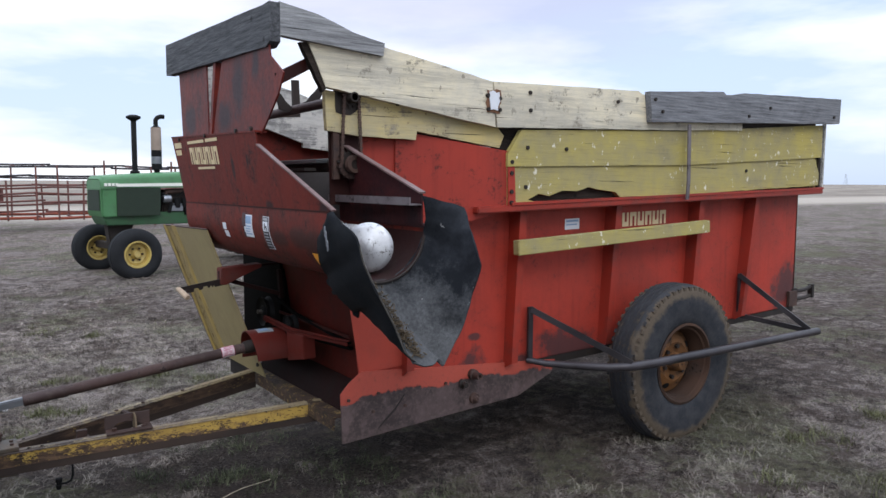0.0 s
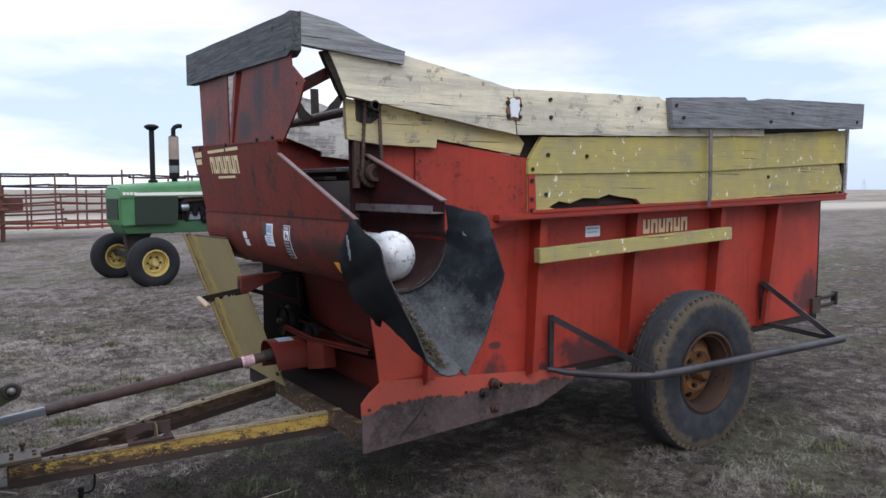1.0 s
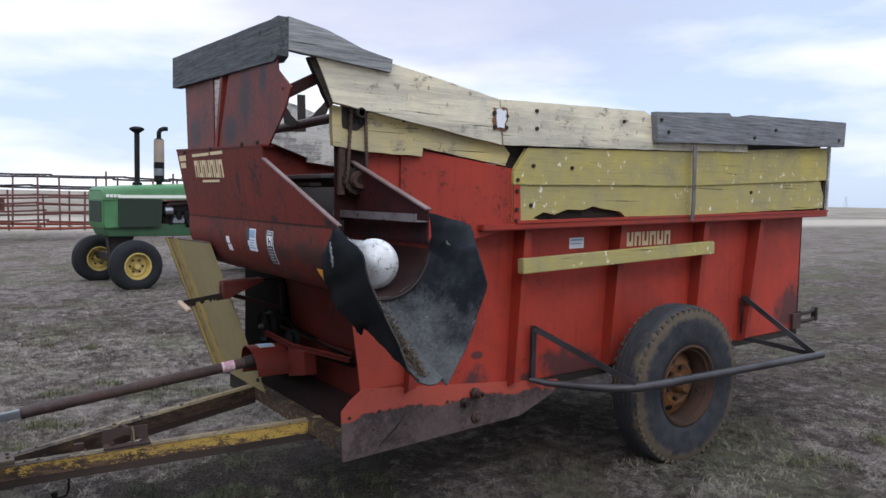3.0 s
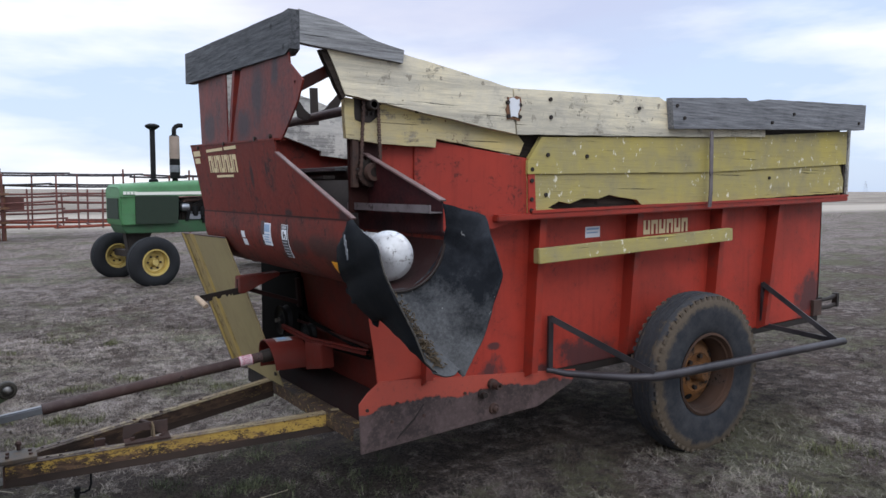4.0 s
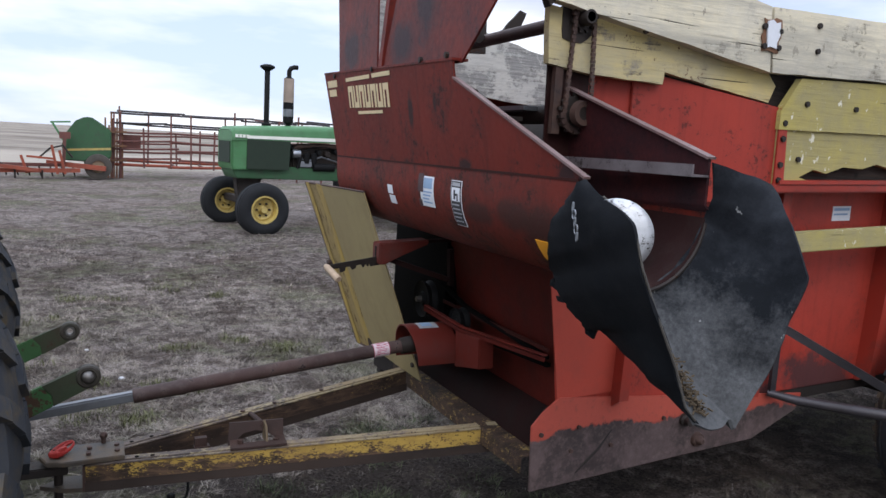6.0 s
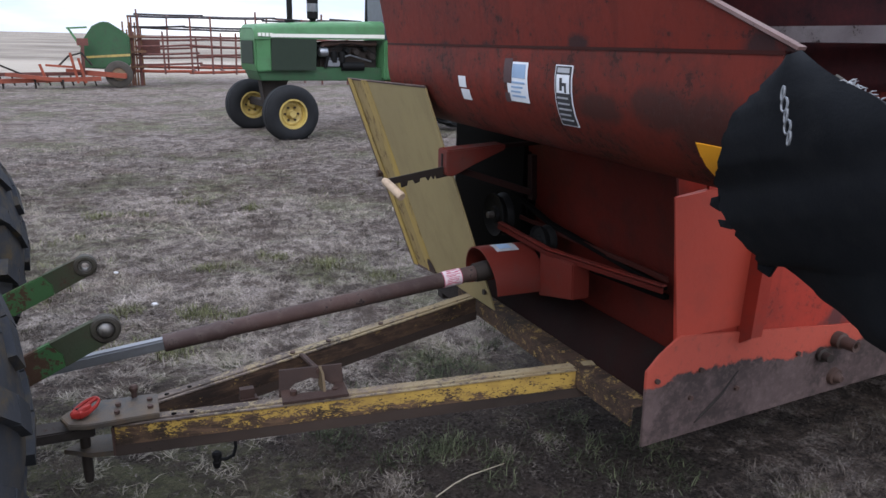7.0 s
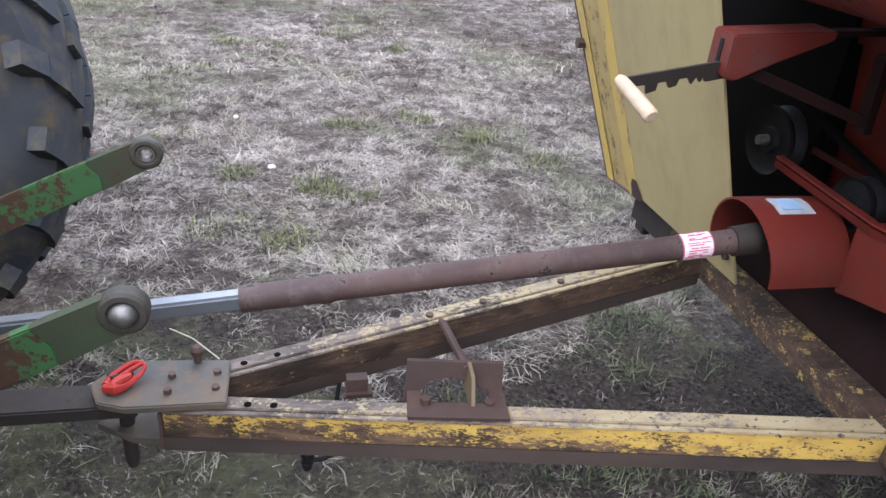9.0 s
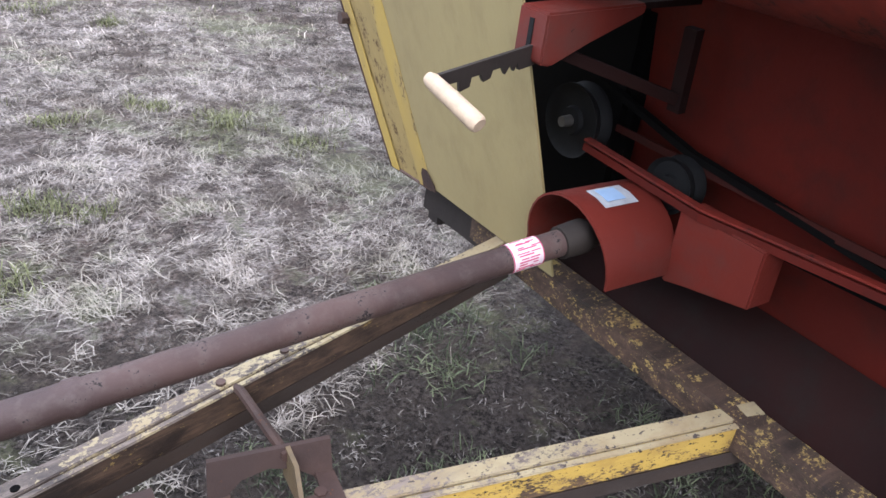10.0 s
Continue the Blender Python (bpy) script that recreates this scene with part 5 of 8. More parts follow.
wp("brace_bar", beam(B(), (3.22, -0.05, 0.945), (3.40, -0.50, 0.59), 0.014, 0.034), M_BAR)
wp("brace_bar", beam(B(), (3.27, -0.04, 0.635), (3.43, -0.50, 0.575), 0.014, 0.034), M_BAR)
wp("brace_bar", box(B(), (3.225, -0.052, 0.62), (3.26, -0.036, 0.95)), M_BAR)
hitch_r = wp("rear_hitch", box(B(), (4.0, -0.012, 0.645), (4.085, 0.03, 0.775)), M_DARK, None, "dark rear hitch plate with two prongs", bevel=0.004)
wp("prong", tube(B(), [(4.08, 0.0, 0.75), (4.20, 0.0, 0.752), (4.29, 0.0, 0.772)], 0.016, 8), M_DARK, hitch_r)
wp("prong", tube(B(), [(4.08, 0.0, 0.685), (4.20, 0.0, 0.685), (4.30, 0.0, 0.70)], 0.016, 8), M_DARK, hitch_r)
wp("prong_end", box(B(), (4.285, -0.02, 0.68), (4.315, 0.02, 0.79)), M_DARK, hitch_r)
wp("rear_bumper", box(B(), (3.93, -0.035, 0.64), (4.04, -0.012, 0.76)), M_RUST, None, "rusty plate at the rear corner")

# wheels: ribbed truck tyre on a rusty disc rim
def wagon_tyre_material():
    """Black rubber: dry tan mud on the shoulder, cleaner sidewall and tread."""
    m, n, l, b = nodes_of("wagon_tyre_rubber")
    co = n.new("ShaderNodeTexCoord").outputs["Object"]
    sx = n.new("ShaderNodeSeparateXYZ")
    l.new(co, sx.inputs[0])
    dx, dz = mathn(n, l, "SUBTRACT", sx.outputs["X"], 0.08), mathn(n, l, "SUBTRACT", sx.outputs["Z"], 0.49)
    r = mathn(n, l, "SQRT", mathn(n, l, "ADD", mathn(n, l, "MULTIPLY", dx, dx), mathn(n, l, "MULTIPLY", dz, dz)), 0.0)
    mid, fine = noise_node(n, l, co, 11, 6, 0.7), noise_node(n, l, co, 60, 6, 0.75)
    e = mathn(n, l, "ADD", r, mathn(n, l, "MULTIPLY", mathn(n, l, "SUBTRACT", mid, 0.5), 0.10))
    mud = mathn(n, l, "MULTIPLY", ramp(n, l, e, 0.405, 0.435), ramp(n, l, e, 0.478, 0.490, (1, 1, 1, 1), (0, 0, 0, 1)))
    rubber = mixc(n, l, ramp(n, l, mid, 0.4, 0.7), (0.019, 0.021, 0.026), (0.044, 0.044, 0.048))
    col = mixc(n, l, mathn(n, l, "MULTIPLY", mud, 0.8), rubber, mixc(n, l, fine, (0.050, 0.038, 0.027), (0.150, 0.112, 0.074)))
    col = mixc(n, l, mathn(n, l, "MULTIPLY", ramp(n, l, fine, 0.58, 0.7), 0.3), col, (0.09, 0.073, 0.055))
    l.new(col, b.inputs["Base Color"])
    b.inputs["Roughness"].default_value = 0.8
    b.inputs["Specular IOR Level"].default_value = 0.25
    bump(n, l, b, mathn(n, l, "ADD", fine, mid), 0.3, 0.004)
    return m


M_WAGON_TYRE = wagon_tyre_material()


def wheel(cy, face):
    c = V(2.18, cy, 0.49)
    rr = 0.246
    bm = B()
    prof = [(rr, -0.10), (rr + 0.02, -0.122), (rr + 0.05, -0.130), (0.36, -0.137), (0.42, -0.136), (0.45, -0.128), (0.478, -0.112), (0.490, -0.090), (0.4945, -0.074), (0.489, -0.070), (0.489, -0.062), (0.496, -0.058), (0.4975, -0.03), (0.491, -0.026), (0.491, -0.018), (0.4975, -0.014),
            (0.4975, 0.014), (0.491, 0.018), (0.491, 0.026), (0.4975, 0.03), (0.496, 0.058), (0.489, 0.062), (0.489, 0.070), (0.4945, 0.074), (0.490, 0.090), (0.478, 0.112), (0.45, 0.128), (0.38, 0.137), (rr + 0.03, 0.125), (rr, 0.10)]
    lathe(bm, [(r, 0.82 * h) for r, h in prof], c, (0, face, 0), 72, True)
    w = wp("wheel", lathe(B(), [(0.246, -0.086), (0.257, -0.098), (0.242, -0.103), (0.234, -0.092), (0.230, -0.080), (0.219, -0.074), (0.214, -0.045), (0.208, -0.038), (0.204, 0.05), (0.214, 0.085), (0.246, 0.085)], c, (0, face, 0), 48), M_RIM_ORANGE, None, "deep steel rim, rusty brown")
    wp("tyre", bm, M_WAGON_TYRE, w, "worn muddy black tyre")
    for k in range(58):
        for s in (-1, 1):
            a = 2 * math.pi * (k + 0.5 * (s > 0)) / 58
            d = V(math.cos(a), 0, math.sin(a))
            p = c + d * 0.472 + V(0, s * 0.093, 0)
            wp("tread_lug", beam(B(), p - d * 0.013, p + d * 0.010, 0.026, 0.018, (0, 1, 0)), M_WAGON_TYRE, w)
    wp("wheel_disc", lathe(B(), [(0.0, -0.005), (0.10, -0.005), (0.122, -0.020), (0.150, -0.008), (0.182, 0.025), (0.207, 0.035), (0.207, 0.047), (0.172, 0.040), (0, 0.015)], c, (0, face, 0), 36), M_HUB_ORANGE, w, "rusty orange wheel centre")
    for k in range(5):
        a = 2 * math.pi * k / 5 + 0.6
        wp("hand_hole", disc(B(), c + V(0.160 * math.cos(a), face * 0.002, 0.160 * math.sin(a)), (0.5 * math.cos(a), -face, 0.5 * math.sin(a)), 0.022, 0.010, 16), M_BLACK, w)
    wp("hub", lathe(B(), [(0, -0.085), (0.040, -0.085), (0.052, -0.07), (0.062, 0.0), (0, 0.0)], c, (0, face, 0), 20), M_HUB_ORANGE, w)
    for k in range(6):
        a = 2 * math.pi * k / 6 + 0.3
        p = c + V(0.098 * math.cos(a), -face * 0.012, 0.098 * math.sin(a))
        wp("wheel_nut", disc(B(), p, (0, 1, 0), 0.015, 0.032, 6), M_DARK, w)
    return w


wheel(-0.295, 1)
wheel(1.475, -1)
wp("axle", tube(B(), [(2.18, -0.2, 0.49), (2.18, 1.38, 0.49)], 0.05, 12), M_DARK)

# ---- wagon front: tongue, shield, drive ----
# channel beams of the A-shaped tongue
def channel(p0, p1, w, h, wall=0.012, side=1):
    """A C-section with its web on one side; the line is the top edge on the web's side."""
    p0, p1 = V(*p0), V(*p1)
    d = (p1 - p0).normalized()
    s = d.cross(V(0, 0, 1)).normalized() * side
    u = V(0, 0, 1)
    bm = B()
    prism(bm, [p0, p0 + s * w, p0 + s * w - u * wall, p0 + s * wall - u * wall, p0 + s * wall - u * (h - wall), p0 + s * w - u * (h - wall), p0 + s * w - u * h, p0 - u * h], p1 - p0)
    return bm


def tongue(p0, p1, label, web):
    """A beam of the tongue: chipped web and lower flange, worn pale top flange that stands a little proud, rusty end plate."""
    t = wp("tongue_beam", channel(p0, p1, 0.052, 0.088, side=-1), web, None, label, bevel=0.003)
    q0, q1 = V(*p0), V(*p1)
    dr = (q1 - q0).normalized()
    sd = dr.cross(V(0, 0, 1)).normalized()
    wp("top_flange", prism(B(), [q0 - sd * 0.012, q0 - sd * 0.050, q0 - sd * 0.050 + V(0, 0, 0.009), q0 - sd * 0.012 + V(0, 0, 0.009)], q1 - q0), M_TONGUE_TOP, t, "pale worn upper flange", bevel=0.002)
    wp("flange_lip", prism(B(), [q0 + sd * 0.004, q0 - sd * 0.0095, q0 - sd * 0.0095 + V(0, 0, 0.006), q0 + sd * 0.004 + V(0, 0, 0.005)], q1 - q0), M_TONGUE_TOP, t, "rounded lip of the flange", bevel=0.002)
    wp("lower_flange", prism(B(), [q0 + sd * 0.006 - V(0, 0, 0.060), q0 - sd * 0.050 - V(0, 0, 0.089), q0 - sd * 0.050 - V(0, 0, 0.098), q0 + sd * 0.006 - V(0, 0, 0.096)], q1 - q0), M_FLANGE_LOW, t, "grey-brown lower edge")
    wp("end_plate", prism(B(), [q0 + sd * 0.004, q0 - sd * 0.052, q0 - sd * 0.052 - V(0, 0, 0.095), q0 + sd * 0.004 - V(0, 0, 0.095)], dr * -0.008), M_RUST, t)
    return t


tongue((-1.49, 0.630, 0.336), (0.02, 0.262, 0.442), "yellow steel tongue beam with chipped paint", M_YEL_TONGUE)
tongue((-1.40, 0.705, 0.347), (-0.07, 1.005, 0.462), "brown steel tongue beam with remains of yellow paint", M_TONGUE_RUST)
wp("cross_beam", prism(B(), [(-0.050, -0.012, 0.448), (0.03, -0.012, 0.448), (0.03, -0.012, 0.435), (-0.038, -0.012, 0.435), (-0.038, -0.012, 0.375), (-0.050, -0.012, 0.375)], (-0.01, 1.22, 0)), M_CROSS_RUST, None, "rusty cross beam with flecks of yellow paint", bevel=0.004)
# pan behind the cross beam, painted dark for the shade there
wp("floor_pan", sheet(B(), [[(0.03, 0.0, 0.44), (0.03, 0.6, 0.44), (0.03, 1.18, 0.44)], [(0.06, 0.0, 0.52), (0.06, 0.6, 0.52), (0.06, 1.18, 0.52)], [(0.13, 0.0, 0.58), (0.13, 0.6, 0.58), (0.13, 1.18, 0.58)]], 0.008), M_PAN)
hitch = wp("hitch_plate", prism(B(), [(-1.358, 0.606, 0.354), (-1.355, 0.752, 0.354), (-1.54, 0.778, 0.346), (-1.60, 0.760, 0.344), (-1.640, 0.71, 0.342), (-1.615, 0.645, 0.342), (-1.56, 0.622, 0.344)], (0, 0, 0.018)), M_HITCH, None, "bolted brown steel hitch plate", bevel=0.003)
wp("hitch_plate", prism(B(), [(-1.36, 0.62, 0.232), (-1.36, 0.745, 0.232), (-1.56, 0.775, 0.228), (-1.64, 0.72, 0.226), (-1.56, 0.665, 0.228)], (0, 0, 0.016)), M_HITCH)
for bx, by in ((-1.382, 0.655), (-1.381, 0.708), (-1.478, 0.655), (-1.474, 0.706)):
    wp("bolt_head", disc(B(), (bx, by, 0.374), (0, 0, 1), 0.0088, 0.010, 6), M_RUST, hitch)
wp("stop_bolt", lathe(B(), [(0, 0.30), (0.009, 0.30), (0.009, 0.392), (0.014, 0.392), (0.015, 0.402), (0.009, 0.410), (0, 0.412)], (-1.425, 0.755, 0.0), (0, 0, 1), 10), M_RUST)
for f in (0.385, 0.492, 0.66):
    p = V(-1.40, 0.731, 0.358).lerp(V(-0.07, 1.031, 0.473), f)
    wp("bolt_head", disc(B(), p, (0, 0, 1), 0.010, 0.008, 8), M_RUST)
for f in (0.055, 0.11):
    p = V(-1.40, 0.731, 0.358).lerp(V(-0.07, 1.031, 0.473), f)
    wp("bolt_hole", disc(B(), p - V(0, 0, 0.002), (0, 0, 1), 0.008, 0.003, 12), M_VOID)
for f in (0.115, 0.150):
    p = V(-1.49, 0.655, 0.347).lerp(V(0.02, 0.288, 0.453), f)
    wp("bolt_hole", disc(B(), p - V(0, 0, 0.002), (0, 0, 1), 0.008, 0.003, 12), M_VOID)
# hitch pin with its red lock
pin = thing("hitch_pin", "dark steel hitch pin with a bright red lock clip", "hitch pin", (-1.578, 0.715, 0.12))
PIN_AT = V(-1.578, 0.715, 0.12)


def ping(name, bm, material, label=""):
    bmesh.ops.translate(bm, verts=bm.verts, vec=-PIN_AT)
    return part(name, bm, material, pin, label)


ping("shank", lathe(B(), [(0, 0.12), (0.012, 0.12), (0.016, 0.14), (0.016, 0.370), (0.026, 0.370), (0.026, 0.386), (0, 0.386)], (-1.578, 0.715, 0.0), (0, 0, 1), 12), M_DARK)
bm = B()
loop = [(-1.622, 0.665, 0.372), (-1.612, 0.700, 0.376), (-1.585, 0.725, 0.388), (-1.548, 0.740, 0.402), (-1.515, 0.735, 0.410), (-1.500, 0.716, 0.404), (-1.518, 0.694, 0.388), (-1.550, 0.672, 0.378), (-1.584, 0.655, 0.374), (-1.614, 0.652, 0.372)]
for _ in range(2):
    loop = [tuple(0.75 * p + 0.25 * q for p, q in zip(a, b)) if k == 0 else tuple(0.25 * p + 0.75 * q for p, q in zip(a, b)) for a, b in zip(loop, loop[1:]) for k in (0, 1)]
tube(bm, loop, [0.007 + 0.005 * abs(math.sin(3.0 * i / len(loop) - 1.5)) ** 2 for i in range(len(loop))], 8)
tube(bm, [(-1.606, 0.656, 0.380), (-1.575, 0.690, 0.388), (-1.545, 0.714, 0.398), (-1.512, 0.724, 0.410)], [0.012, 0.010, 0.008, 0.006], 8)
tube(bm, [(-1.620, 0.662, 0.376), (-1.585, 0.650, 0.380), (-1.555, 0.668, 0.378)], [0.012, 0.018, 0.012], 8)
tube(bm, [(-1.590, 0.658, 0.386), (-1.570, 0.668, 0.392), (-1.540, 0.690, 0.396)], [0.014, 0.016, 0.008], 8)
bmesh.ops.scale(bm, verts=bm.verts, vec=(0.66, 0.66, 0.8), space=Matrix.Translation((1.572, -0.692, -0.374)))
ping("lock_clip", bm, M_RED_LOCK, "bright red plastic lock loop")
# tool bracket on the near beam
arch = [(-0.995, 0.545, 0.378), (-0.972, 0.540, 0.379), (-0.965, 0.548, 0.402), (-0.935, 0.553, 0.424), (-0.890, 0.549, 0.434), (-0.850, 0.537, 0.428), (-0.818, 0.525, 0.408), (-0.812, 0.508, 0.388), (-0.79, 0.502, 0.387), (-0.785, 0.535, 0.472), (-0.985, 0.578, 0.462)]
brk = wp("tongue_bracket", prism(B(), [(x, y + 0.034, z - 0.014) for x, y, z in arch], (0.002, 0.009, 0)), M_BRACKET, None, "rusty arch-cut bracket bolted to the beam")
wp("bracket_foot", prism(B(), [(-0.998, 0.505, 0.380), (-0.795, 0.459, 0.395), (-0.785, 0.555, 0.395), (-0.815, 0.561, 0.393), (-0.825, 0.512, 0.393), (-0.962, 0.543, 0.383), (-0.955, 0.592, 0.383), (-0.985, 0.598, 0.380)], (0, 0, 0.008)), M_BRACKET, brk)
wp("bracket_fin", prism(B(), [(-0.865, 0.50, 0.385), (-0.860, 0.545, 0.446), (-0.860, 0.585, 0.456), (-0.860, 0.595, 0.385)], (0.008, 0, 0)), M_FIN, brk)
wp("strut", tube(B(), [(-0.86, 0.575, 0.442), (-0.862, 0.70, 0.422), (-0.862, 0.80, 0.405), (-0.862, 0.845, 0.385)], 0.010, 8), M_BRACKET, brk)
for bx in (-0.955, -0.825):
    wp("bolt_head", disc(B(), (bx, 0.529 - 0.2 * (bx + 0.9), 0.398), (0, 0, 1), 0.0115, 0.014, 6), M_BRACKET, brk)
bm = B()
box(bm, (-1.11, 0.625, 0.345), (-1.065, 0.650, 0.394))
box(bm, (-1.112, 0.615, 0.352), (-1.055, 0.650, 0.362))
wp("stop_block", bm, M_BRACKET, None, "small upright steel stop on the beam")
# wiring plug that hangs between the beams
plug = thing("trailer_plug", "black wiring plug hanging below the tongue", "trailer plug", (-1.192, 0.667, 0.11))
PLUG_AT = V(-1.192, 0.667, 0.11)
bm = tube(B(), [(-1.191, 0.667, 0.166), (-1.191, 0.667, 0.161), (-1.191, 0.667, 0.146), (-1.192, 0.667, 0.144), (-1.192, 0.667, 0.132), (-1.192, 0.667, 0.129), (-1.192, 0.667, 0.108)], [0.010, 0.016, 0.016, 0.011, 0.011, 0.015, 0.010], 10)
bmesh.ops.translate(bm, verts=bm.verts, vec=-PLUG_AT)
part("plug_body", bm, M_BLACK, plug)
bm = tube(B(), [(-1.192, 0.667, 0.136), (-1.160, 0.668, 0.132), (-1.137, 0.670, 0.140), (-1.127, 0.676, 0.165), (-1.125, 0.690, 0.205), (-1.12, 0.735, 0.255), (-1.11, 0.775, 0.278)], 0.006, 6)
bmesh.ops.translate(bm, verts=bm.verts, vec=-PLUG_AT)
part("wire", bm, M_BLACK, plug)

# drive shaft to the tractor
shaft = thing("drive_shaft", "rusty brown telescopic drive shaft with a red and white sticker", "drive shaft")
SA, SB = V(-1.325, 0.700, 0.562), V(-0.225, 0.648, 0.702)
d = (SB - SA).normalized()
part("outer_tube", tube(B(), [SA, SA + d * 0.001, SA + d * 0.16, SA + d * 0.165, SA + d * 0.185, SA + d * 0.19, SB], [0.025, 0.0285, 0.0285, 0.031, 0.031, 0.0275, 0.0275], 18), M_SHAFT, shaft)
part("inner_shaft", beam(B(), SA - d * 0.95, SA + d * 0.05, 0.036, 0.036), M_STEEL, shaft, "bare steel inner shaft", bevel=0.006)
part("end_joint", tube(B(), [SB - d * 0.04, SB, SB + d * 0.02, SB + d * 0.03, SB + d * 0.18], [0.034, 0.036, 0.036, 0.03, 0.03], 14), M_DARK, shaft, "dark greasy universal joint")
tag = part("sticker", tube(B(), [SA + d * 0.945, SA + d * 1.015], 0.0292, 18, False), M_LABEL_PINK, shaft, "white sticker with red print")
part("sticker_band", tube(B(), [SA + d * 0.945, SA + d * 0.9475], 0.0296, 18, False), M_PRINT, tag)
part("sticker_band", tube(B(), [SA + d * 1.0125, SA + d * 1.015], 0.0296, 18, False), M_PRINT, tag)
bm = B()
for k in range(5):
    a0 = radians(-15 + 24 * k)
    side1, side2 = d.cross(V(0, 0, 1)).normalized(), V(0, 0, 1)
    c0 = side1 * math.cos(a0) + side2 * math.sin(a0)
    beam(bm, SA + d * 0.957 + c0 * 0.0296, SA + d * (0.99 + 0.01 * (k % 2)) + c0 * 0.0296, 0.0025, 0.001, c0)
for k in range(14):
    a0 = radians(-24 + 22 * (k % 7))
    c0 = side1 * math.cos(a0) + side2 * math.sin(a0)
    beam(bm, SA + d * (0.953 + 0.028 * (k // 7) + 0.004 * (k % 3)) + c0 * 0.0297, SA + d * (0.972 + 0.028 * (k // 7) + 0.003 * (k % 4)) + c0 * 0.0297, 0.0022, 0.001, c0)
part("sticker_print", bm, M_PRINT, tag)

# yellow drive shield at the far front corner
def shield_pt(u, v):
    """u from the outer edge to the inner edge, v from top to bottom."""
    tl, tr, bl, br = V(-0.40, 1.73, 1.325), V(-0.405, 0.80, 1.345), V(-0.135, 1.545, 0.47), V(-0.085, 0.835, 0.505)
    return tl.lerp(tr, u).lerp(bl.lerp(br, u), v)


FOLD = 0.30
rows = 14
rnd = random.Random(12)
g_out = [[shield_pt(u, v) + V(0.004 * (FOLD - u) / FOLD, 0, 0) for u in (0.0, FOLD * 0.5, FOLD)] for v in [k / rows for k in range(rows + 1)]]
g_in = [[shield_pt(u, v * (0.985 + 0.065 * max(0, u - FOLD) / (1 - FOLD))) for u in (FOLD, 0.5, 0.72, 1.0)] for v in [k / rows for k in range(rows + 1)]]
shield = wp("drive_shield", sheet(B(), g_in, 0.006), M_SHIELD, None, "tan-yellow folded sheet-metal shield with rusty edges")
wp("shield_wing", sheet(B(), g_out, 0.006), M_YEL, shield, "rust-stained yellow edge strip")
for u0, u1, lift in ((0.225, FOLD + 0.01, -0.0045), (0.012, 0.07, -0.0045)):
    wp("shield_fold", sheet(B(), [[shield_pt(u, k / 14) + V(lift - 0.002 * math.sin(math.pi * (u - u0) / (u1 - u0)), 0, 0) for u in (u0, (u0 + u1) / 2, u1)] for k in range(15)], 0.002), M_YEL_FOLD, shield, "yellow fold of the sheet with worn paint")
wp("shield_bolt", disc(B(), shield_pt(0.02, 0.50) + V(-0.015, 0, 0), (1, 0, 0), 0.018, 0.03, 6), M_RUST, shield)
# this dark disc stands in for the open hole at the lower tip
wp("shield_bolt", disc(B(), shield_pt(0.96, 0.96) + V(-0.008, 0, 0), (1, 0, 0), 0.012, 0.01, 8), M_DARK, shield)
wp("shield_edge", tube(B(), [shield_pt(0.0, k / 10) for k in range(11)] + [shield_pt(FOLD, 1.0)], 0.006, 6), M_RUST, shield, "rusty folded edge")
wp("shield_edge", tube(B(), [shield_pt(0.0, 0.0), shield_pt(0.3, 0.0), shield_pt(1.0, 0.0)], 0.005, 6), M_RUST, shield, "rusty folded edge")
wp("shield_foot", beam(B(), (-0.055, 1.43, 0.42), (-0.02, 1.08, 0.405), 0.05, 0.095), M_DARK, shield, "dark brown steel foot of the shield")
wp("foot_post", box(B(), (-0.060, 1.37, 0.33), (-0.025, 1.43, 0.47)), M_DARK, shield, bevel=0.004)
wp("rusted_corner", sheet(B(), [[shield_pt(u, v) + V(-0.0075, 0, 0) for u in us] for v, us in ((0.925, (0.285, 0.30, 0.315)), (0.95, (0.265, 0.295, 0.330)), (0.975, (0.262, 0.295, 0.345)), (0.998, (0.255, 0.30, 0.338)))], 0.002), M_RUST, shield, "rusted lower corner of the fold")

# toothed adjuster with its wooden grip
adj = wp("adjuster_bracket", prism(B(), [(-0.368, 0.682, 1.138), (-0.368, 0.682, 1.050), (-0.343, 0.682, 1.046), (-0.26, 0.682, 1.085), (-0.14, 0.682, 1.134), (-0.14, 0.682, 1.153)], (0, 0.080, 0)), M_RED_OLD, None, "red channel bracket", bevel=0.004)
wp("bracket_slot", box(B(), (-0.3705, 0.716, 1.072), (-0.366, 0.727, 1.122)), M_BLACK, adj)
bm = B()
p0, p1 = V(-0.600, 0.650, 1.056), V(-0.345, 0.716, 1.080)
dd = p1 - p0
pts = [p0, p1, p1 - V(0, 0, 0.037)]
for f, drop in ((0.80, 0.037), (0.775, 0.022), (0.755, 0.034), (0.745, 0.036), (0.705, 0.022), (0.66, 0.037), (0.615, 0.022), (0.53, 0.022), (0.515, 0.034), (0.45, 0.037), (0.41, 0.022), (0.33, 0.022), (0.32, 0.037), (0.235, 0.040), (0.22, 0.022), (0.0, 0.019)):
    pts.append(p0 + dd * f - V(0, 0, drop))
prism(bm, pts, (0.0, 0.008, 0))
bar = wp("toothed_bar", bm, M_DARK, adj, "dark notched steel bar")
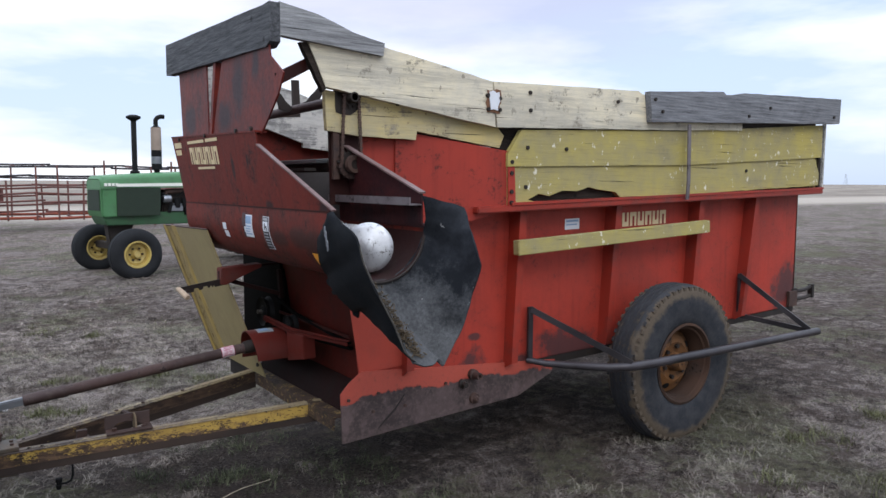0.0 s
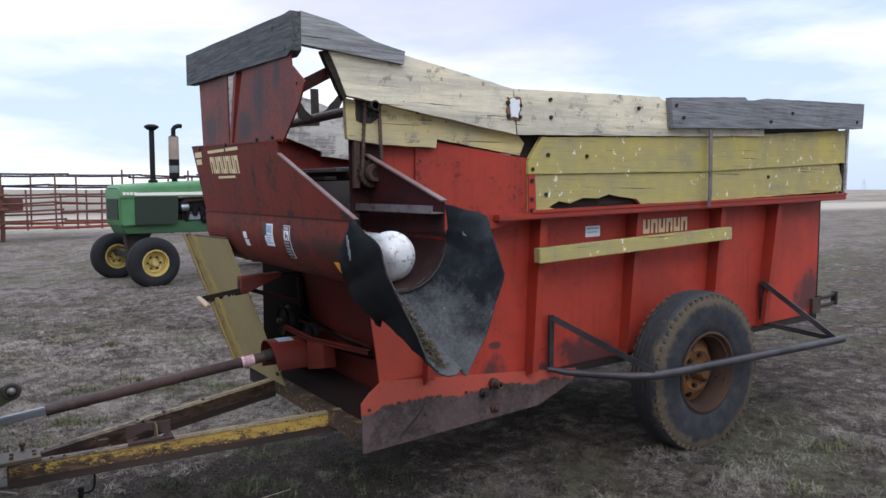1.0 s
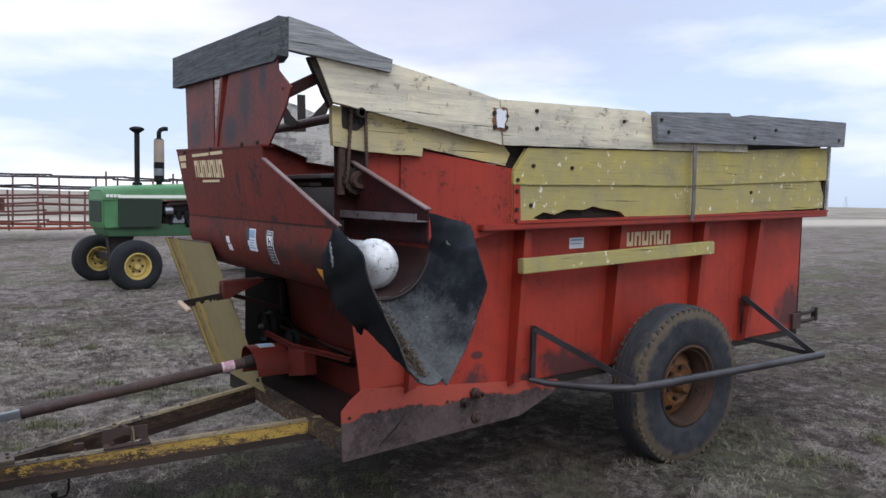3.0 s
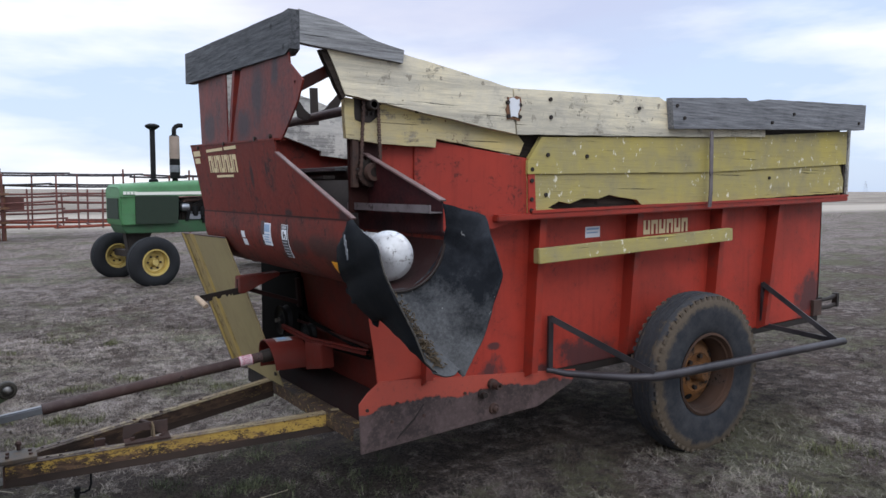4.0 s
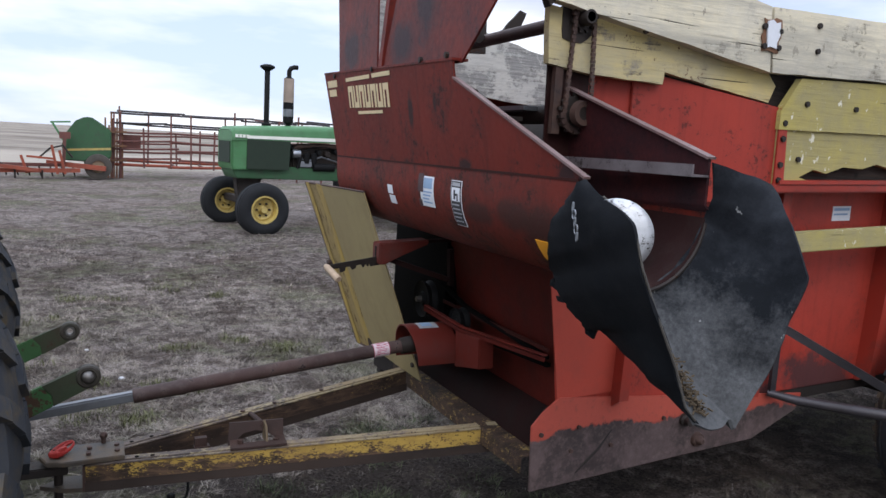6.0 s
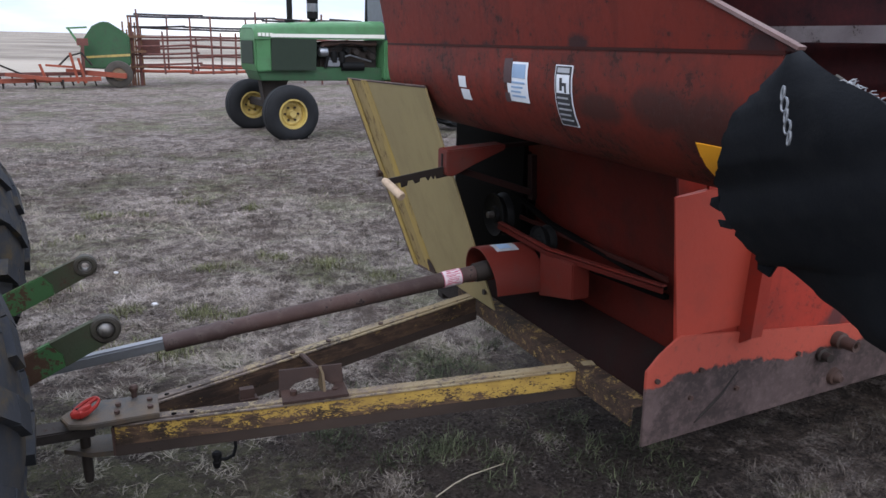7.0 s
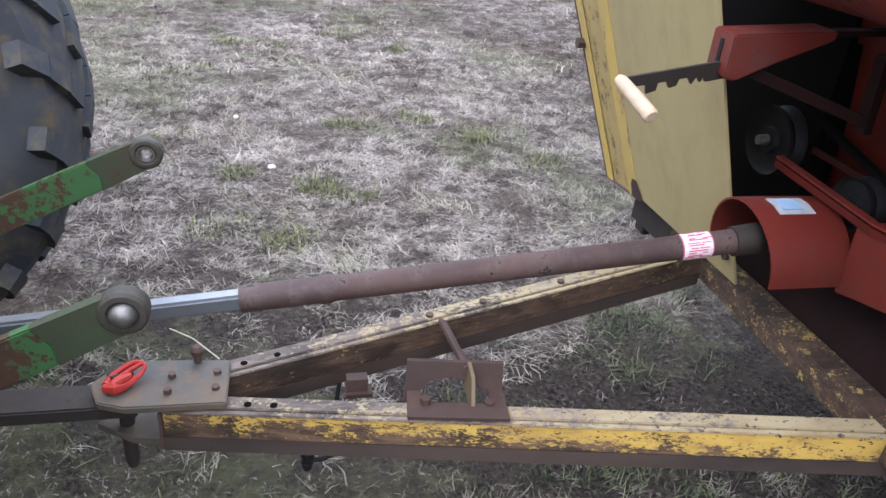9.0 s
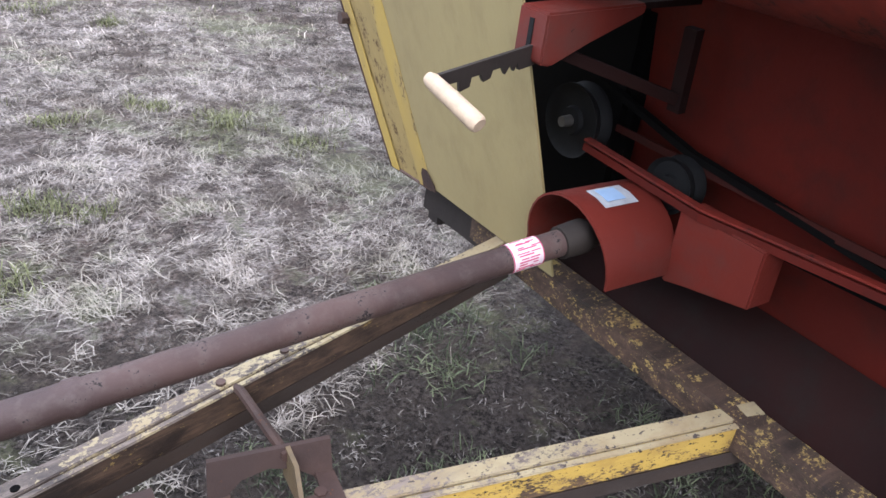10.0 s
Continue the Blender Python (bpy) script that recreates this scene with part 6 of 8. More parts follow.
wp("grip", tube(B(), [(-0.604, 0.664, 1.050), (-0.602, 0.654, 1.047), (-0.596, 0.600, 1.034), (-0.590, 0.542, 1.019), (-0.589, 0.537, 1.017)], [0.010, 0.0135, 0.0145, 0.0150, 0.012], 12), M_HANDLE, adj, "bleached wooden grip")
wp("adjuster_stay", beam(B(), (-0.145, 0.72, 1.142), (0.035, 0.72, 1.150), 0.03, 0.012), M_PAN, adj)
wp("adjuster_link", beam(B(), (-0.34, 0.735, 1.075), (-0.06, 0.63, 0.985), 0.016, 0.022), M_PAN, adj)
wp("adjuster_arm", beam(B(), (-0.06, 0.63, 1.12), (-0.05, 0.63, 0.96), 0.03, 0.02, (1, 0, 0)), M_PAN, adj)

# pulleys, belt and guards behind the shaft
def pulley(c, r, axis=(1, 0, 0), w=0.05):
    bm = B()
    lathe(bm, [(0, -w / 2), (r * 0.35, -w / 2), (r * 0.4, -w * 0.3), (r * 0.85, -w * 0.3), (r, -w / 2), (r, -w * 0.35), (r * 0.86, 0), (r, w * 0.35), (r, w / 2), (0, w / 2)], c, axis, 32)
    return wp("pulley", bm, M_BLACK, None, "black belt pulley")


pulley((-0.04, 0.895, 0.845), 0.085)
pulley((0.0, 0.62, 0.80), 0.06)
# no real part: a near-black block stands in for the shaded gap
wp("gear_case", box(B(), (0.03, 0.82, 0.55), (0.10, 1.48, 1.24)), M_VOID, None, "near-black block added for the dark gap behind the shield", bevel=0.02)
wp("case_boss", lathe(B(), [(0, -0.03), (0.012, -0.03), (0.014, 0), (0, 0)], (-0.06, 0.895, 0.845), (1, 0, 0), 16), M_BALL)
bm = B()
belt = [(0.02, 0.90, 0.93), (0.03, 0.62, 0.862), (0.06, 0.02, 0.80)]
for a, b in zip(belt, belt[1:]):
    beam(bm, a, b, 0.02, 0.014)
beam(bm, (0.05, 0.62, 0.74), (0.07, 0.02, 0.77), 0.02, 0.014)
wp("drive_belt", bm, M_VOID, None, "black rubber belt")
guard = None
for a, b in (((-0.08, 0.82, 0.815), (-0.055, 0.505, 0.790)), ((-0.055, 0.505, 0.790), (0.035, 0.0, 0.800))):
    guard = guard or wp("belt_guard", beam(B(), a, b, 0.006, 0.016), M_RED_WALL_SHADED, None, "red belt guard")
    wp("guard_flange", beam(B(), V(*a) + V(0.006, 0, 0.016), V(*b) + V(0.006, 0, 0.016), 0.020, 0.005), M_RED_WORN, guard)
wp("guard_strip", beam(B(), (-0.055, 0.505, 0.790), (0.035, 0.0, 0.800), 0.006, 0.016), M_RED_WALL_SHADED, guard)
wp("guard_rail", beam(B(), (0.02, 0.83, 0.845), (0.05, 0.0, 0.835), 0.006, 0.016), M_RED_DARK, guard)
g = []
for k in range(17):
    a = radians(-10 + 200 * k / 16)
    y, z = 0.667 + 0.125 * math.cos(a), 0.658 + 0.125 * math.sin(a)
    x_front = -0.225 - 0.02 * math.sin(a)
    g.append([(x_front + (-0.04 - x_front) * j / 4, y, z) for j in range(5)])
g.insert(0, [(p[0], p[1] + 0.002, 0.612) for p in g[0]])
cover = wp("shaft_cover", sheet(B(), g, 0.005), M_RED_OLD, None, "red curved shaft cover")
wp("cover_label", sheet(B(), [[(x, 0.667 + 0.129 * math.cos(radians(a)), 0.658 + 0.129 * math.sin(radians(a))) for x in (-0.19, -0.10)] for a in (84, 98, 112)], 0.001), M_LABEL_DULL, cover, "worn white sticker")
wp("cover_label_print", sheet(B(), [[(x, 0.667 + 0.1305 * math.cos(radians(a)), 0.658 + 0.1305 * math.sin(radians(a))) for x in (-0.175, -0.125)] for a in (88, 98, 106)], 0.001), M_LABEL_BLUE, cover)
wp("cover_box", prism(B(), [(-0.050, 0.55, 0.618), (-0.055, 0.55, 0.79), (-0.045, 0.355, 0.79), (-0.038, 0.355, 0.662), (-0.045, 0.50, 0.630)], (0.07, 0, 0)), M_RED_OLD, cover, bevel=0.004)

# cream lettering as plain blocks and stickers on the hood
def hood_x(y, z):
    """Front surface of the leaning hood sheet."""
    return -0.400 - 0.06 * (z - 1.49) / 0.372


def hood_mark(y0, y1, z0, z1, material, name, lift=0.003, parent=None, label=""):
    return wp(name, prism(B(), [(hood_x(0, z1) - lift, y0, z1), (hood_x(0, z1) - lift, y1, z1), (hood_x(0, z0) - lift, y1, z0), (hood_x(0, z0) - lift, y0, z0)], (lift - 0.001, 0, 0)), material, parent or hood, label)


def word_blocks(y_start, y_end, z0, z1, count, slope=0.0):
    """A row of upright blocks in place of a trade name."""
    w = (y_end - y_start) / count
    for k in range(count):
        a, b = y_start + w * (k + 0.10), y_start + w * (k + 0.90)
        dz = slope * k
        hood_mark(a, b, z0 + dz, z1 + dz, M_CREAM, "decal_block")
        hood_mark(a + (b - a) * 0.36, a + (b - a) * 0.64, z0 + dz + (z1 - z0) * (0.25 if k % 2 else 0.0), z0 + dz + (z1 - z0) * (1.0 if k % 2 else 0.72), M_RED_WORN, "decal_gap", 0.004)


word_blocks(0.94, 0.46, 1.70, 1.79, 7, -0.001)
hood_mark(0.95, 0.66, 1.810, 1.825, M_CREAM, "decal_bar")
hood_mark(0.63, 0.44, 1.810, 1.826, M_CREAM, "decal_bar")
hood_mark(0.83, 0.55, 1.672, 1.684, M_CREAM, "decal_bar")
hood_mark(1.21, 1.08, 1.795, 1.825, M_CREAM, "decal_bar")
hood_mark(1.20, 1.10, 1.755, 1.785, M_CREAM, "decal_bar")


def trough_label(y0, y1, a0, a1, material, name, lift=0.005, parent=None, label=""):
    """A sticker on the rolled trough; angles run down its front."""
    steps = 5
    return wp(name, sheet(B(), [[(HX + (HR + lift) * math.cos(radians(180 + a0 + (a1 - a0) * i / steps)), y, HZ + (HR + lift) * math.sin(radians(180 + a0 + (a1 - a0) * i / steps))) for y in (y0, y1)] for i in range(steps + 1)], 0.001), material, parent or trough, label)


trough_label(0.535, 0.485, 6, 15, M_LABEL, "sticker", label="torn white sticker")
trough_label(0.528, 0.470, 16.5, 25.5, M_LABEL, "sticker", label="torn white sticker")
# white warning sticker, torn at one upper corner where the paint is black
lb = trough_label(0.215, 0.105, -8, 20, M_LABEL, "sticker", label="torn white and blue warning sticker")
trough_label(0.185, 0.115, -6.5, 3, M_LABEL_BLUE, "sticker_print", 0.0062, lb)
trough_label(0.232, 0.188, -10, 7, M_PRIMER, "sticker_tear", 0.0066, lb)
trough_label(0.232, 0.205, 14, 21, M_PRIMER, "sticker_tear", 0.0066, lb)
for k in range(4):
    trough_label(0.195 - 0.004 * (k % 2), 0.118 + 0.012 * (k % 3), 5.5 + 3.2 * k, 6.9 + 3.2 * k, M_LABEL_BLUE, "sticker_print", 0.0062, lb)
# tall warning sticker: black rim, white picture field, black text field
lc = trough_label(-0.030, -0.106, -8, 32, M_LABEL, "sticker", label="tall black and white warning sticker")
trough_label(-0.034, -0.102, -7.3, 31.2, M_LABEL_BLACK, "sticker_print", 0.0060, lc)
trough_label(-0.040, -0.096, -2.0, 9.5, M_LABEL, "sticker_print", 0.0066, lc)
trough_label(-0.042, -0.094, -6.2, -3.2, M_LABEL_DULL, "sticker_print", 0.0066, lc)
for y0, y1, a0, a1 in ((-0.055, -0.066, 0, 8), (-0.066, -0.084, 3, 5), (-0.076, -0.084, 5, 9)):
    trough_label(y0, y1, a0, a1, M_LABEL_BLACK, "sticker_print", 0.0072, lc)
for k in range(5):
    trough_label(-0.041, -0.088 - 0.004 * (k % 3), 12 + 3.7 * k, 13.1 + 3.7 * k, M_LABEL_DULL, "sticker_print", 0.0066, lc)
# side lettering blocks and sticker
def side_mark(x0, x1, z0, z1, material, name, y=Y_L - 0.002, tilt=0.027):
    return wp(name, prism(B(), [(x0, y, z0 + tilt * (x0 - 1.8)), (x1, y, z0 + tilt * (x1 - 1.8)), (x1, y, z1 + tilt * (x1 - 1.8)), (x0, y, z1 + tilt * (x0 - 1.8))], (0, 0.0015, 0)), material, side)


for k in range(7):
    x0 = 1.93 + 0.073 * k
    side_mark(x0, x0 + 0.060, 1.325, 1.415, M_CREAM, "decal_block")
    side_mark(x0 + 0.022, x0 + 0.040, 1.325 + (0.03 if k % 2 else 0), 1.39 + (0.025 if k % 2 else 0), M_RED, "decal_gap", Y_L - 0.003)
side_mark(1.50, 1.62, 1.335, 1.40, M_LABEL, "sticker")
side_mark(1.51, 1.61, 1.38, 1.392, M_LABEL_BLUE, "sticker_print", Y_L - 0.003)
side_mark(1.51, 1.60, 1.36, 1.368, M_LABEL_BLUE, "sticker_print", Y_L - 0.003)
# chain links stapled to the rubber
bm = B()
for k in range(5):
    c = V(-0.444, -0.762 - 0.006 * k, 1.432 - 0.017 * k)
    tube(bm, [c + V(0, 0.006 * math.cos(a) * (0.45 + 0.55 * (k % 2)), 0.0115 * math.sin(a)) for a in [radians(40 * q) for q in range(10)]], 0.0022, 6)
wp("chain_links", bm, M_STEEL, None, "short pale chain on the rubber")

# ---- tractor that pulls the wagon ----
puller = thing("tractor", "green tractor with worn grey rear tyres, hitched to the wagon", "tractor", (-2.46, 0.71, 0))
PULL_AT = V(-2.46, 0.71, 0)


def pp(name, bm, material, parent=None, label="", bevel=0.0):
    bmesh.ops.translate(bm, verts=bm.verts, vec=-PULL_AT)
    return part(name, bm, material, parent or puller, label, bevel)


def lug_wheel(adder, c, R, w, rim_r, m_tyre, m_rim, lugs, name="rear_wheel"):
    """A farm drive wheel: bulged tyre, slanted lugs in two rows, dished rim."""
    c = V(*c)
    h = w / 2
    wh = adder(name, lathe(B(), [(rim_r, -h * 0.7), (rim_r + 0.02, -h * 0.8), (rim_r - 0.02, -h * 0.8), (rim_r - 0.03, -h * 0.5), (rim_r - 0.06, 0), (rim_r - 0.03, h * 0.5), (rim_r + 0.02, h * 0.8), (rim_r, h * 0.7)], c, (0, 1, 0), 40), m_rim)
    adder("tyre", lathe(B(), [(rim_r, -h * 0.7), (rim_r + (R - rim_r) * 0.35, -h), (R - 0.12, -h * 0.98), (R - 0.055, -h * 0.85), (R - 0.038, -h * 0.4), (R - 0.034, 0), (R - 0.038, h * 0.4), (R - 0.055, h * 0.85), (R - 0.12, h * 0.98), (rim_r + (R - rim_r) * 0.35, h), (rim_r, h * 0.7)], c, (0, 1, 0), 56), m_tyre, wh)
    adder("wheel_disc", lathe(B(), [(0, -0.03), (0.12, -0.03), (0.2, 0.03), (rim_r - 0.03, 0.02), (rim_r - 0.03, 0.035), (0.2, 0.045), (0, 0.0)], c, (0, 1, 0), 36), m_rim, wh)
    for k in range(lugs):
        for s in (-1, 1):
            a = 2 * math.pi * (k + 0.5 * (s > 0)) / lugs
            bm = B()
            da = 0.42 * w / R
            pts = []
            for q in range(4):
                f = q / 3
                aa = a + da * f
                rr = R - 0.020 - 0.045 * f * f
                pts.append((V(math.cos(aa), 0, math.sin(aa)), s * (0.02 + f * (h - 0.01)), rr))
            for (d0, y0, r0), (d1, y1, r1) in zip(pts, pts[1:]):
                beam(bm, c + d0 * (r0 - 0.02) + V(0, y0, 0), c + d1 * (r1 - 0.02) + V(0, y1, 0), 0.06, 0.045, (d0 + d1) / 2)
            adder("tread_lug", bm, m_tyre, wh)
    return wh


lug_wheel(pp, (-2.52, 1.455, 0.745), 0.80, 0.46, 0.48, M_TYRE_GREY, M_RIM_YEL, 22)
lug_wheel(pp, (-2.40, -0.06, 0.745), 0.80, 0.46, 0.48, M_TYRE_GREY, M_RIM_YEL, 22)
pp("rear_axle", tube(B(), [(-2.46, -0.06, 0.745), (-2.46, 1.455, 0.745)], 0.09, 16), M_GREEN)
pp("rear_housing", box(B(), (-2.9, 0.46, 0.42), (-2.22, 0.96, 1.05)), M_GREEN, bevel=0.03)
pp("drawbar", box(B(), (-2.7, 0.665, 0.296), (-1.545, 0.748, 0.330)), M_DARK, None, "dark steel drawbar", bevel=0.004)
pp("drawbar_hanger", box(B(), (-2.5, 0.62, 0.28), (-2.4, 0.79, 0.50)), M_GREEN)


def lift_arm(y, z_end, x_end, z_root, ball):
    """A lower link: flat green bar whose end is a ring round an open eye."""
    d = V(x_end + 2.30, 0, z_end - z_root).normalized()
    u = V(-d.z, 0, d.x)
    e = V(x_end, y, z_end)
    m = e - d * 0.13
    arm = pp("lift_arm", prism(B(), [V(-2.30, y, z_root) + u * 0.045, m + u * 0.038, m + d * 0.012 - u * 0.004, m - u * 0.038, V(-2.30, y, z_root) - u * 0.045], (0, 0.022, 0)), M_GREEN_WORN, None, "chipped green lower link arm", bevel=0.003)
    pp("arm_end", prism(B(), [m + u * 0.038, e - d * 0.014 + u * 0.0355, e - d * 0.030, e - d * 0.014 - u * 0.0355, m - u * 0.038, m + d * 0.012 - u * 0.004], (0, 0.022, 0)), M_GREEN_END, arm, "brown-stained green end of the arm")
    pp("eye_ring", lathe(B(), [(0.021, -0.003), (0.025, -0.007), (0.033, -0.006), (0.0375, -0.001), (0.0375, 0.023), (0.033, 0.027), (0.025, 0.028), (0.021, 0.024)], e, (0, 1, 0), 28, True), M_EYE, arm)
    bmx = B()
    if ball:
        lathe(bmx, [(0, -0.022), (0.010, -0.021), (0.018, -0.014), (0.0215, -0.002), (0.0215, 0.018), (0.016, 0.03), (0, 0.034)], e, (0, 1, 0), 18)
        pp("ball", bmx, M_BALL, arm, "dull steel ball in the eye")
    else:
        lathe(bmx, [(0.0125, 0.0), (0.016, -0.006), (0.021, -0.006), (0.021, 0.026), (0.016, 0.026), (0.0125, 0.02)], e, (0, 1, 0), 18, True)
        pp("ball", bmx, M_BALL, arm, "worn steel bushing with an open hole")
    return arm



lift_arm(1.08, 0.728, -1.54, 0.365, False)
lift_arm(0.372, 0.752, -1.478, 0.365, True)

# ---- parked tractor beyond the wagon ----
parked = thing("tractor", "green tractor with yellow wheels parked on the grass", "tractor")
parked.matrix_world = pose(0.975, 10.58, -0.03, 0, 0, 9.2)


def tp(name, bm, material, parent=None, label="", bevel=0.0):
    return part(name, bm, material, parent or parked, label, bevel)


def front_wheel(y):
    c = V(0, y, 0.425)
    w = tp("front_wheel", lathe(B(), [(0.20, -0.10), (0.225, -0.12), (0.20, -0.12), (0.19, -0.06), (0.18, 0), (0.19, 0.06), (0.20, 0.12), (0.225, 0.12), (0.20, 0.10)], c, (0, 1, 0), 32), M_RIM_YEL)
    tp("tyre", lathe(B(), [(0.205, -0.11), (0.28, -0.145), (0.36, -0.14), (0.405, -0.105), (0.42, -0.09), (0.412, -0.075), (0.412, -0.045), (0.425, -0.035), (0.425, 0.035), (0.412, 0.045), (0.412, 0.075), (0.42, 0.09), (0.405, 0.105), (0.36, 0.14), (0.28, 0.145), (0.205, 0.11)], c, (0, 1, 0), 48), M_TYRE_BLACK, w, "black ribbed front tyre")
    tp("wheel_disc", lathe(B(), [(0, -0.03), (0.06, -0.03), (0.08, 0.0), (0.15, -0.045), (0.185, -0.03), (0.185, -0.015), (0.08, 0.02), (0, 0.02)], c, (0, 1, 0), 32), M_RIM_YEL, w)
    tp("hub", lathe(B(), [(0, -0.10), (0.05, -0.10), (0.06, -0.03), (0, -0.03)], c, (0, 1, 0), 16), M_RIM_YEL, w)
    for k in range(6):
        a = 2 * math.pi * k / 6
        tp("wheel_bolt", disc(B(), c + V(0.105 * math.cos(a), -0.035, 0.105 * math.sin(a)), (0, 1, 0), 0.018, 0.03, 6), M_DARK, w)


front_wheel(-0.88)
front_wheel(0.88)
tp("front_axle", beam(B(), (0, -0.8, 0.50), (0, 0.8, 0.50), 0.12, 0.12), M_DARK, bevel=0.01)
tp("axle_pivot", prism(B(), [(-0.10, -0.10, 0.47), (0.10, -0.10, 0.47), (0.34, -0.10, 0.95), (-0.16, -0.10, 0.95)], (0, 0.20, 0)), M_DARK, bevel=0.02)
BODY_BACK = 0.38


def tb(name, bm, material, parent=None, label="", bevel=0.0):
    """A part of the tractor behind its front axle."""
    bmesh.ops.translate(bm, verts=bm.verts, vec=(BODY_BACK, 0, 0.08))
    return tp(name, bm, material, parent, label, bevel)


tb("frame_rail", prism(B(), [(-0.66, -0.30, 0.92), (-0.60, -0.30, 0.80), (2.4, -0.30, 0.78), (2.4, -0.30, 0.99), (-0.66, -0.30, 1.02)], (0, 0.60, 0)), M_GREEN_DARK, bevel=0.015)
# hood: cross-sections along its length
def section(x, half, z0, z1, crown):
    pts = []
    for k in range(13):
        a = math.pi * k / 12
        pts.append((x, -half * math.copysign(abs(math.cos(a)) ** 0.35, math.cos(a)), z0 + (z1 - z0) * (abs(math.sin(a)) ** crown)))
    return pts


tb("hood", sheet(B(), [section(-0.70, 0.33, 1.42, 1.58, 0.4), section(-0.66, 0.36, 1.42, 1.63, 0.35), section(-0.3, 0.37, 1.43, 1.66, 0.3), section(0.6, 0.38, 1.44, 1.71, 0.3), section(1.5, 0.39, 1.45, 1.74, 0.3)], 0.02), M_GREEN, None, "green engine hood")
tb("hood_front", prism(B(), section(-0.705, 0.325, 1.42, 1.575, 0.4), (0.02, 0, 0)), M_GREEN)
tb("nose", prism(B(), [(-0.70, -0.34, 0.98), (-0.66, -0.34, 0.93), (-0.40, -0.365, 0.95), (-0.40, -0.365, 1.44), (-0.70, -0.34, 1.46)], (0, 0.70, 0)), M_GREEN, bevel=0.02)
tb("nose_grille", box(B(), (-0.712, -0.26, 1.05), (-0.69, 0.28, 1.40)), M_GRILLE)
tb("side_screen", prism(B(), [(-0.46, -0.385, 0.96), (0.27, -0.39, 0.96), (0.29, -0.39, 1.44), (-0.46, -0.385, 1.44)], (0, 0.03, 0)), M_GRILLE, None, "dark perforated side screen")
tb("side_screen", prism(B(), [(-0.40, 0.385, 1.00), (0.34, 0.39, 1.00), (0.36, 0.39, 1.43), (-0.40, 0.385, 1.43)], (0, -0.03, 0)), M_GRILLE)
tb("hood_stripe", prism(B(), [(-0.46, -0.395, 1.455), (1.5, -0.405, 1.475), (1.5, -0.405, 1.535), (-0.46, -0.395, 1.505)], (0, 0.012, 0)), M_WHITE, None, "cream stripe along the hood")
for k in range(4):
    tb("number_bar", box(B(), (-0.66 + 0.06 * k, -0.392, 1.465), (-0.615 + 0.06 * k, -0.37, 1.515)), M_WHITE)
# engine
tb("engine_block", box(B(), (0.38, -0.22, 0.95), (1.45, 0.22, 1.40)), M_DARK, bevel=0.03)
for ex, ez, er in ((0.86, 1.27, 0.05), (1.02, 1.25, 0.06), (1.18, 1.30, 0.045), (1.32, 1.18, 0.07)):
    tb("engine_fitting", lathe(B(), [(0, -0.10), (er * 0.7, -0.10), (er, -0.07), (er, 0.0), (0, 0.0)], (ex, -0.22, ez), (0, 1, 0), 14), M_BLACK if er < 0.055 else M_DARK)
tb("exhaust_manifold", tube(B(), [(0.40, -0.25, 1.30), (0.46, -0.27, 1.37), (0.8, -0.28, 1.39), (1.4, -0.27, 1.39)], 0.045, 10), M_RUST, None, "rusty exhaust manifold")
tb("radiator_hose", tube(B(), [(0.30, -0.24, 1.36), (0.42, -0.30, 1.30), (0.50, -0.33, 1.16), (0.46, -0.31, 1.00)], 0.030, 8), M_BLACK)
tb("alternator", lathe(B(), [(0, 0), (0.06, 0), (0.075, 0.02), (0.075, 0.13), (0.05, 0.15), (0, 0.15)], (0.36, -0.30, 1.24), (1, 0, 0), 14), M_STEEL)
tb("engine_fan_shroud", lathe(B(), [(0.0, 0.0), (0.20, 0.0), (0.22, 0.05), (0.0, 0.05)], (0.34, 0, 1.22), (1, 0, 0), 24), M_BLACK)
tb("fuel_filter", lathe(B(), [(0, 0), (0.05, 0), (0.055, 0.02), (0.055, 0.16), (0.03, 0.18), (0, 0.18)], (0.62, -0.30, 1.08), (0, 0, 1), 16), M_BLACK)
tb("fuel_filter", lathe(B(), [(0, 0), (0.05, 0), (0.055, 0.02), (0.055, 0.16), (0.03, 0.18), (0, 0.18)], (0.76, -0.30, 1.08), (0, 0, 1), 16), M_BLACK)
tb("starter", tube(B(), [(0.75, -0.30, 1.02), (1.15, -0.30, 1.02)], 0.07, 14), M_BLACK)
tb("injection_pump", box(B(), (0.5, -0.33, 1.02), (0.72, -0.24, 1.12)), M_STEEL, bevel=0.01)
tb("fuel_line", tube(B(), [(0.60, -0.30, 1.28), (0.72, -0.32, 1.36), (0.95, -0.31, 1.38), (1.2, -0.30, 1.33), (1.4, -0.30, 1.20)], 0.012, 6), M_BLACK)
tb("fuel_line", tube(B(), [(0.45, -0.28, 1.20), (0.62, -0.30, 1.12), (0.9, -0.32, 1.20), (1.3, -0.30, 1.10)], 0.014, 6), M_STEEL)
# intake stack with its cap, and muffler
stack = tb("intake_stack", lathe(B(), [(0, 1.60), (0.045, 1.60), (0.045, 2.60), (0.038, 2.61), (0, 2.61)], (-0.02, -0.06, 0), (0, 0, 1), 16), M_BLACK, None, "black intake stack with a mushroom cap")
tb("stack_cap", lathe(B(), [(0, 2.60), (0.06, 2.60), (0.11, 2.635), (0.125, 2.65), (0.12, 2.675), (0.06, 2.70), (0, 2.70)], (-0.02, -0.06, 0), (0, 0, 1), 20), M_BLACK, stack)
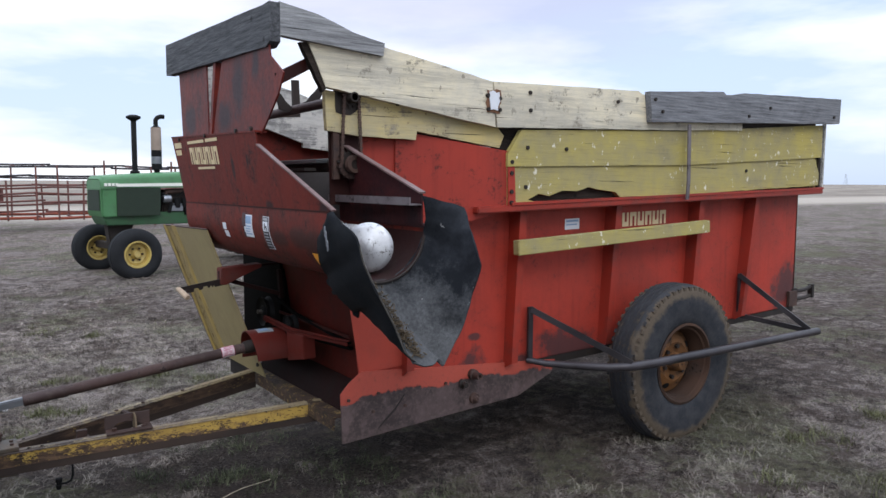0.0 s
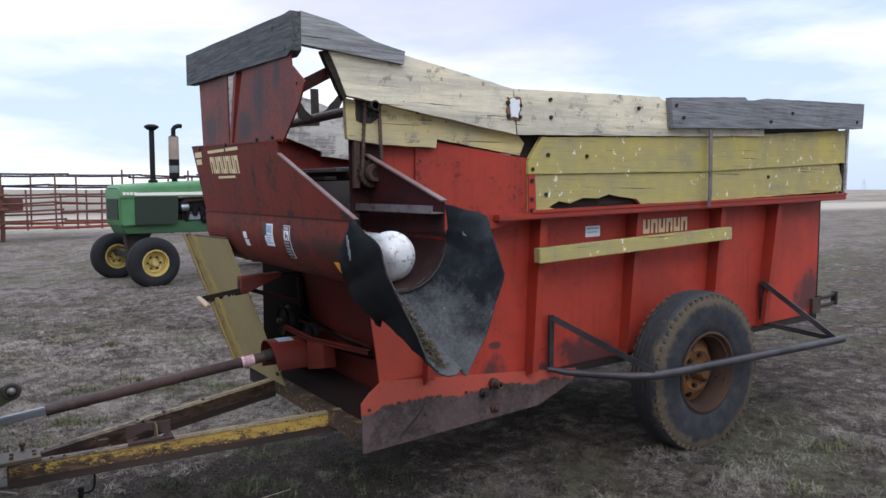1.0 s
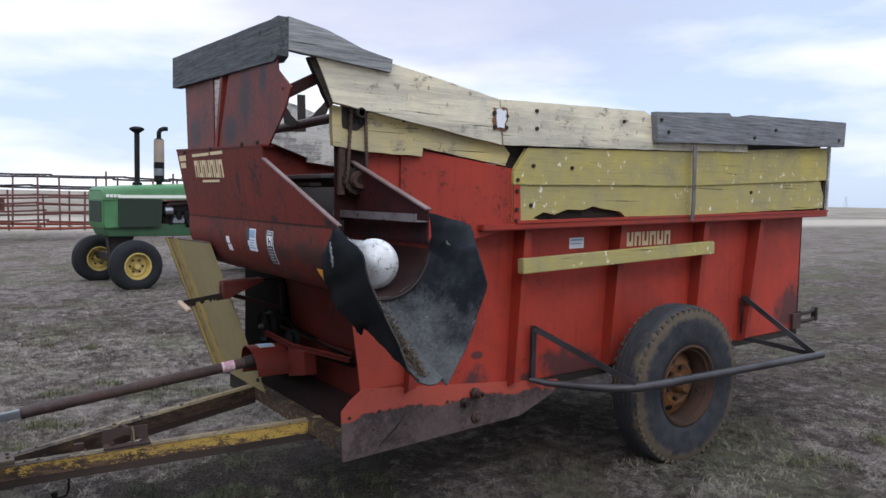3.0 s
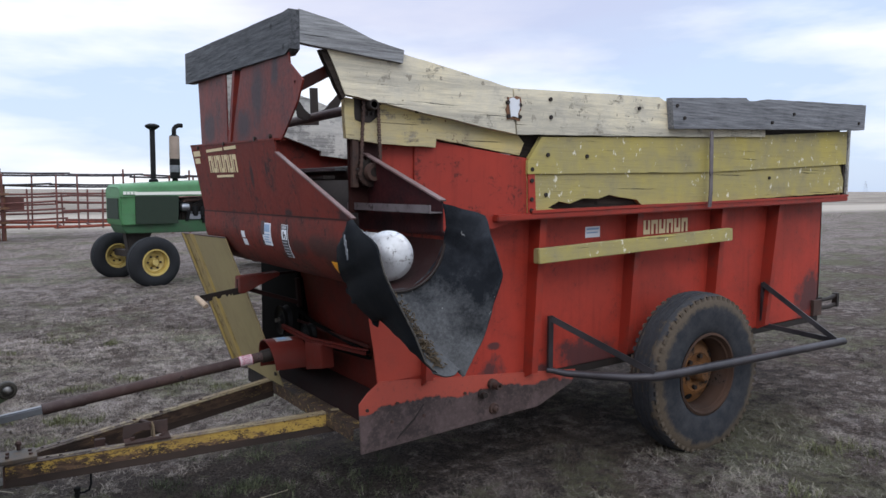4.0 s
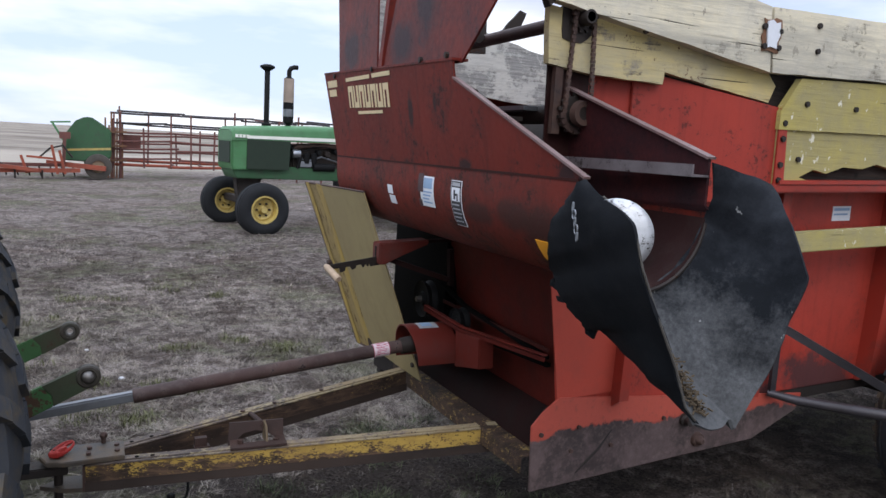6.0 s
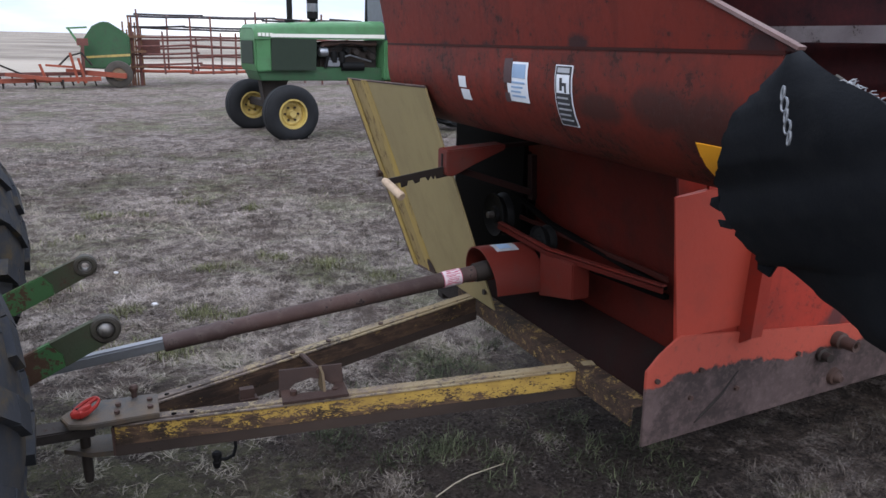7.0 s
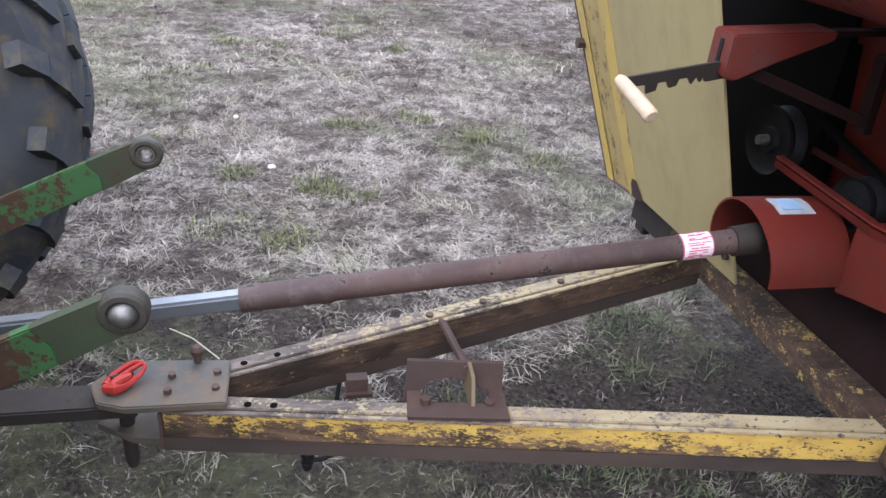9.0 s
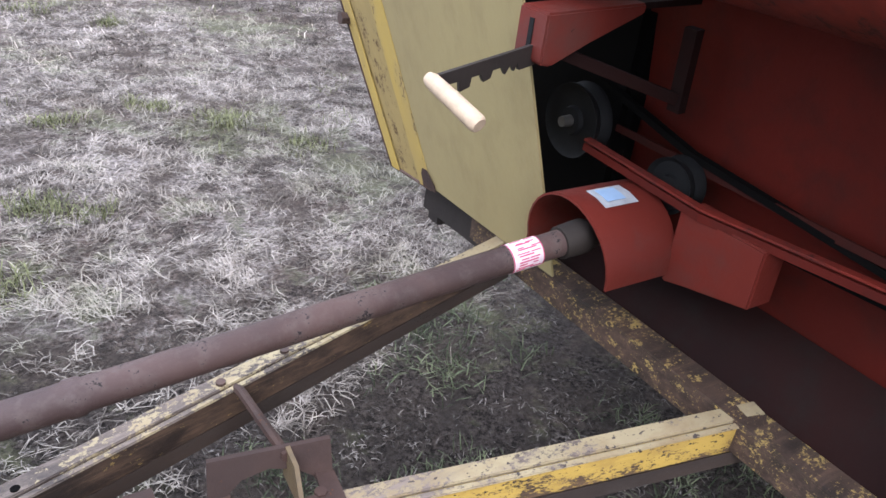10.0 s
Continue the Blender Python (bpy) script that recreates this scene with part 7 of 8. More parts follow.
tb("stack_base", lathe(B(), [(0, 1.66), (0.08, 1.66), (0.08, 1.72), (0.05, 1.74), (0, 1.74)], (-0.02, -0.06, 0), (0, 0, 1), 16), M_BLACK, stack)
muf = tb("muffler", lathe(B(), [(0, 1.62), (0.05, 1.62), (0.05, 1.74), (0.088, 1.76), (0.09, 2.00), (0.086, 2.50), (0.04, 2.53), (0.035, 2.58), (0, 2.58)], (0.37, -0.06, 0), (0, 0, 1), 20), M_BLACK, None, "muffler with a burnt, rusty upper part")
tb("muffler_sleeve", lathe(B(), [(0.0885, 1.86), (0.091, 1.87), (0.089, 2.08), (0.0885, 2.09)], (0.37, -0.06, 0), (0, 0, 1), 20), M_STEEL, muf)
tb("muffler_rust", lathe(B(), [(0.0895, 2.10), (0.0905, 2.11), (0.087, 2.49), (0.086, 2.50)], (0.37, -0.06, 0), (0, 0, 1), 20), M_BURNT, muf)
tb("exhaust_tip", tube(B(), [(0.37, -0.06, 2.56), (0.37, -0.06, 2.63), (0.40, -0.06, 2.675), (0.46, -0.06, 2.70), (0.52, -0.06, 2.70)], 0.04, 12), M_BLACK, muf)
# rear half, mostly behind the wagon
tb("fuel_tank", box(B(), (1.5, -0.42, 0.80), (2.1, 0.42, 1.45)), M_GREEN, bevel=0.03)
cab = tb("cab", box(B(), (1.65, -0.75, 2.35), (3.1, 0.75, 2.52)), M_GREEN, None, "cab with a green roof", bevel=0.05)
for x in (1.72, 3.0):
    for y in (-0.68, 0.68):
        tb("cab_post", beam(B(), (x, y, 1.25), (x + 0.03, y, 2.36), 0.06, 0.06, (1, 0, 0)), M_BLACK, cab)
tb("cab_glass", box(B(), (1.72, -0.65, 1.45), (1.73, 0.65, 2.36)), M_GLASS_DARK, cab)
tb("cab_floor", box(B(), (1.65, -0.72, 1.05), (3.05, 0.72, 1.45)), M_GREEN, cab, "", 0.03)
tb("mirror", box(B(), (1.60, -1.0, 1.75), (1.64, -0.82, 2.05)), M_BLACK, cab)
lug_wheel(tb, (2.65, -0.95, 0.85), 0.85, 0.46, 0.5, M_TYRE_BLACK, M_RIM_YEL, 20)
lug_wheel(tb, (2.65, 0.95, 0.85), 0.85, 0.46, 0.5, M_TYRE_BLACK, M_RIM_YEL, 20)
tb("rear_axle", tube(B(), [(2.65, -0.95, 0.85), (2.65, 0.95, 0.85)], 0.12, 16), M_GREEN)

# ---- rack of red pipe gates far behind ----
rack = thing("pipe_gates", "long row of stacked rusty red pipe gates", "gate panels", (2.2, 24.3, ground_z(2.2, 24.3)))
RACK_AT = V(2.2, 24.3, ground_z(2.2, 24.3))


def gp(name, bm, material=None, parent=None, label=""):
    bmesh.ops.translate(bm, verts=bm.verts, vec=-RACK_AT)
    return part(name, bm, material or M_RED_IRON, parent or rack, label)


rnd = random.Random(21)
for layer, (y, x0, x1, zs) in enumerate(((24.0, -0.55, 6.6, (0.38, 0.62, 0.92, 1.17, 1.42, 1.75, 2.06)), (25.3, -0.3, 7.2, (0.45, 0.8, 1.1, 1.35, 1.7, 2.12)))):
    for z in zs:
        x = x0
        while x < x1:
            ln = rnd.uniform(1.6, 2.4)
            za, zb = z + rnd.uniform(-0.05, 0.05), z + rnd.uniform(-0.05, 0.05)
            gp("rail", tube(B(), [(x - 0.08, y, za), (x + ln / 2, y + 0.02, (za + zb) / 2 - 0.012), (min(x1, x + ln), y, zb)], 0.033 if z > 0.5 else 0.05, 6), M_BAR if z > 1.6 else M_RED_IRON if z > 0.45 else M_ORANGE_IRON)
            x += ln
    x = x0
    while x < x1:
        top = rnd.choice((2.05, 2.1, 2.28, 1.6, 1.45))
        gp("upright", beam(B(), (x, y - 0.03, -0.05 if rnd.random() < 0.4 else 0.3), (x + rnd.uniform(-0.04, 0.04), y - 0.03, top), 0.065, 0.05, (1, 0, 0)))
        x += rnd.uniform(0.45, 0.95)
for k in range(8):
    x = -0.5 + 0.9 * k
    gp("cross_tie", beam(B(), (x, 24.0, 0.4), (x + 0.05, 25.3, 0.42), 0.05, 0.05))
    gp("cross_tie", beam(B(), (x + 0.2, 24.0, 2.05), (x + 0.2, 25.3, 2.1), 0.04, 0.04))
gp("end_frame", box(B(), (-0.62, 23.96, -0.05), (-0.55, 24.06, 1.85)))
gp("end_frame", box(B(), (-0.36, 23.96, -0.05), (-0.30, 24.06, 2.05)))
rnd = random.Random(33)
for k in range(7):
    x = -0.78 + 0.085 * k
    gp("stacked_frame", beam(B(), (x, 23.9 + 0.03 * k, -0.05), (x + rnd.uniform(-0.05, 0.05), 23.9 + 0.03 * k, rnd.uniform(1.45, 2.1)), 0.06, 0.05, (1, 0, 0)), M_RUST_PALE)
for z in (0.5, 0.95, 1.4):
    gp("stacked_rail", beam(B(), (-0.85, 23.86, z), (-0.15, 23.9, z + 0.04), 0.05, 0.06), M_RUST_PALE)
gp("end_plate", box(B(), (-0.25, 24.4, 0.9), (0.3, 24.45, 1.35)))

# ---- green baler and orange implement ----
baler = thing("round_baler", "green round baler with a yellow stripe", "baler", (-1.2, 23.4, ground_z(-1.2, 23.4)))
BAL_AT = V(-1.2, 23.4, ground_z(-1.2, 23.4))


def bp(name, bm, material, parent=None, label="", bevel=0.0, root=None, at=None):
    bmesh.ops.translate(bm, verts=bm.verts, vec=-(at or BAL_AT))
    return part(name, bm, material, parent or root or baler, label, bevel)


out = [(-1.95, 0.50), (-2.0, 0.95), (-1.90, 1.30), (-1.62, 1.70), (-1.35, 1.84), (-1.15, 1.82), (-0.85, 1.62), (-0.62, 1.45), (-0.62, 0.62), (-0.9, 0.45)]
bp("body", prism(B(), [(x, 23.2, z) for x, z in out], (0, 1.5, 0)), M_GREEN_DARK, None, "", 0.04)
bp("side_stripe", prism(B(), [(-1.9, 23.19, 0.78), (-0.64, 23.19, 0.86), (-0.64, 23.19, 0.93), (-1.9, 23.19, 0.84)], (0, 0.01, 0)), M_RIM_YEL)
bp("front_frame", beam(B(), (-2.25, 23.3, 1.62), (-1.95, 23.3, 1.1), 0.06, 0.06), M_GREEN)
bp("front_frame", beam(B(), (-2.3, 23.3, 1.62), (-1.75, 23.3, 1.66), 0.05, 0.05), M_GREEN)
for y in (23.0, 24.8):
    w = bp("wheel", lathe(B(), [(0, -0.06), (0.18, -0.06), (0.2, -0.09), (0.2, 0.09), (0, 0.06)], (-1.0, y, 0.34), (0, 1, 0), 24), M_DUSTY)
    bp("tyre", lathe(B(), [(0.19, -0.1), (0.30, -0.12), (0.38, -0.09), (0.39, 0.0), (0.38, 0.09), (0.30, 0.12), (0.19, 0.1)], (-1.0, y, 0.34), (0, 1, 0), 32), M_TYRE_DUSTY, w, "dusty grey-brown tyre")
bp("axle", tube(B(), [(-1.0, 23.0, 0.34), (-1.0, 24.8, 0.34)], 0.05, 8), M_DARK)
imp = thing("tillage_implement", "orange-red tillage implement with a folded drawbar", "farm implement", (-3.0, 22.8, ground_z(-3, 22.8)))
IMP_AT = V(-3.0, 22.8, ground_z(-3, 22.8))


def ip(name, bm, material=M_ORANGE_IRON):
    return bp(name, bm, material, None, "", 0.0, imp, IMP_AT)


ip("main_beam", beam(B(), (-4.2, 22.6, 0.15), (-1.5, 22.8, 0.22), 0.14, 0.12))
ip("main_beam", beam(B(), (-2.4, 23.1, 0.42), (-0.8, 22.75, 0.30), 0.14, 0.14))
ip("wing_beam", beam(B(), (-3.9, 22.4, 0.35), (-2.6, 22.5, 0.20), 0.1, 0.1))
for x, z in ((-4.1, 0.55), (-2.9, 0.62), (-2.1, 0.95), (-1.9, 0.8)):
    ip("upright", beam(B(), (x, 22.7, 0.1), (x - 0.15, 22.7, z), 0.07, 0.07, (1, 0, 0)))
ip("mast", beam(B(), (-1.95, 22.8, 0.3), (-1.9, 22.8, 1.35), 0.09, 0.09, (1, 0, 0)), M_RED_IRON)
ip("mast_head", box(B(), (-2.05, 22.75, 1.15), (-1.75, 22.9, 1.35)), M_RED_IRON)
ip("brace", beam(B(), (-4.05, 22.6, 0.6), (-3.2, 22.6, 0.2), 0.05, 0.05), M_DARK)
ip("brace", beam(B(), (-2.9, 22.6, 0.6), (-2.2, 22.6, 0.55), 0.06, 0.06))
for k in range(9):
    x = -4.1 + 0.3 * k
    ip("shank", beam(B(), (x, 22.9, 0.30), (x + 0.06, 22.95, 0.02), 0.04, 0.04, (1, 0, 0)), M_DARK)
ip("rear_beam", beam(B(), (-4.2, 22.9, 0.32), (-1.6, 23.0, 0.36), 0.1, 0.1), M_RED_IRON)
ip("hose", tube(B(), [(-2.6, 22.7, 0.55), (-2.3, 22.7, 0.85), (-1.95, 22.75, 0.95), (-1.7, 22.75, 0.6)], 0.03, 6), M_DARK)
for x in (-4.0, -3.2, -2.5):
    ip("stand", beam(B(), (x, 22.62, -0.12), (x, 22.62, 0.2), 0.05, 0.05, (1, 0, 0)), M_DARK)

# ---- power pylon on the horizon ----
pyl = thing("power_pylon", "lattice steel power pylon on the horizon", "pylon", (787, 400, -1))
pyl.scale = (0.55, 0.55, 0.55)
bm = B()
for sx, sy in ((-1, -1), (1, -1), (1, 1), (-1, 1)):
    beam(bm, (sx * 3.2, sy * 3.2, 0), (sx * 0.6, sy * 0.6, 24), 0.16, 0.16, (1, 0, 0))
for z in (6, 12, 18):
    f = 3.2 - 2.6 * z / 24
    beam(bm, (-f, -f, z), (f, -f, z), 0.12, 0.12)
    beam(bm, (-f - 0.6, -f, z - 5), (f, -f, z), 0.1, 0.1)
    beam(bm, (f + 0.6, -f, z - 5), (-f, -f, z), 0.1, 0.1)
part("mast", bm, M_STEEL, pyl)
for z in (18, 23):
    part("cross_arm", beam(B(), (-5, 0, z), (5, 0, z), 0.14, 0.18), M_STEEL, pyl)

# ---- grass, twigs and stones ----
def leaf_material(name, a, b, patchy=False):
    """Blades whose tone differs from one to the next and from clump to clump; patchy: brown and greenish where the soil is."""
    m, n, l, bs = nodes_of(name)
    g = n.new("ShaderNodeNewGeometry")
    co = n.new("ShaderNodeTexCoord").outputs["Object"]
    clump = noise_node(n, l, co, 8.5, 7, 0.74)
    k = mathn(n, l, "ADD", mathn(n, l, "MULTIPLY", clump, 0.68), mathn(n, l, "MULTIPLY", noise_node(n, l, co, 1.8, 6, 0.7), 0.32))
    f = mathn(n, l, "ADD", mathn(n, l, "MULTIPLY", g.outputs["Random Per Island"], 0.42), mathn(n, l, "MULTIPLY", ramp(n, l, k, 0.42, 0.56), 0.58))
    gap = ramp(n, l, noise_node(n, l, co, 13, 5, 0.65), 0.40, 0.50, (1, 1, 1, 1), (0, 0, 0, 1))
    lump = ramp(n, l, noise_node(n, l, co, 4.6, 4, 0.6), 0.40, 0.50, (1, 1, 1, 1), (0, 0, 0, 1))
    f = mathn(n, l, "SUBTRACT", f, mathn(n, l, "ADD", mathn(n, l, "MULTIPLY", gap, 0.3), mathn(n, l, "MULTIPLY", lump, 0.18)))
    c = ramp(n, l, f, 0.05, 0.95, (*a, 1), (*b, 1))
    if patchy:
        rust = mathn(n, l, "MULTIPLY", ramp(n, l, noise_node(n, l, co, 1.05, 6, 0.72), 0.52, 0.60), 0.4)
        c = mixc(n, l, rust, c, mixc(n, l, f, tuple(0.8 * v for v in a), (0.62 * b[0], 0.54 * b[1], 0.48 * b[2])))
        wide = noise_node(n, l, co, 0.55, 5, 0.65)
        moss = mathn(n, l, "MULTIPLY", ramp(n, l, mathn(n, l, "ADD", mathn(n, l, "MULTIPLY", wide, 0.6), mathn(n, l, "MULTIPLY", clump, 0.4)), 0.50, 0.57), 0.6)
        scuff = mathn(n, l, "MULTIPLY", ramp(n, l, noise_node(n, l, co, 2.3, 7, 0.7), 0.37, 0.455, (1, 1, 1, 1), (0, 0, 0, 1)), 0.6)
        c = mixc(n, l, scuff, c, mixc(n, l, f, tuple(0.7 * v for v in a), (0.42 * b[0], 0.38 * b[1], 0.35 * b[2])))
        c = mixc(n, l, moss, c, mixc(n, l, f, (0.055, 0.058, 0.034), (0.60 * b[0], 0.66 * b[1], 0.52 * b[2])))
    l.new(c, bs.inputs["Base Color"])
    bs.inputs["Roughness"].default_value = 0.85
    bs.inputs["Specular IOR Level"].default_value = 0.15
    return m


def blades(name, spots, material, length, lay, width, label, curl=0.6, wild=0.16, swirl=6.3):
    """One mesh of many limp, tapering blades; each spot is (x, y, count, spread). The blades of a spot lie within swirl radians of one way."""
    rng = np.random.default_rng(5)
    verts, faces = [], []
    for x, y, count, spread in spots:
        way = 2 * math.pi * noise.noise((x * 1.3, y * 1.3, 50)) + rng.normal(0, 0.9)
        for _ in range(count):
            ox, oy = rng.normal(0, spread), rng.normal(0, spread)
            px, py = x + ox, y + oy
            z = ground_z(px, py) - 0.003
            a, ln = way + rng.uniform(-0.5, 0.5) * swirl, length * rng.uniform(0.35, 1.6)
            lean = min(0.985, max(0.05, rng.normal(lay, wild)))
            up, w = math.sqrt(1 - lean * lean), width * rng.uniform(0.6, 1.5)
            bend, k = rng.normal(0, curl), len(verts)
            qx, qy, qz = px, py, z
            step = ln / 2
            for i in range(3):
                dx, dy = math.cos(a), math.sin(a)
                t = w * (1.0, 0.85, 0.15)[i]
                verts.append((qx - dy * t, qy + dx * t, qz + 0.004))
                verts.append((qx + dy * t, qy - dx * t, qz + 0.004))
                a += bend
                qx, qy = qx + math.cos(a) * step * lean, qy + math.sin(a) * step * lean
                qz += step * up * (0.9, 0.3, 0)[i]
            for i in (0, 2):
                faces.append((k + i, k + i + 1, k + i + 3, k + i + 2))
    me = bpy.data.meshes.new(name)
    me.from_pydata(verts, [], faces)
    me.materials.append(material)
    return tagged(new(name, me), label, "grass", kind="stuff")


rng = np.random.default_rng(8)
straw, lush, dark_lush = [], [], []


def trodden(x, y):
    return math.hypot((x + 2.0) * 0.36, (y - 0.05) * 0.52) + 0.4 * noise.noise((x * 1.4, y * 1.4, 8))


while len(lush) < 420:
    x, y = rng.uniform(-5, 7), rng.uniform(-2.4, 9)
    if noise.noise((x * 0.8, y * 0.8, 30)) < 0.12 or (-0.1 < x < 4.2 and -0.1 < y < 1.5):
        continue
    lush.append((x, y, int(rng.integers(6, 16)), rng.uniform(0.03, 0.07)))
for x, y, r in ((-1.41, 2.89, 1.0), (-0.87, 3.62, 0.7), (-0.39, 3.74, 0.8), (-1.24, 5.5, 0.9), (-1.59, 5.5, 1.1), (-1.06, 2.68, 0.8), (-0.21, 5.44, 0.7), (-1.83, 4.73, 1.2), (-1.24, 2.13, 0.7), (-0.95, 2.56, 0.6), (-0.05, 3.40, 1.0), (0.19, 2.97, 0.8),
                (-1.47, 2.23, 1.3), (2.83, -0.85, 1.2), (2.0, -1.1, 1.0), (-1.9, 3.3, 1.1), (-0.7, 5.9, 0.9), (2.4, -1.5, 1.3), (3.6, -0.9, 1.0)):
    for k in range(int(rng.integers(4, 8))):
        lush.append((x + rng.normal(0, 0.075 * r), y + rng.normal(0, 0.06 * r), int(rng.integers(25, 60)), 0.04))
for x, y in ((-0.18, 1.48), (-0.01, 1.35), (0.05, 1.48), (0.21, 1.60), (0.46, 1.76), (-0.35, 0.72), (-0.30, 0.80), (-0.15, 0.55), (-0.9, -0.3), (-1.25, 0.15), (-0.45, 0.7), (-0.7, 0.95), (-0.25, 1.25), (-0.05, 1.10), (-0.55, -0.15), (-1.5, 0.30)):
    for k in range(5):
        dark_lush.append((x + rng.normal(0, 0.07), y + rng.normal(0, 0.06), int(rng.integers(25, 50)), 0.04))
for _ in range(110):
    x, y = rng.uniform(-1.8, 0.5), rng.uniform(-0.7, 0.75)
    if noise.noise((x * 1.6, y * 1.6, 90)) > rng.uniform(-0.3, 0.3):
        for k in range(3):
            dark_lush.append((x + rng.normal(0, 0.05), y + rng.normal(0, 0.04), int(rng.integers(8, 22)), 0.03))
green = {(round(q[0] / 0.07), round(q[1] / 0.07)) for q in lush + dark_lush if q[2] > 20}
while len(straw) < 40000:
    x, y = rng.uniform(-5.5, 7.5), rng.uniform(-2.6, 10)
    d = math.hypot(x + 1.0, y - 2.4)
    if rng.random() > 1.3 / (1 + 0.075 * d * d) or noise.noise((x * 4.2, y * 4.2, 3)) + 0.5 * noise.noise((x * 9.5, y * 9.5, 4)) < rng.uniform(-0.48, 0.20):
        continue
    if (round(x / 0.07), round(y / 0.07)) in green and rng.random() < 0.85:
        continue
    trod = trodden(x, y)
    under_wagon = 1 if -0.05 < x < 4.1 and 0.2 < y < 1.3 else 0
    under_tongue = 1 - ease(math.hypot((x - 0.0) * 1.25, (y - 0.75) * 1.35) + 0.3 * noise.noise((x * 2, y * 2, 6)), 0.55, 1.15)
    if rng.random() < 0.84 * (1 - ease(trod, 0.5, 1.15)) + 0.6 * under_wagon + 0.75 * under_tongue:
        continue
    if trod < 1.0:
        if noise.noise((x * 5.0, y * 5.0, 40)) < -0.05:
            continue
        straw.append((x, y, int(rng.integers(8, 18)), rng.uniform(0.012, 0.030)))
        continue
    straw.append((x, y, int(rng.integers(4, 11)), rng.uniform(0.012, 0.045)))


def in_pale(x, y):
    return math.hypot((x + 1.6) * 0.30, (y - 3.6) * 0.34) + 0.25 * noise.noise((x * 1.7, y * 1.7, 2)) < 0.95 or math.hypot((x - 3.4) * 0.32, (y + 1.3) * 0.80) + 0.5 * noise.noise((x * 2.3, y * 2.3, 12)) < 0.85


blades("dry_grass", [q for q in straw if in_pale(q[0], q[1])], leaf_material("dry_straw", (0.078, 0.064, 0.054), (0.395, 0.342, 0.302), True), 0.056, 0.90, 0.0016, "matted pale straw-coloured grass", 0.45, 0.14, 3.2)
blades("dry_grass", [q for q in straw if not in_pale(q[0], q[1])], leaf_material("dull_straw", (0.024, 0.019, 0.016), (0.180, 0.148, 0.129), True), 0.050, 0.87, 0.0014, "dull trampled dry grass", 0.45, 0.14, 3.6)
blades("green_grass", lush, leaf_material("new_green_grass", (0.058, 0.060, 0.030), (0.215, 0.215, 0.112)), 0.066, 0.55, 0.0017, "short tufts of yellow-green grass", 0.35, 0.25)
blades("green_grass", dark_lush, leaf_material("shaded_green_grass", (0.030, 0.036, 0.021), (0.155, 0.168, 0.100)), 0.052, 0.66, 0.0015, "tufts of dull green grass", 0.35, 0.25)

# dead tussocks whose blades lie out like stars on the trampled soil
stars = []
while len(stars) < 420:
    x, y = rng.uniform(-1.9, 0.10), rng.uniform(-0.55, 0.65)
    if noise.noise((x * 1.9, y * 1.9, 71)) > rng.uniform(-0.15, 0.5):
        stars.append((x, y, int(rng.integers(10, 34)), rng.uniform(0.010, 0.034)))
blades("dead_tussocks", stars, leaf_material("bleached_dead_grass", (0.050, 0.042, 0.035), (0.285, 0.246, 0.216)), 0.046, 0.80, 0.0015, "bleached dead grass tussocks spread on the soil", 0.55, 0.16)

# short broken bits of straw and thatch on the trampled soil
bits = []
while len(bits) < 14000:
    x, y = rng.uniform(-2.4, 4.2), rng.uniform(-2.3, 1.7)
    if noise.noise((x * 3.3, y * 3.3, 60)) > rng.uniform(-0.5, 0.35):
        bits.append((x, y, int(rng.integers(3, 7)), rng.uniform(0.01, 0.05)))
blades("straw_litter", bits, leaf_material("broken_straw_bits", (0.022, 0.018, 0.015), (0.245, 0.212, 0.192)), 0.019, 0.94, 0.0014, "broken bits of straw trodden into dark soil", 0.5)

# coarser tussocks farther off
tussock = []
while len(tussock) < 15000:
    x, y = rng.uniform(-9, 14), rng.uniform(4.5, 22)
    if noise.noise((x * 0.7, y * 1.5, 17)) < rng.uniform(-0.3, 0.4):
        continue
    tussock.append((x, y, int(rng.integers(3, 8)), rng.uniform(0.03, 0.12)))
blades("far_grass", tussock, leaf_material("dry_tussock", (0.120, 0.095, 0.078), (0.57, 0.48, 0.425), True), 0.060, 0.93, 0.0026, "matted dry grass tussocks farther off", 0.6)


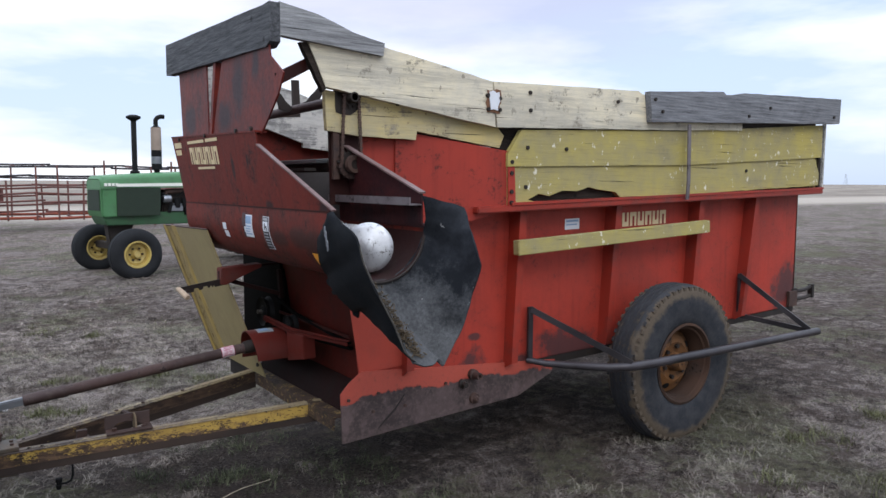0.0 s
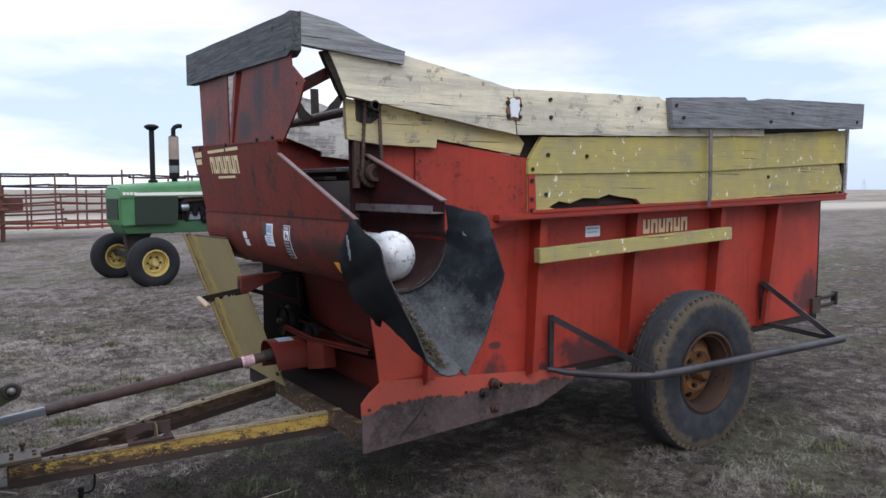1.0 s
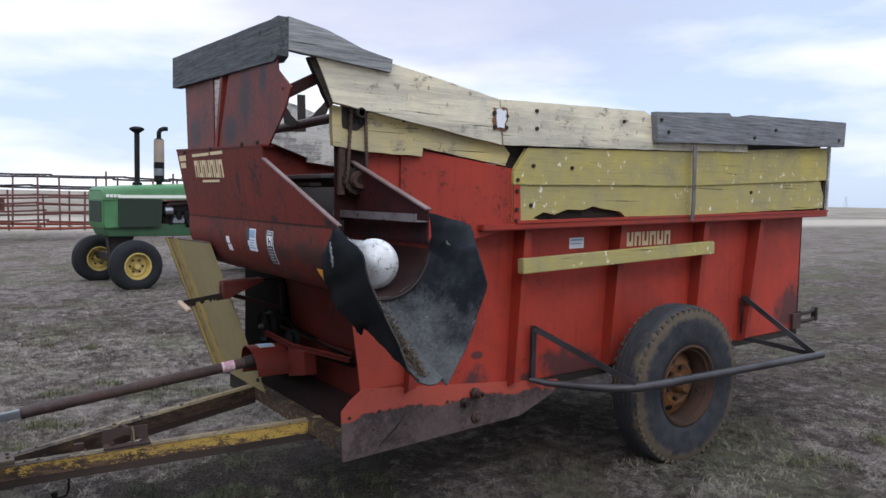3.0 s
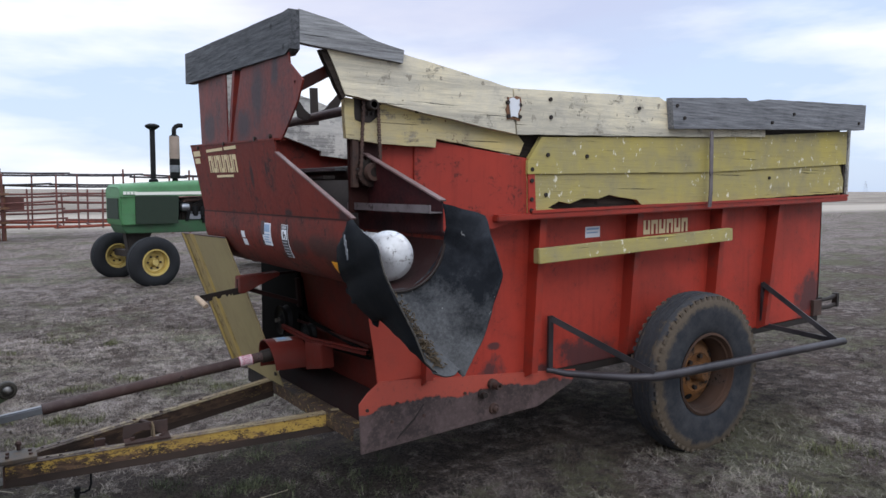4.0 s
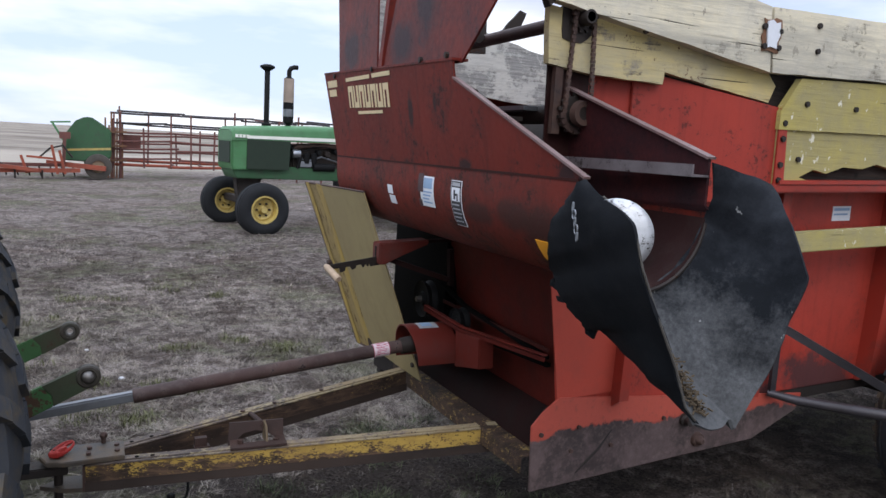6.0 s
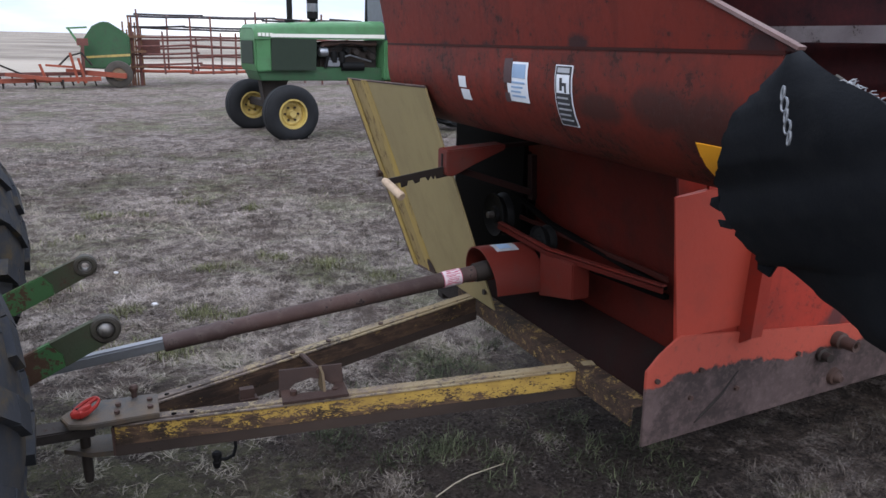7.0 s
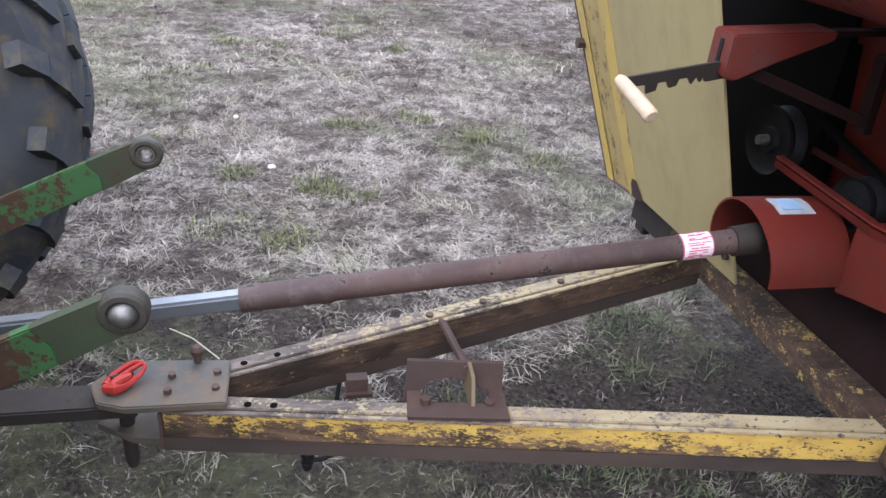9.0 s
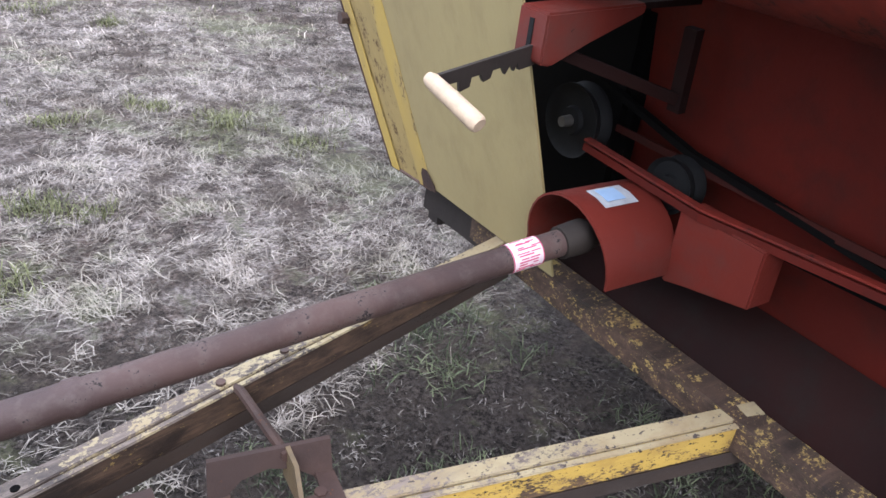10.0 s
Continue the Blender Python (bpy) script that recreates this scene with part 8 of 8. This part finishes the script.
def stalk(pts, r=0.004):
    p = [V(x, y, ground_z(x, y) + 0.008 + h) for x, y, h in pts]
    ob = part("straw_stalk", tube(B(), p, [r, r, r, r * 0.6][:len(p)], 6), M_STRAW)
    return tagged(ob, "loose pale straw stalk lying on the soil", "straw", "loose stalks")


M_STONE = plain("pale_stone", (0.52, 0.52, 0.54), 0.8, 0, 0.3, 60)
M_STRAW = plain("pale_straw", (0.36, 0.31, 0.24), 0.8)
stalk([(-0.49, 0.433, 0), (-0.40, 0.475, 0.004), (-0.33, 0.495, 0.006), (-0.175, 0.516, 0.004)], 0.0024)
stalk([(-1.30, 0.02, 0), (-1.18, 0.10, 0.008), (-1.05, 0.12, 0.004)], 0.003)
stalk([(-1.60, 1.51, 0), (-1.52, 1.43, 0.01), (-1.43, 1.295, 0.02)], 0.0024)
for x, y, ln, turn, bow in ((-1.42, 0.16, 0.09, 0.35, 0.010), (-1.22, 0.26, 0.14, -0.55, 0.016), (-1.02, 0.30, 0.07, 0.9, 0.0), (-0.92, 0.21, 0.10, 1.9, 0.012), (-0.62, 0.28, 0.09, 0.5, 0.008), (-1.66, 0.22, 0.12, 0.1, 0.010), (-0.28, 0.06, 0.11, 2.4, 0.012), (0.30, -0.52, 0.16, 0.7, 0.02), (1.05, -0.85, 0.13, 2.0, 0.014)):
    dx, dy = math.cos(turn), math.sin(turn)
    stalk([(x, y, 0), (x + dx * ln * 0.4 - dy * bow, y + dy * ln * 0.4 + dx * bow, 0.006), (x + dx * ln * 0.75 - dy * bow, y + dy * ln * 0.75 + dx * bow, 0.005), (x + dx * ln, y + dy * ln, 0.002)], 0.0024)
for x, y, r in ((-1.264, 2.93, 0.022), (-1.466, 3.76, 0.016), (-0.9, 0.02, 0.010), (-1.05, 0.03, 0.008), (-0.35, 0.25, 0.007)):
    bm = B()
    bmesh.ops.create_icosphere(bm, subdivisions=2, radius=r)
    for v in bm.verts:
        v.co *= 1 + 0.25 * noise.noise(v.co * 60 + V(x, y, 0))
        v.co.z *= 0.6
    st = part("stone", bm, M_STONE)
    st.location = (x, y, ground_z(x, y) + r * 0.35)
    tagged(st, "small pale stone on the dry grass", "stone", "pale stones")
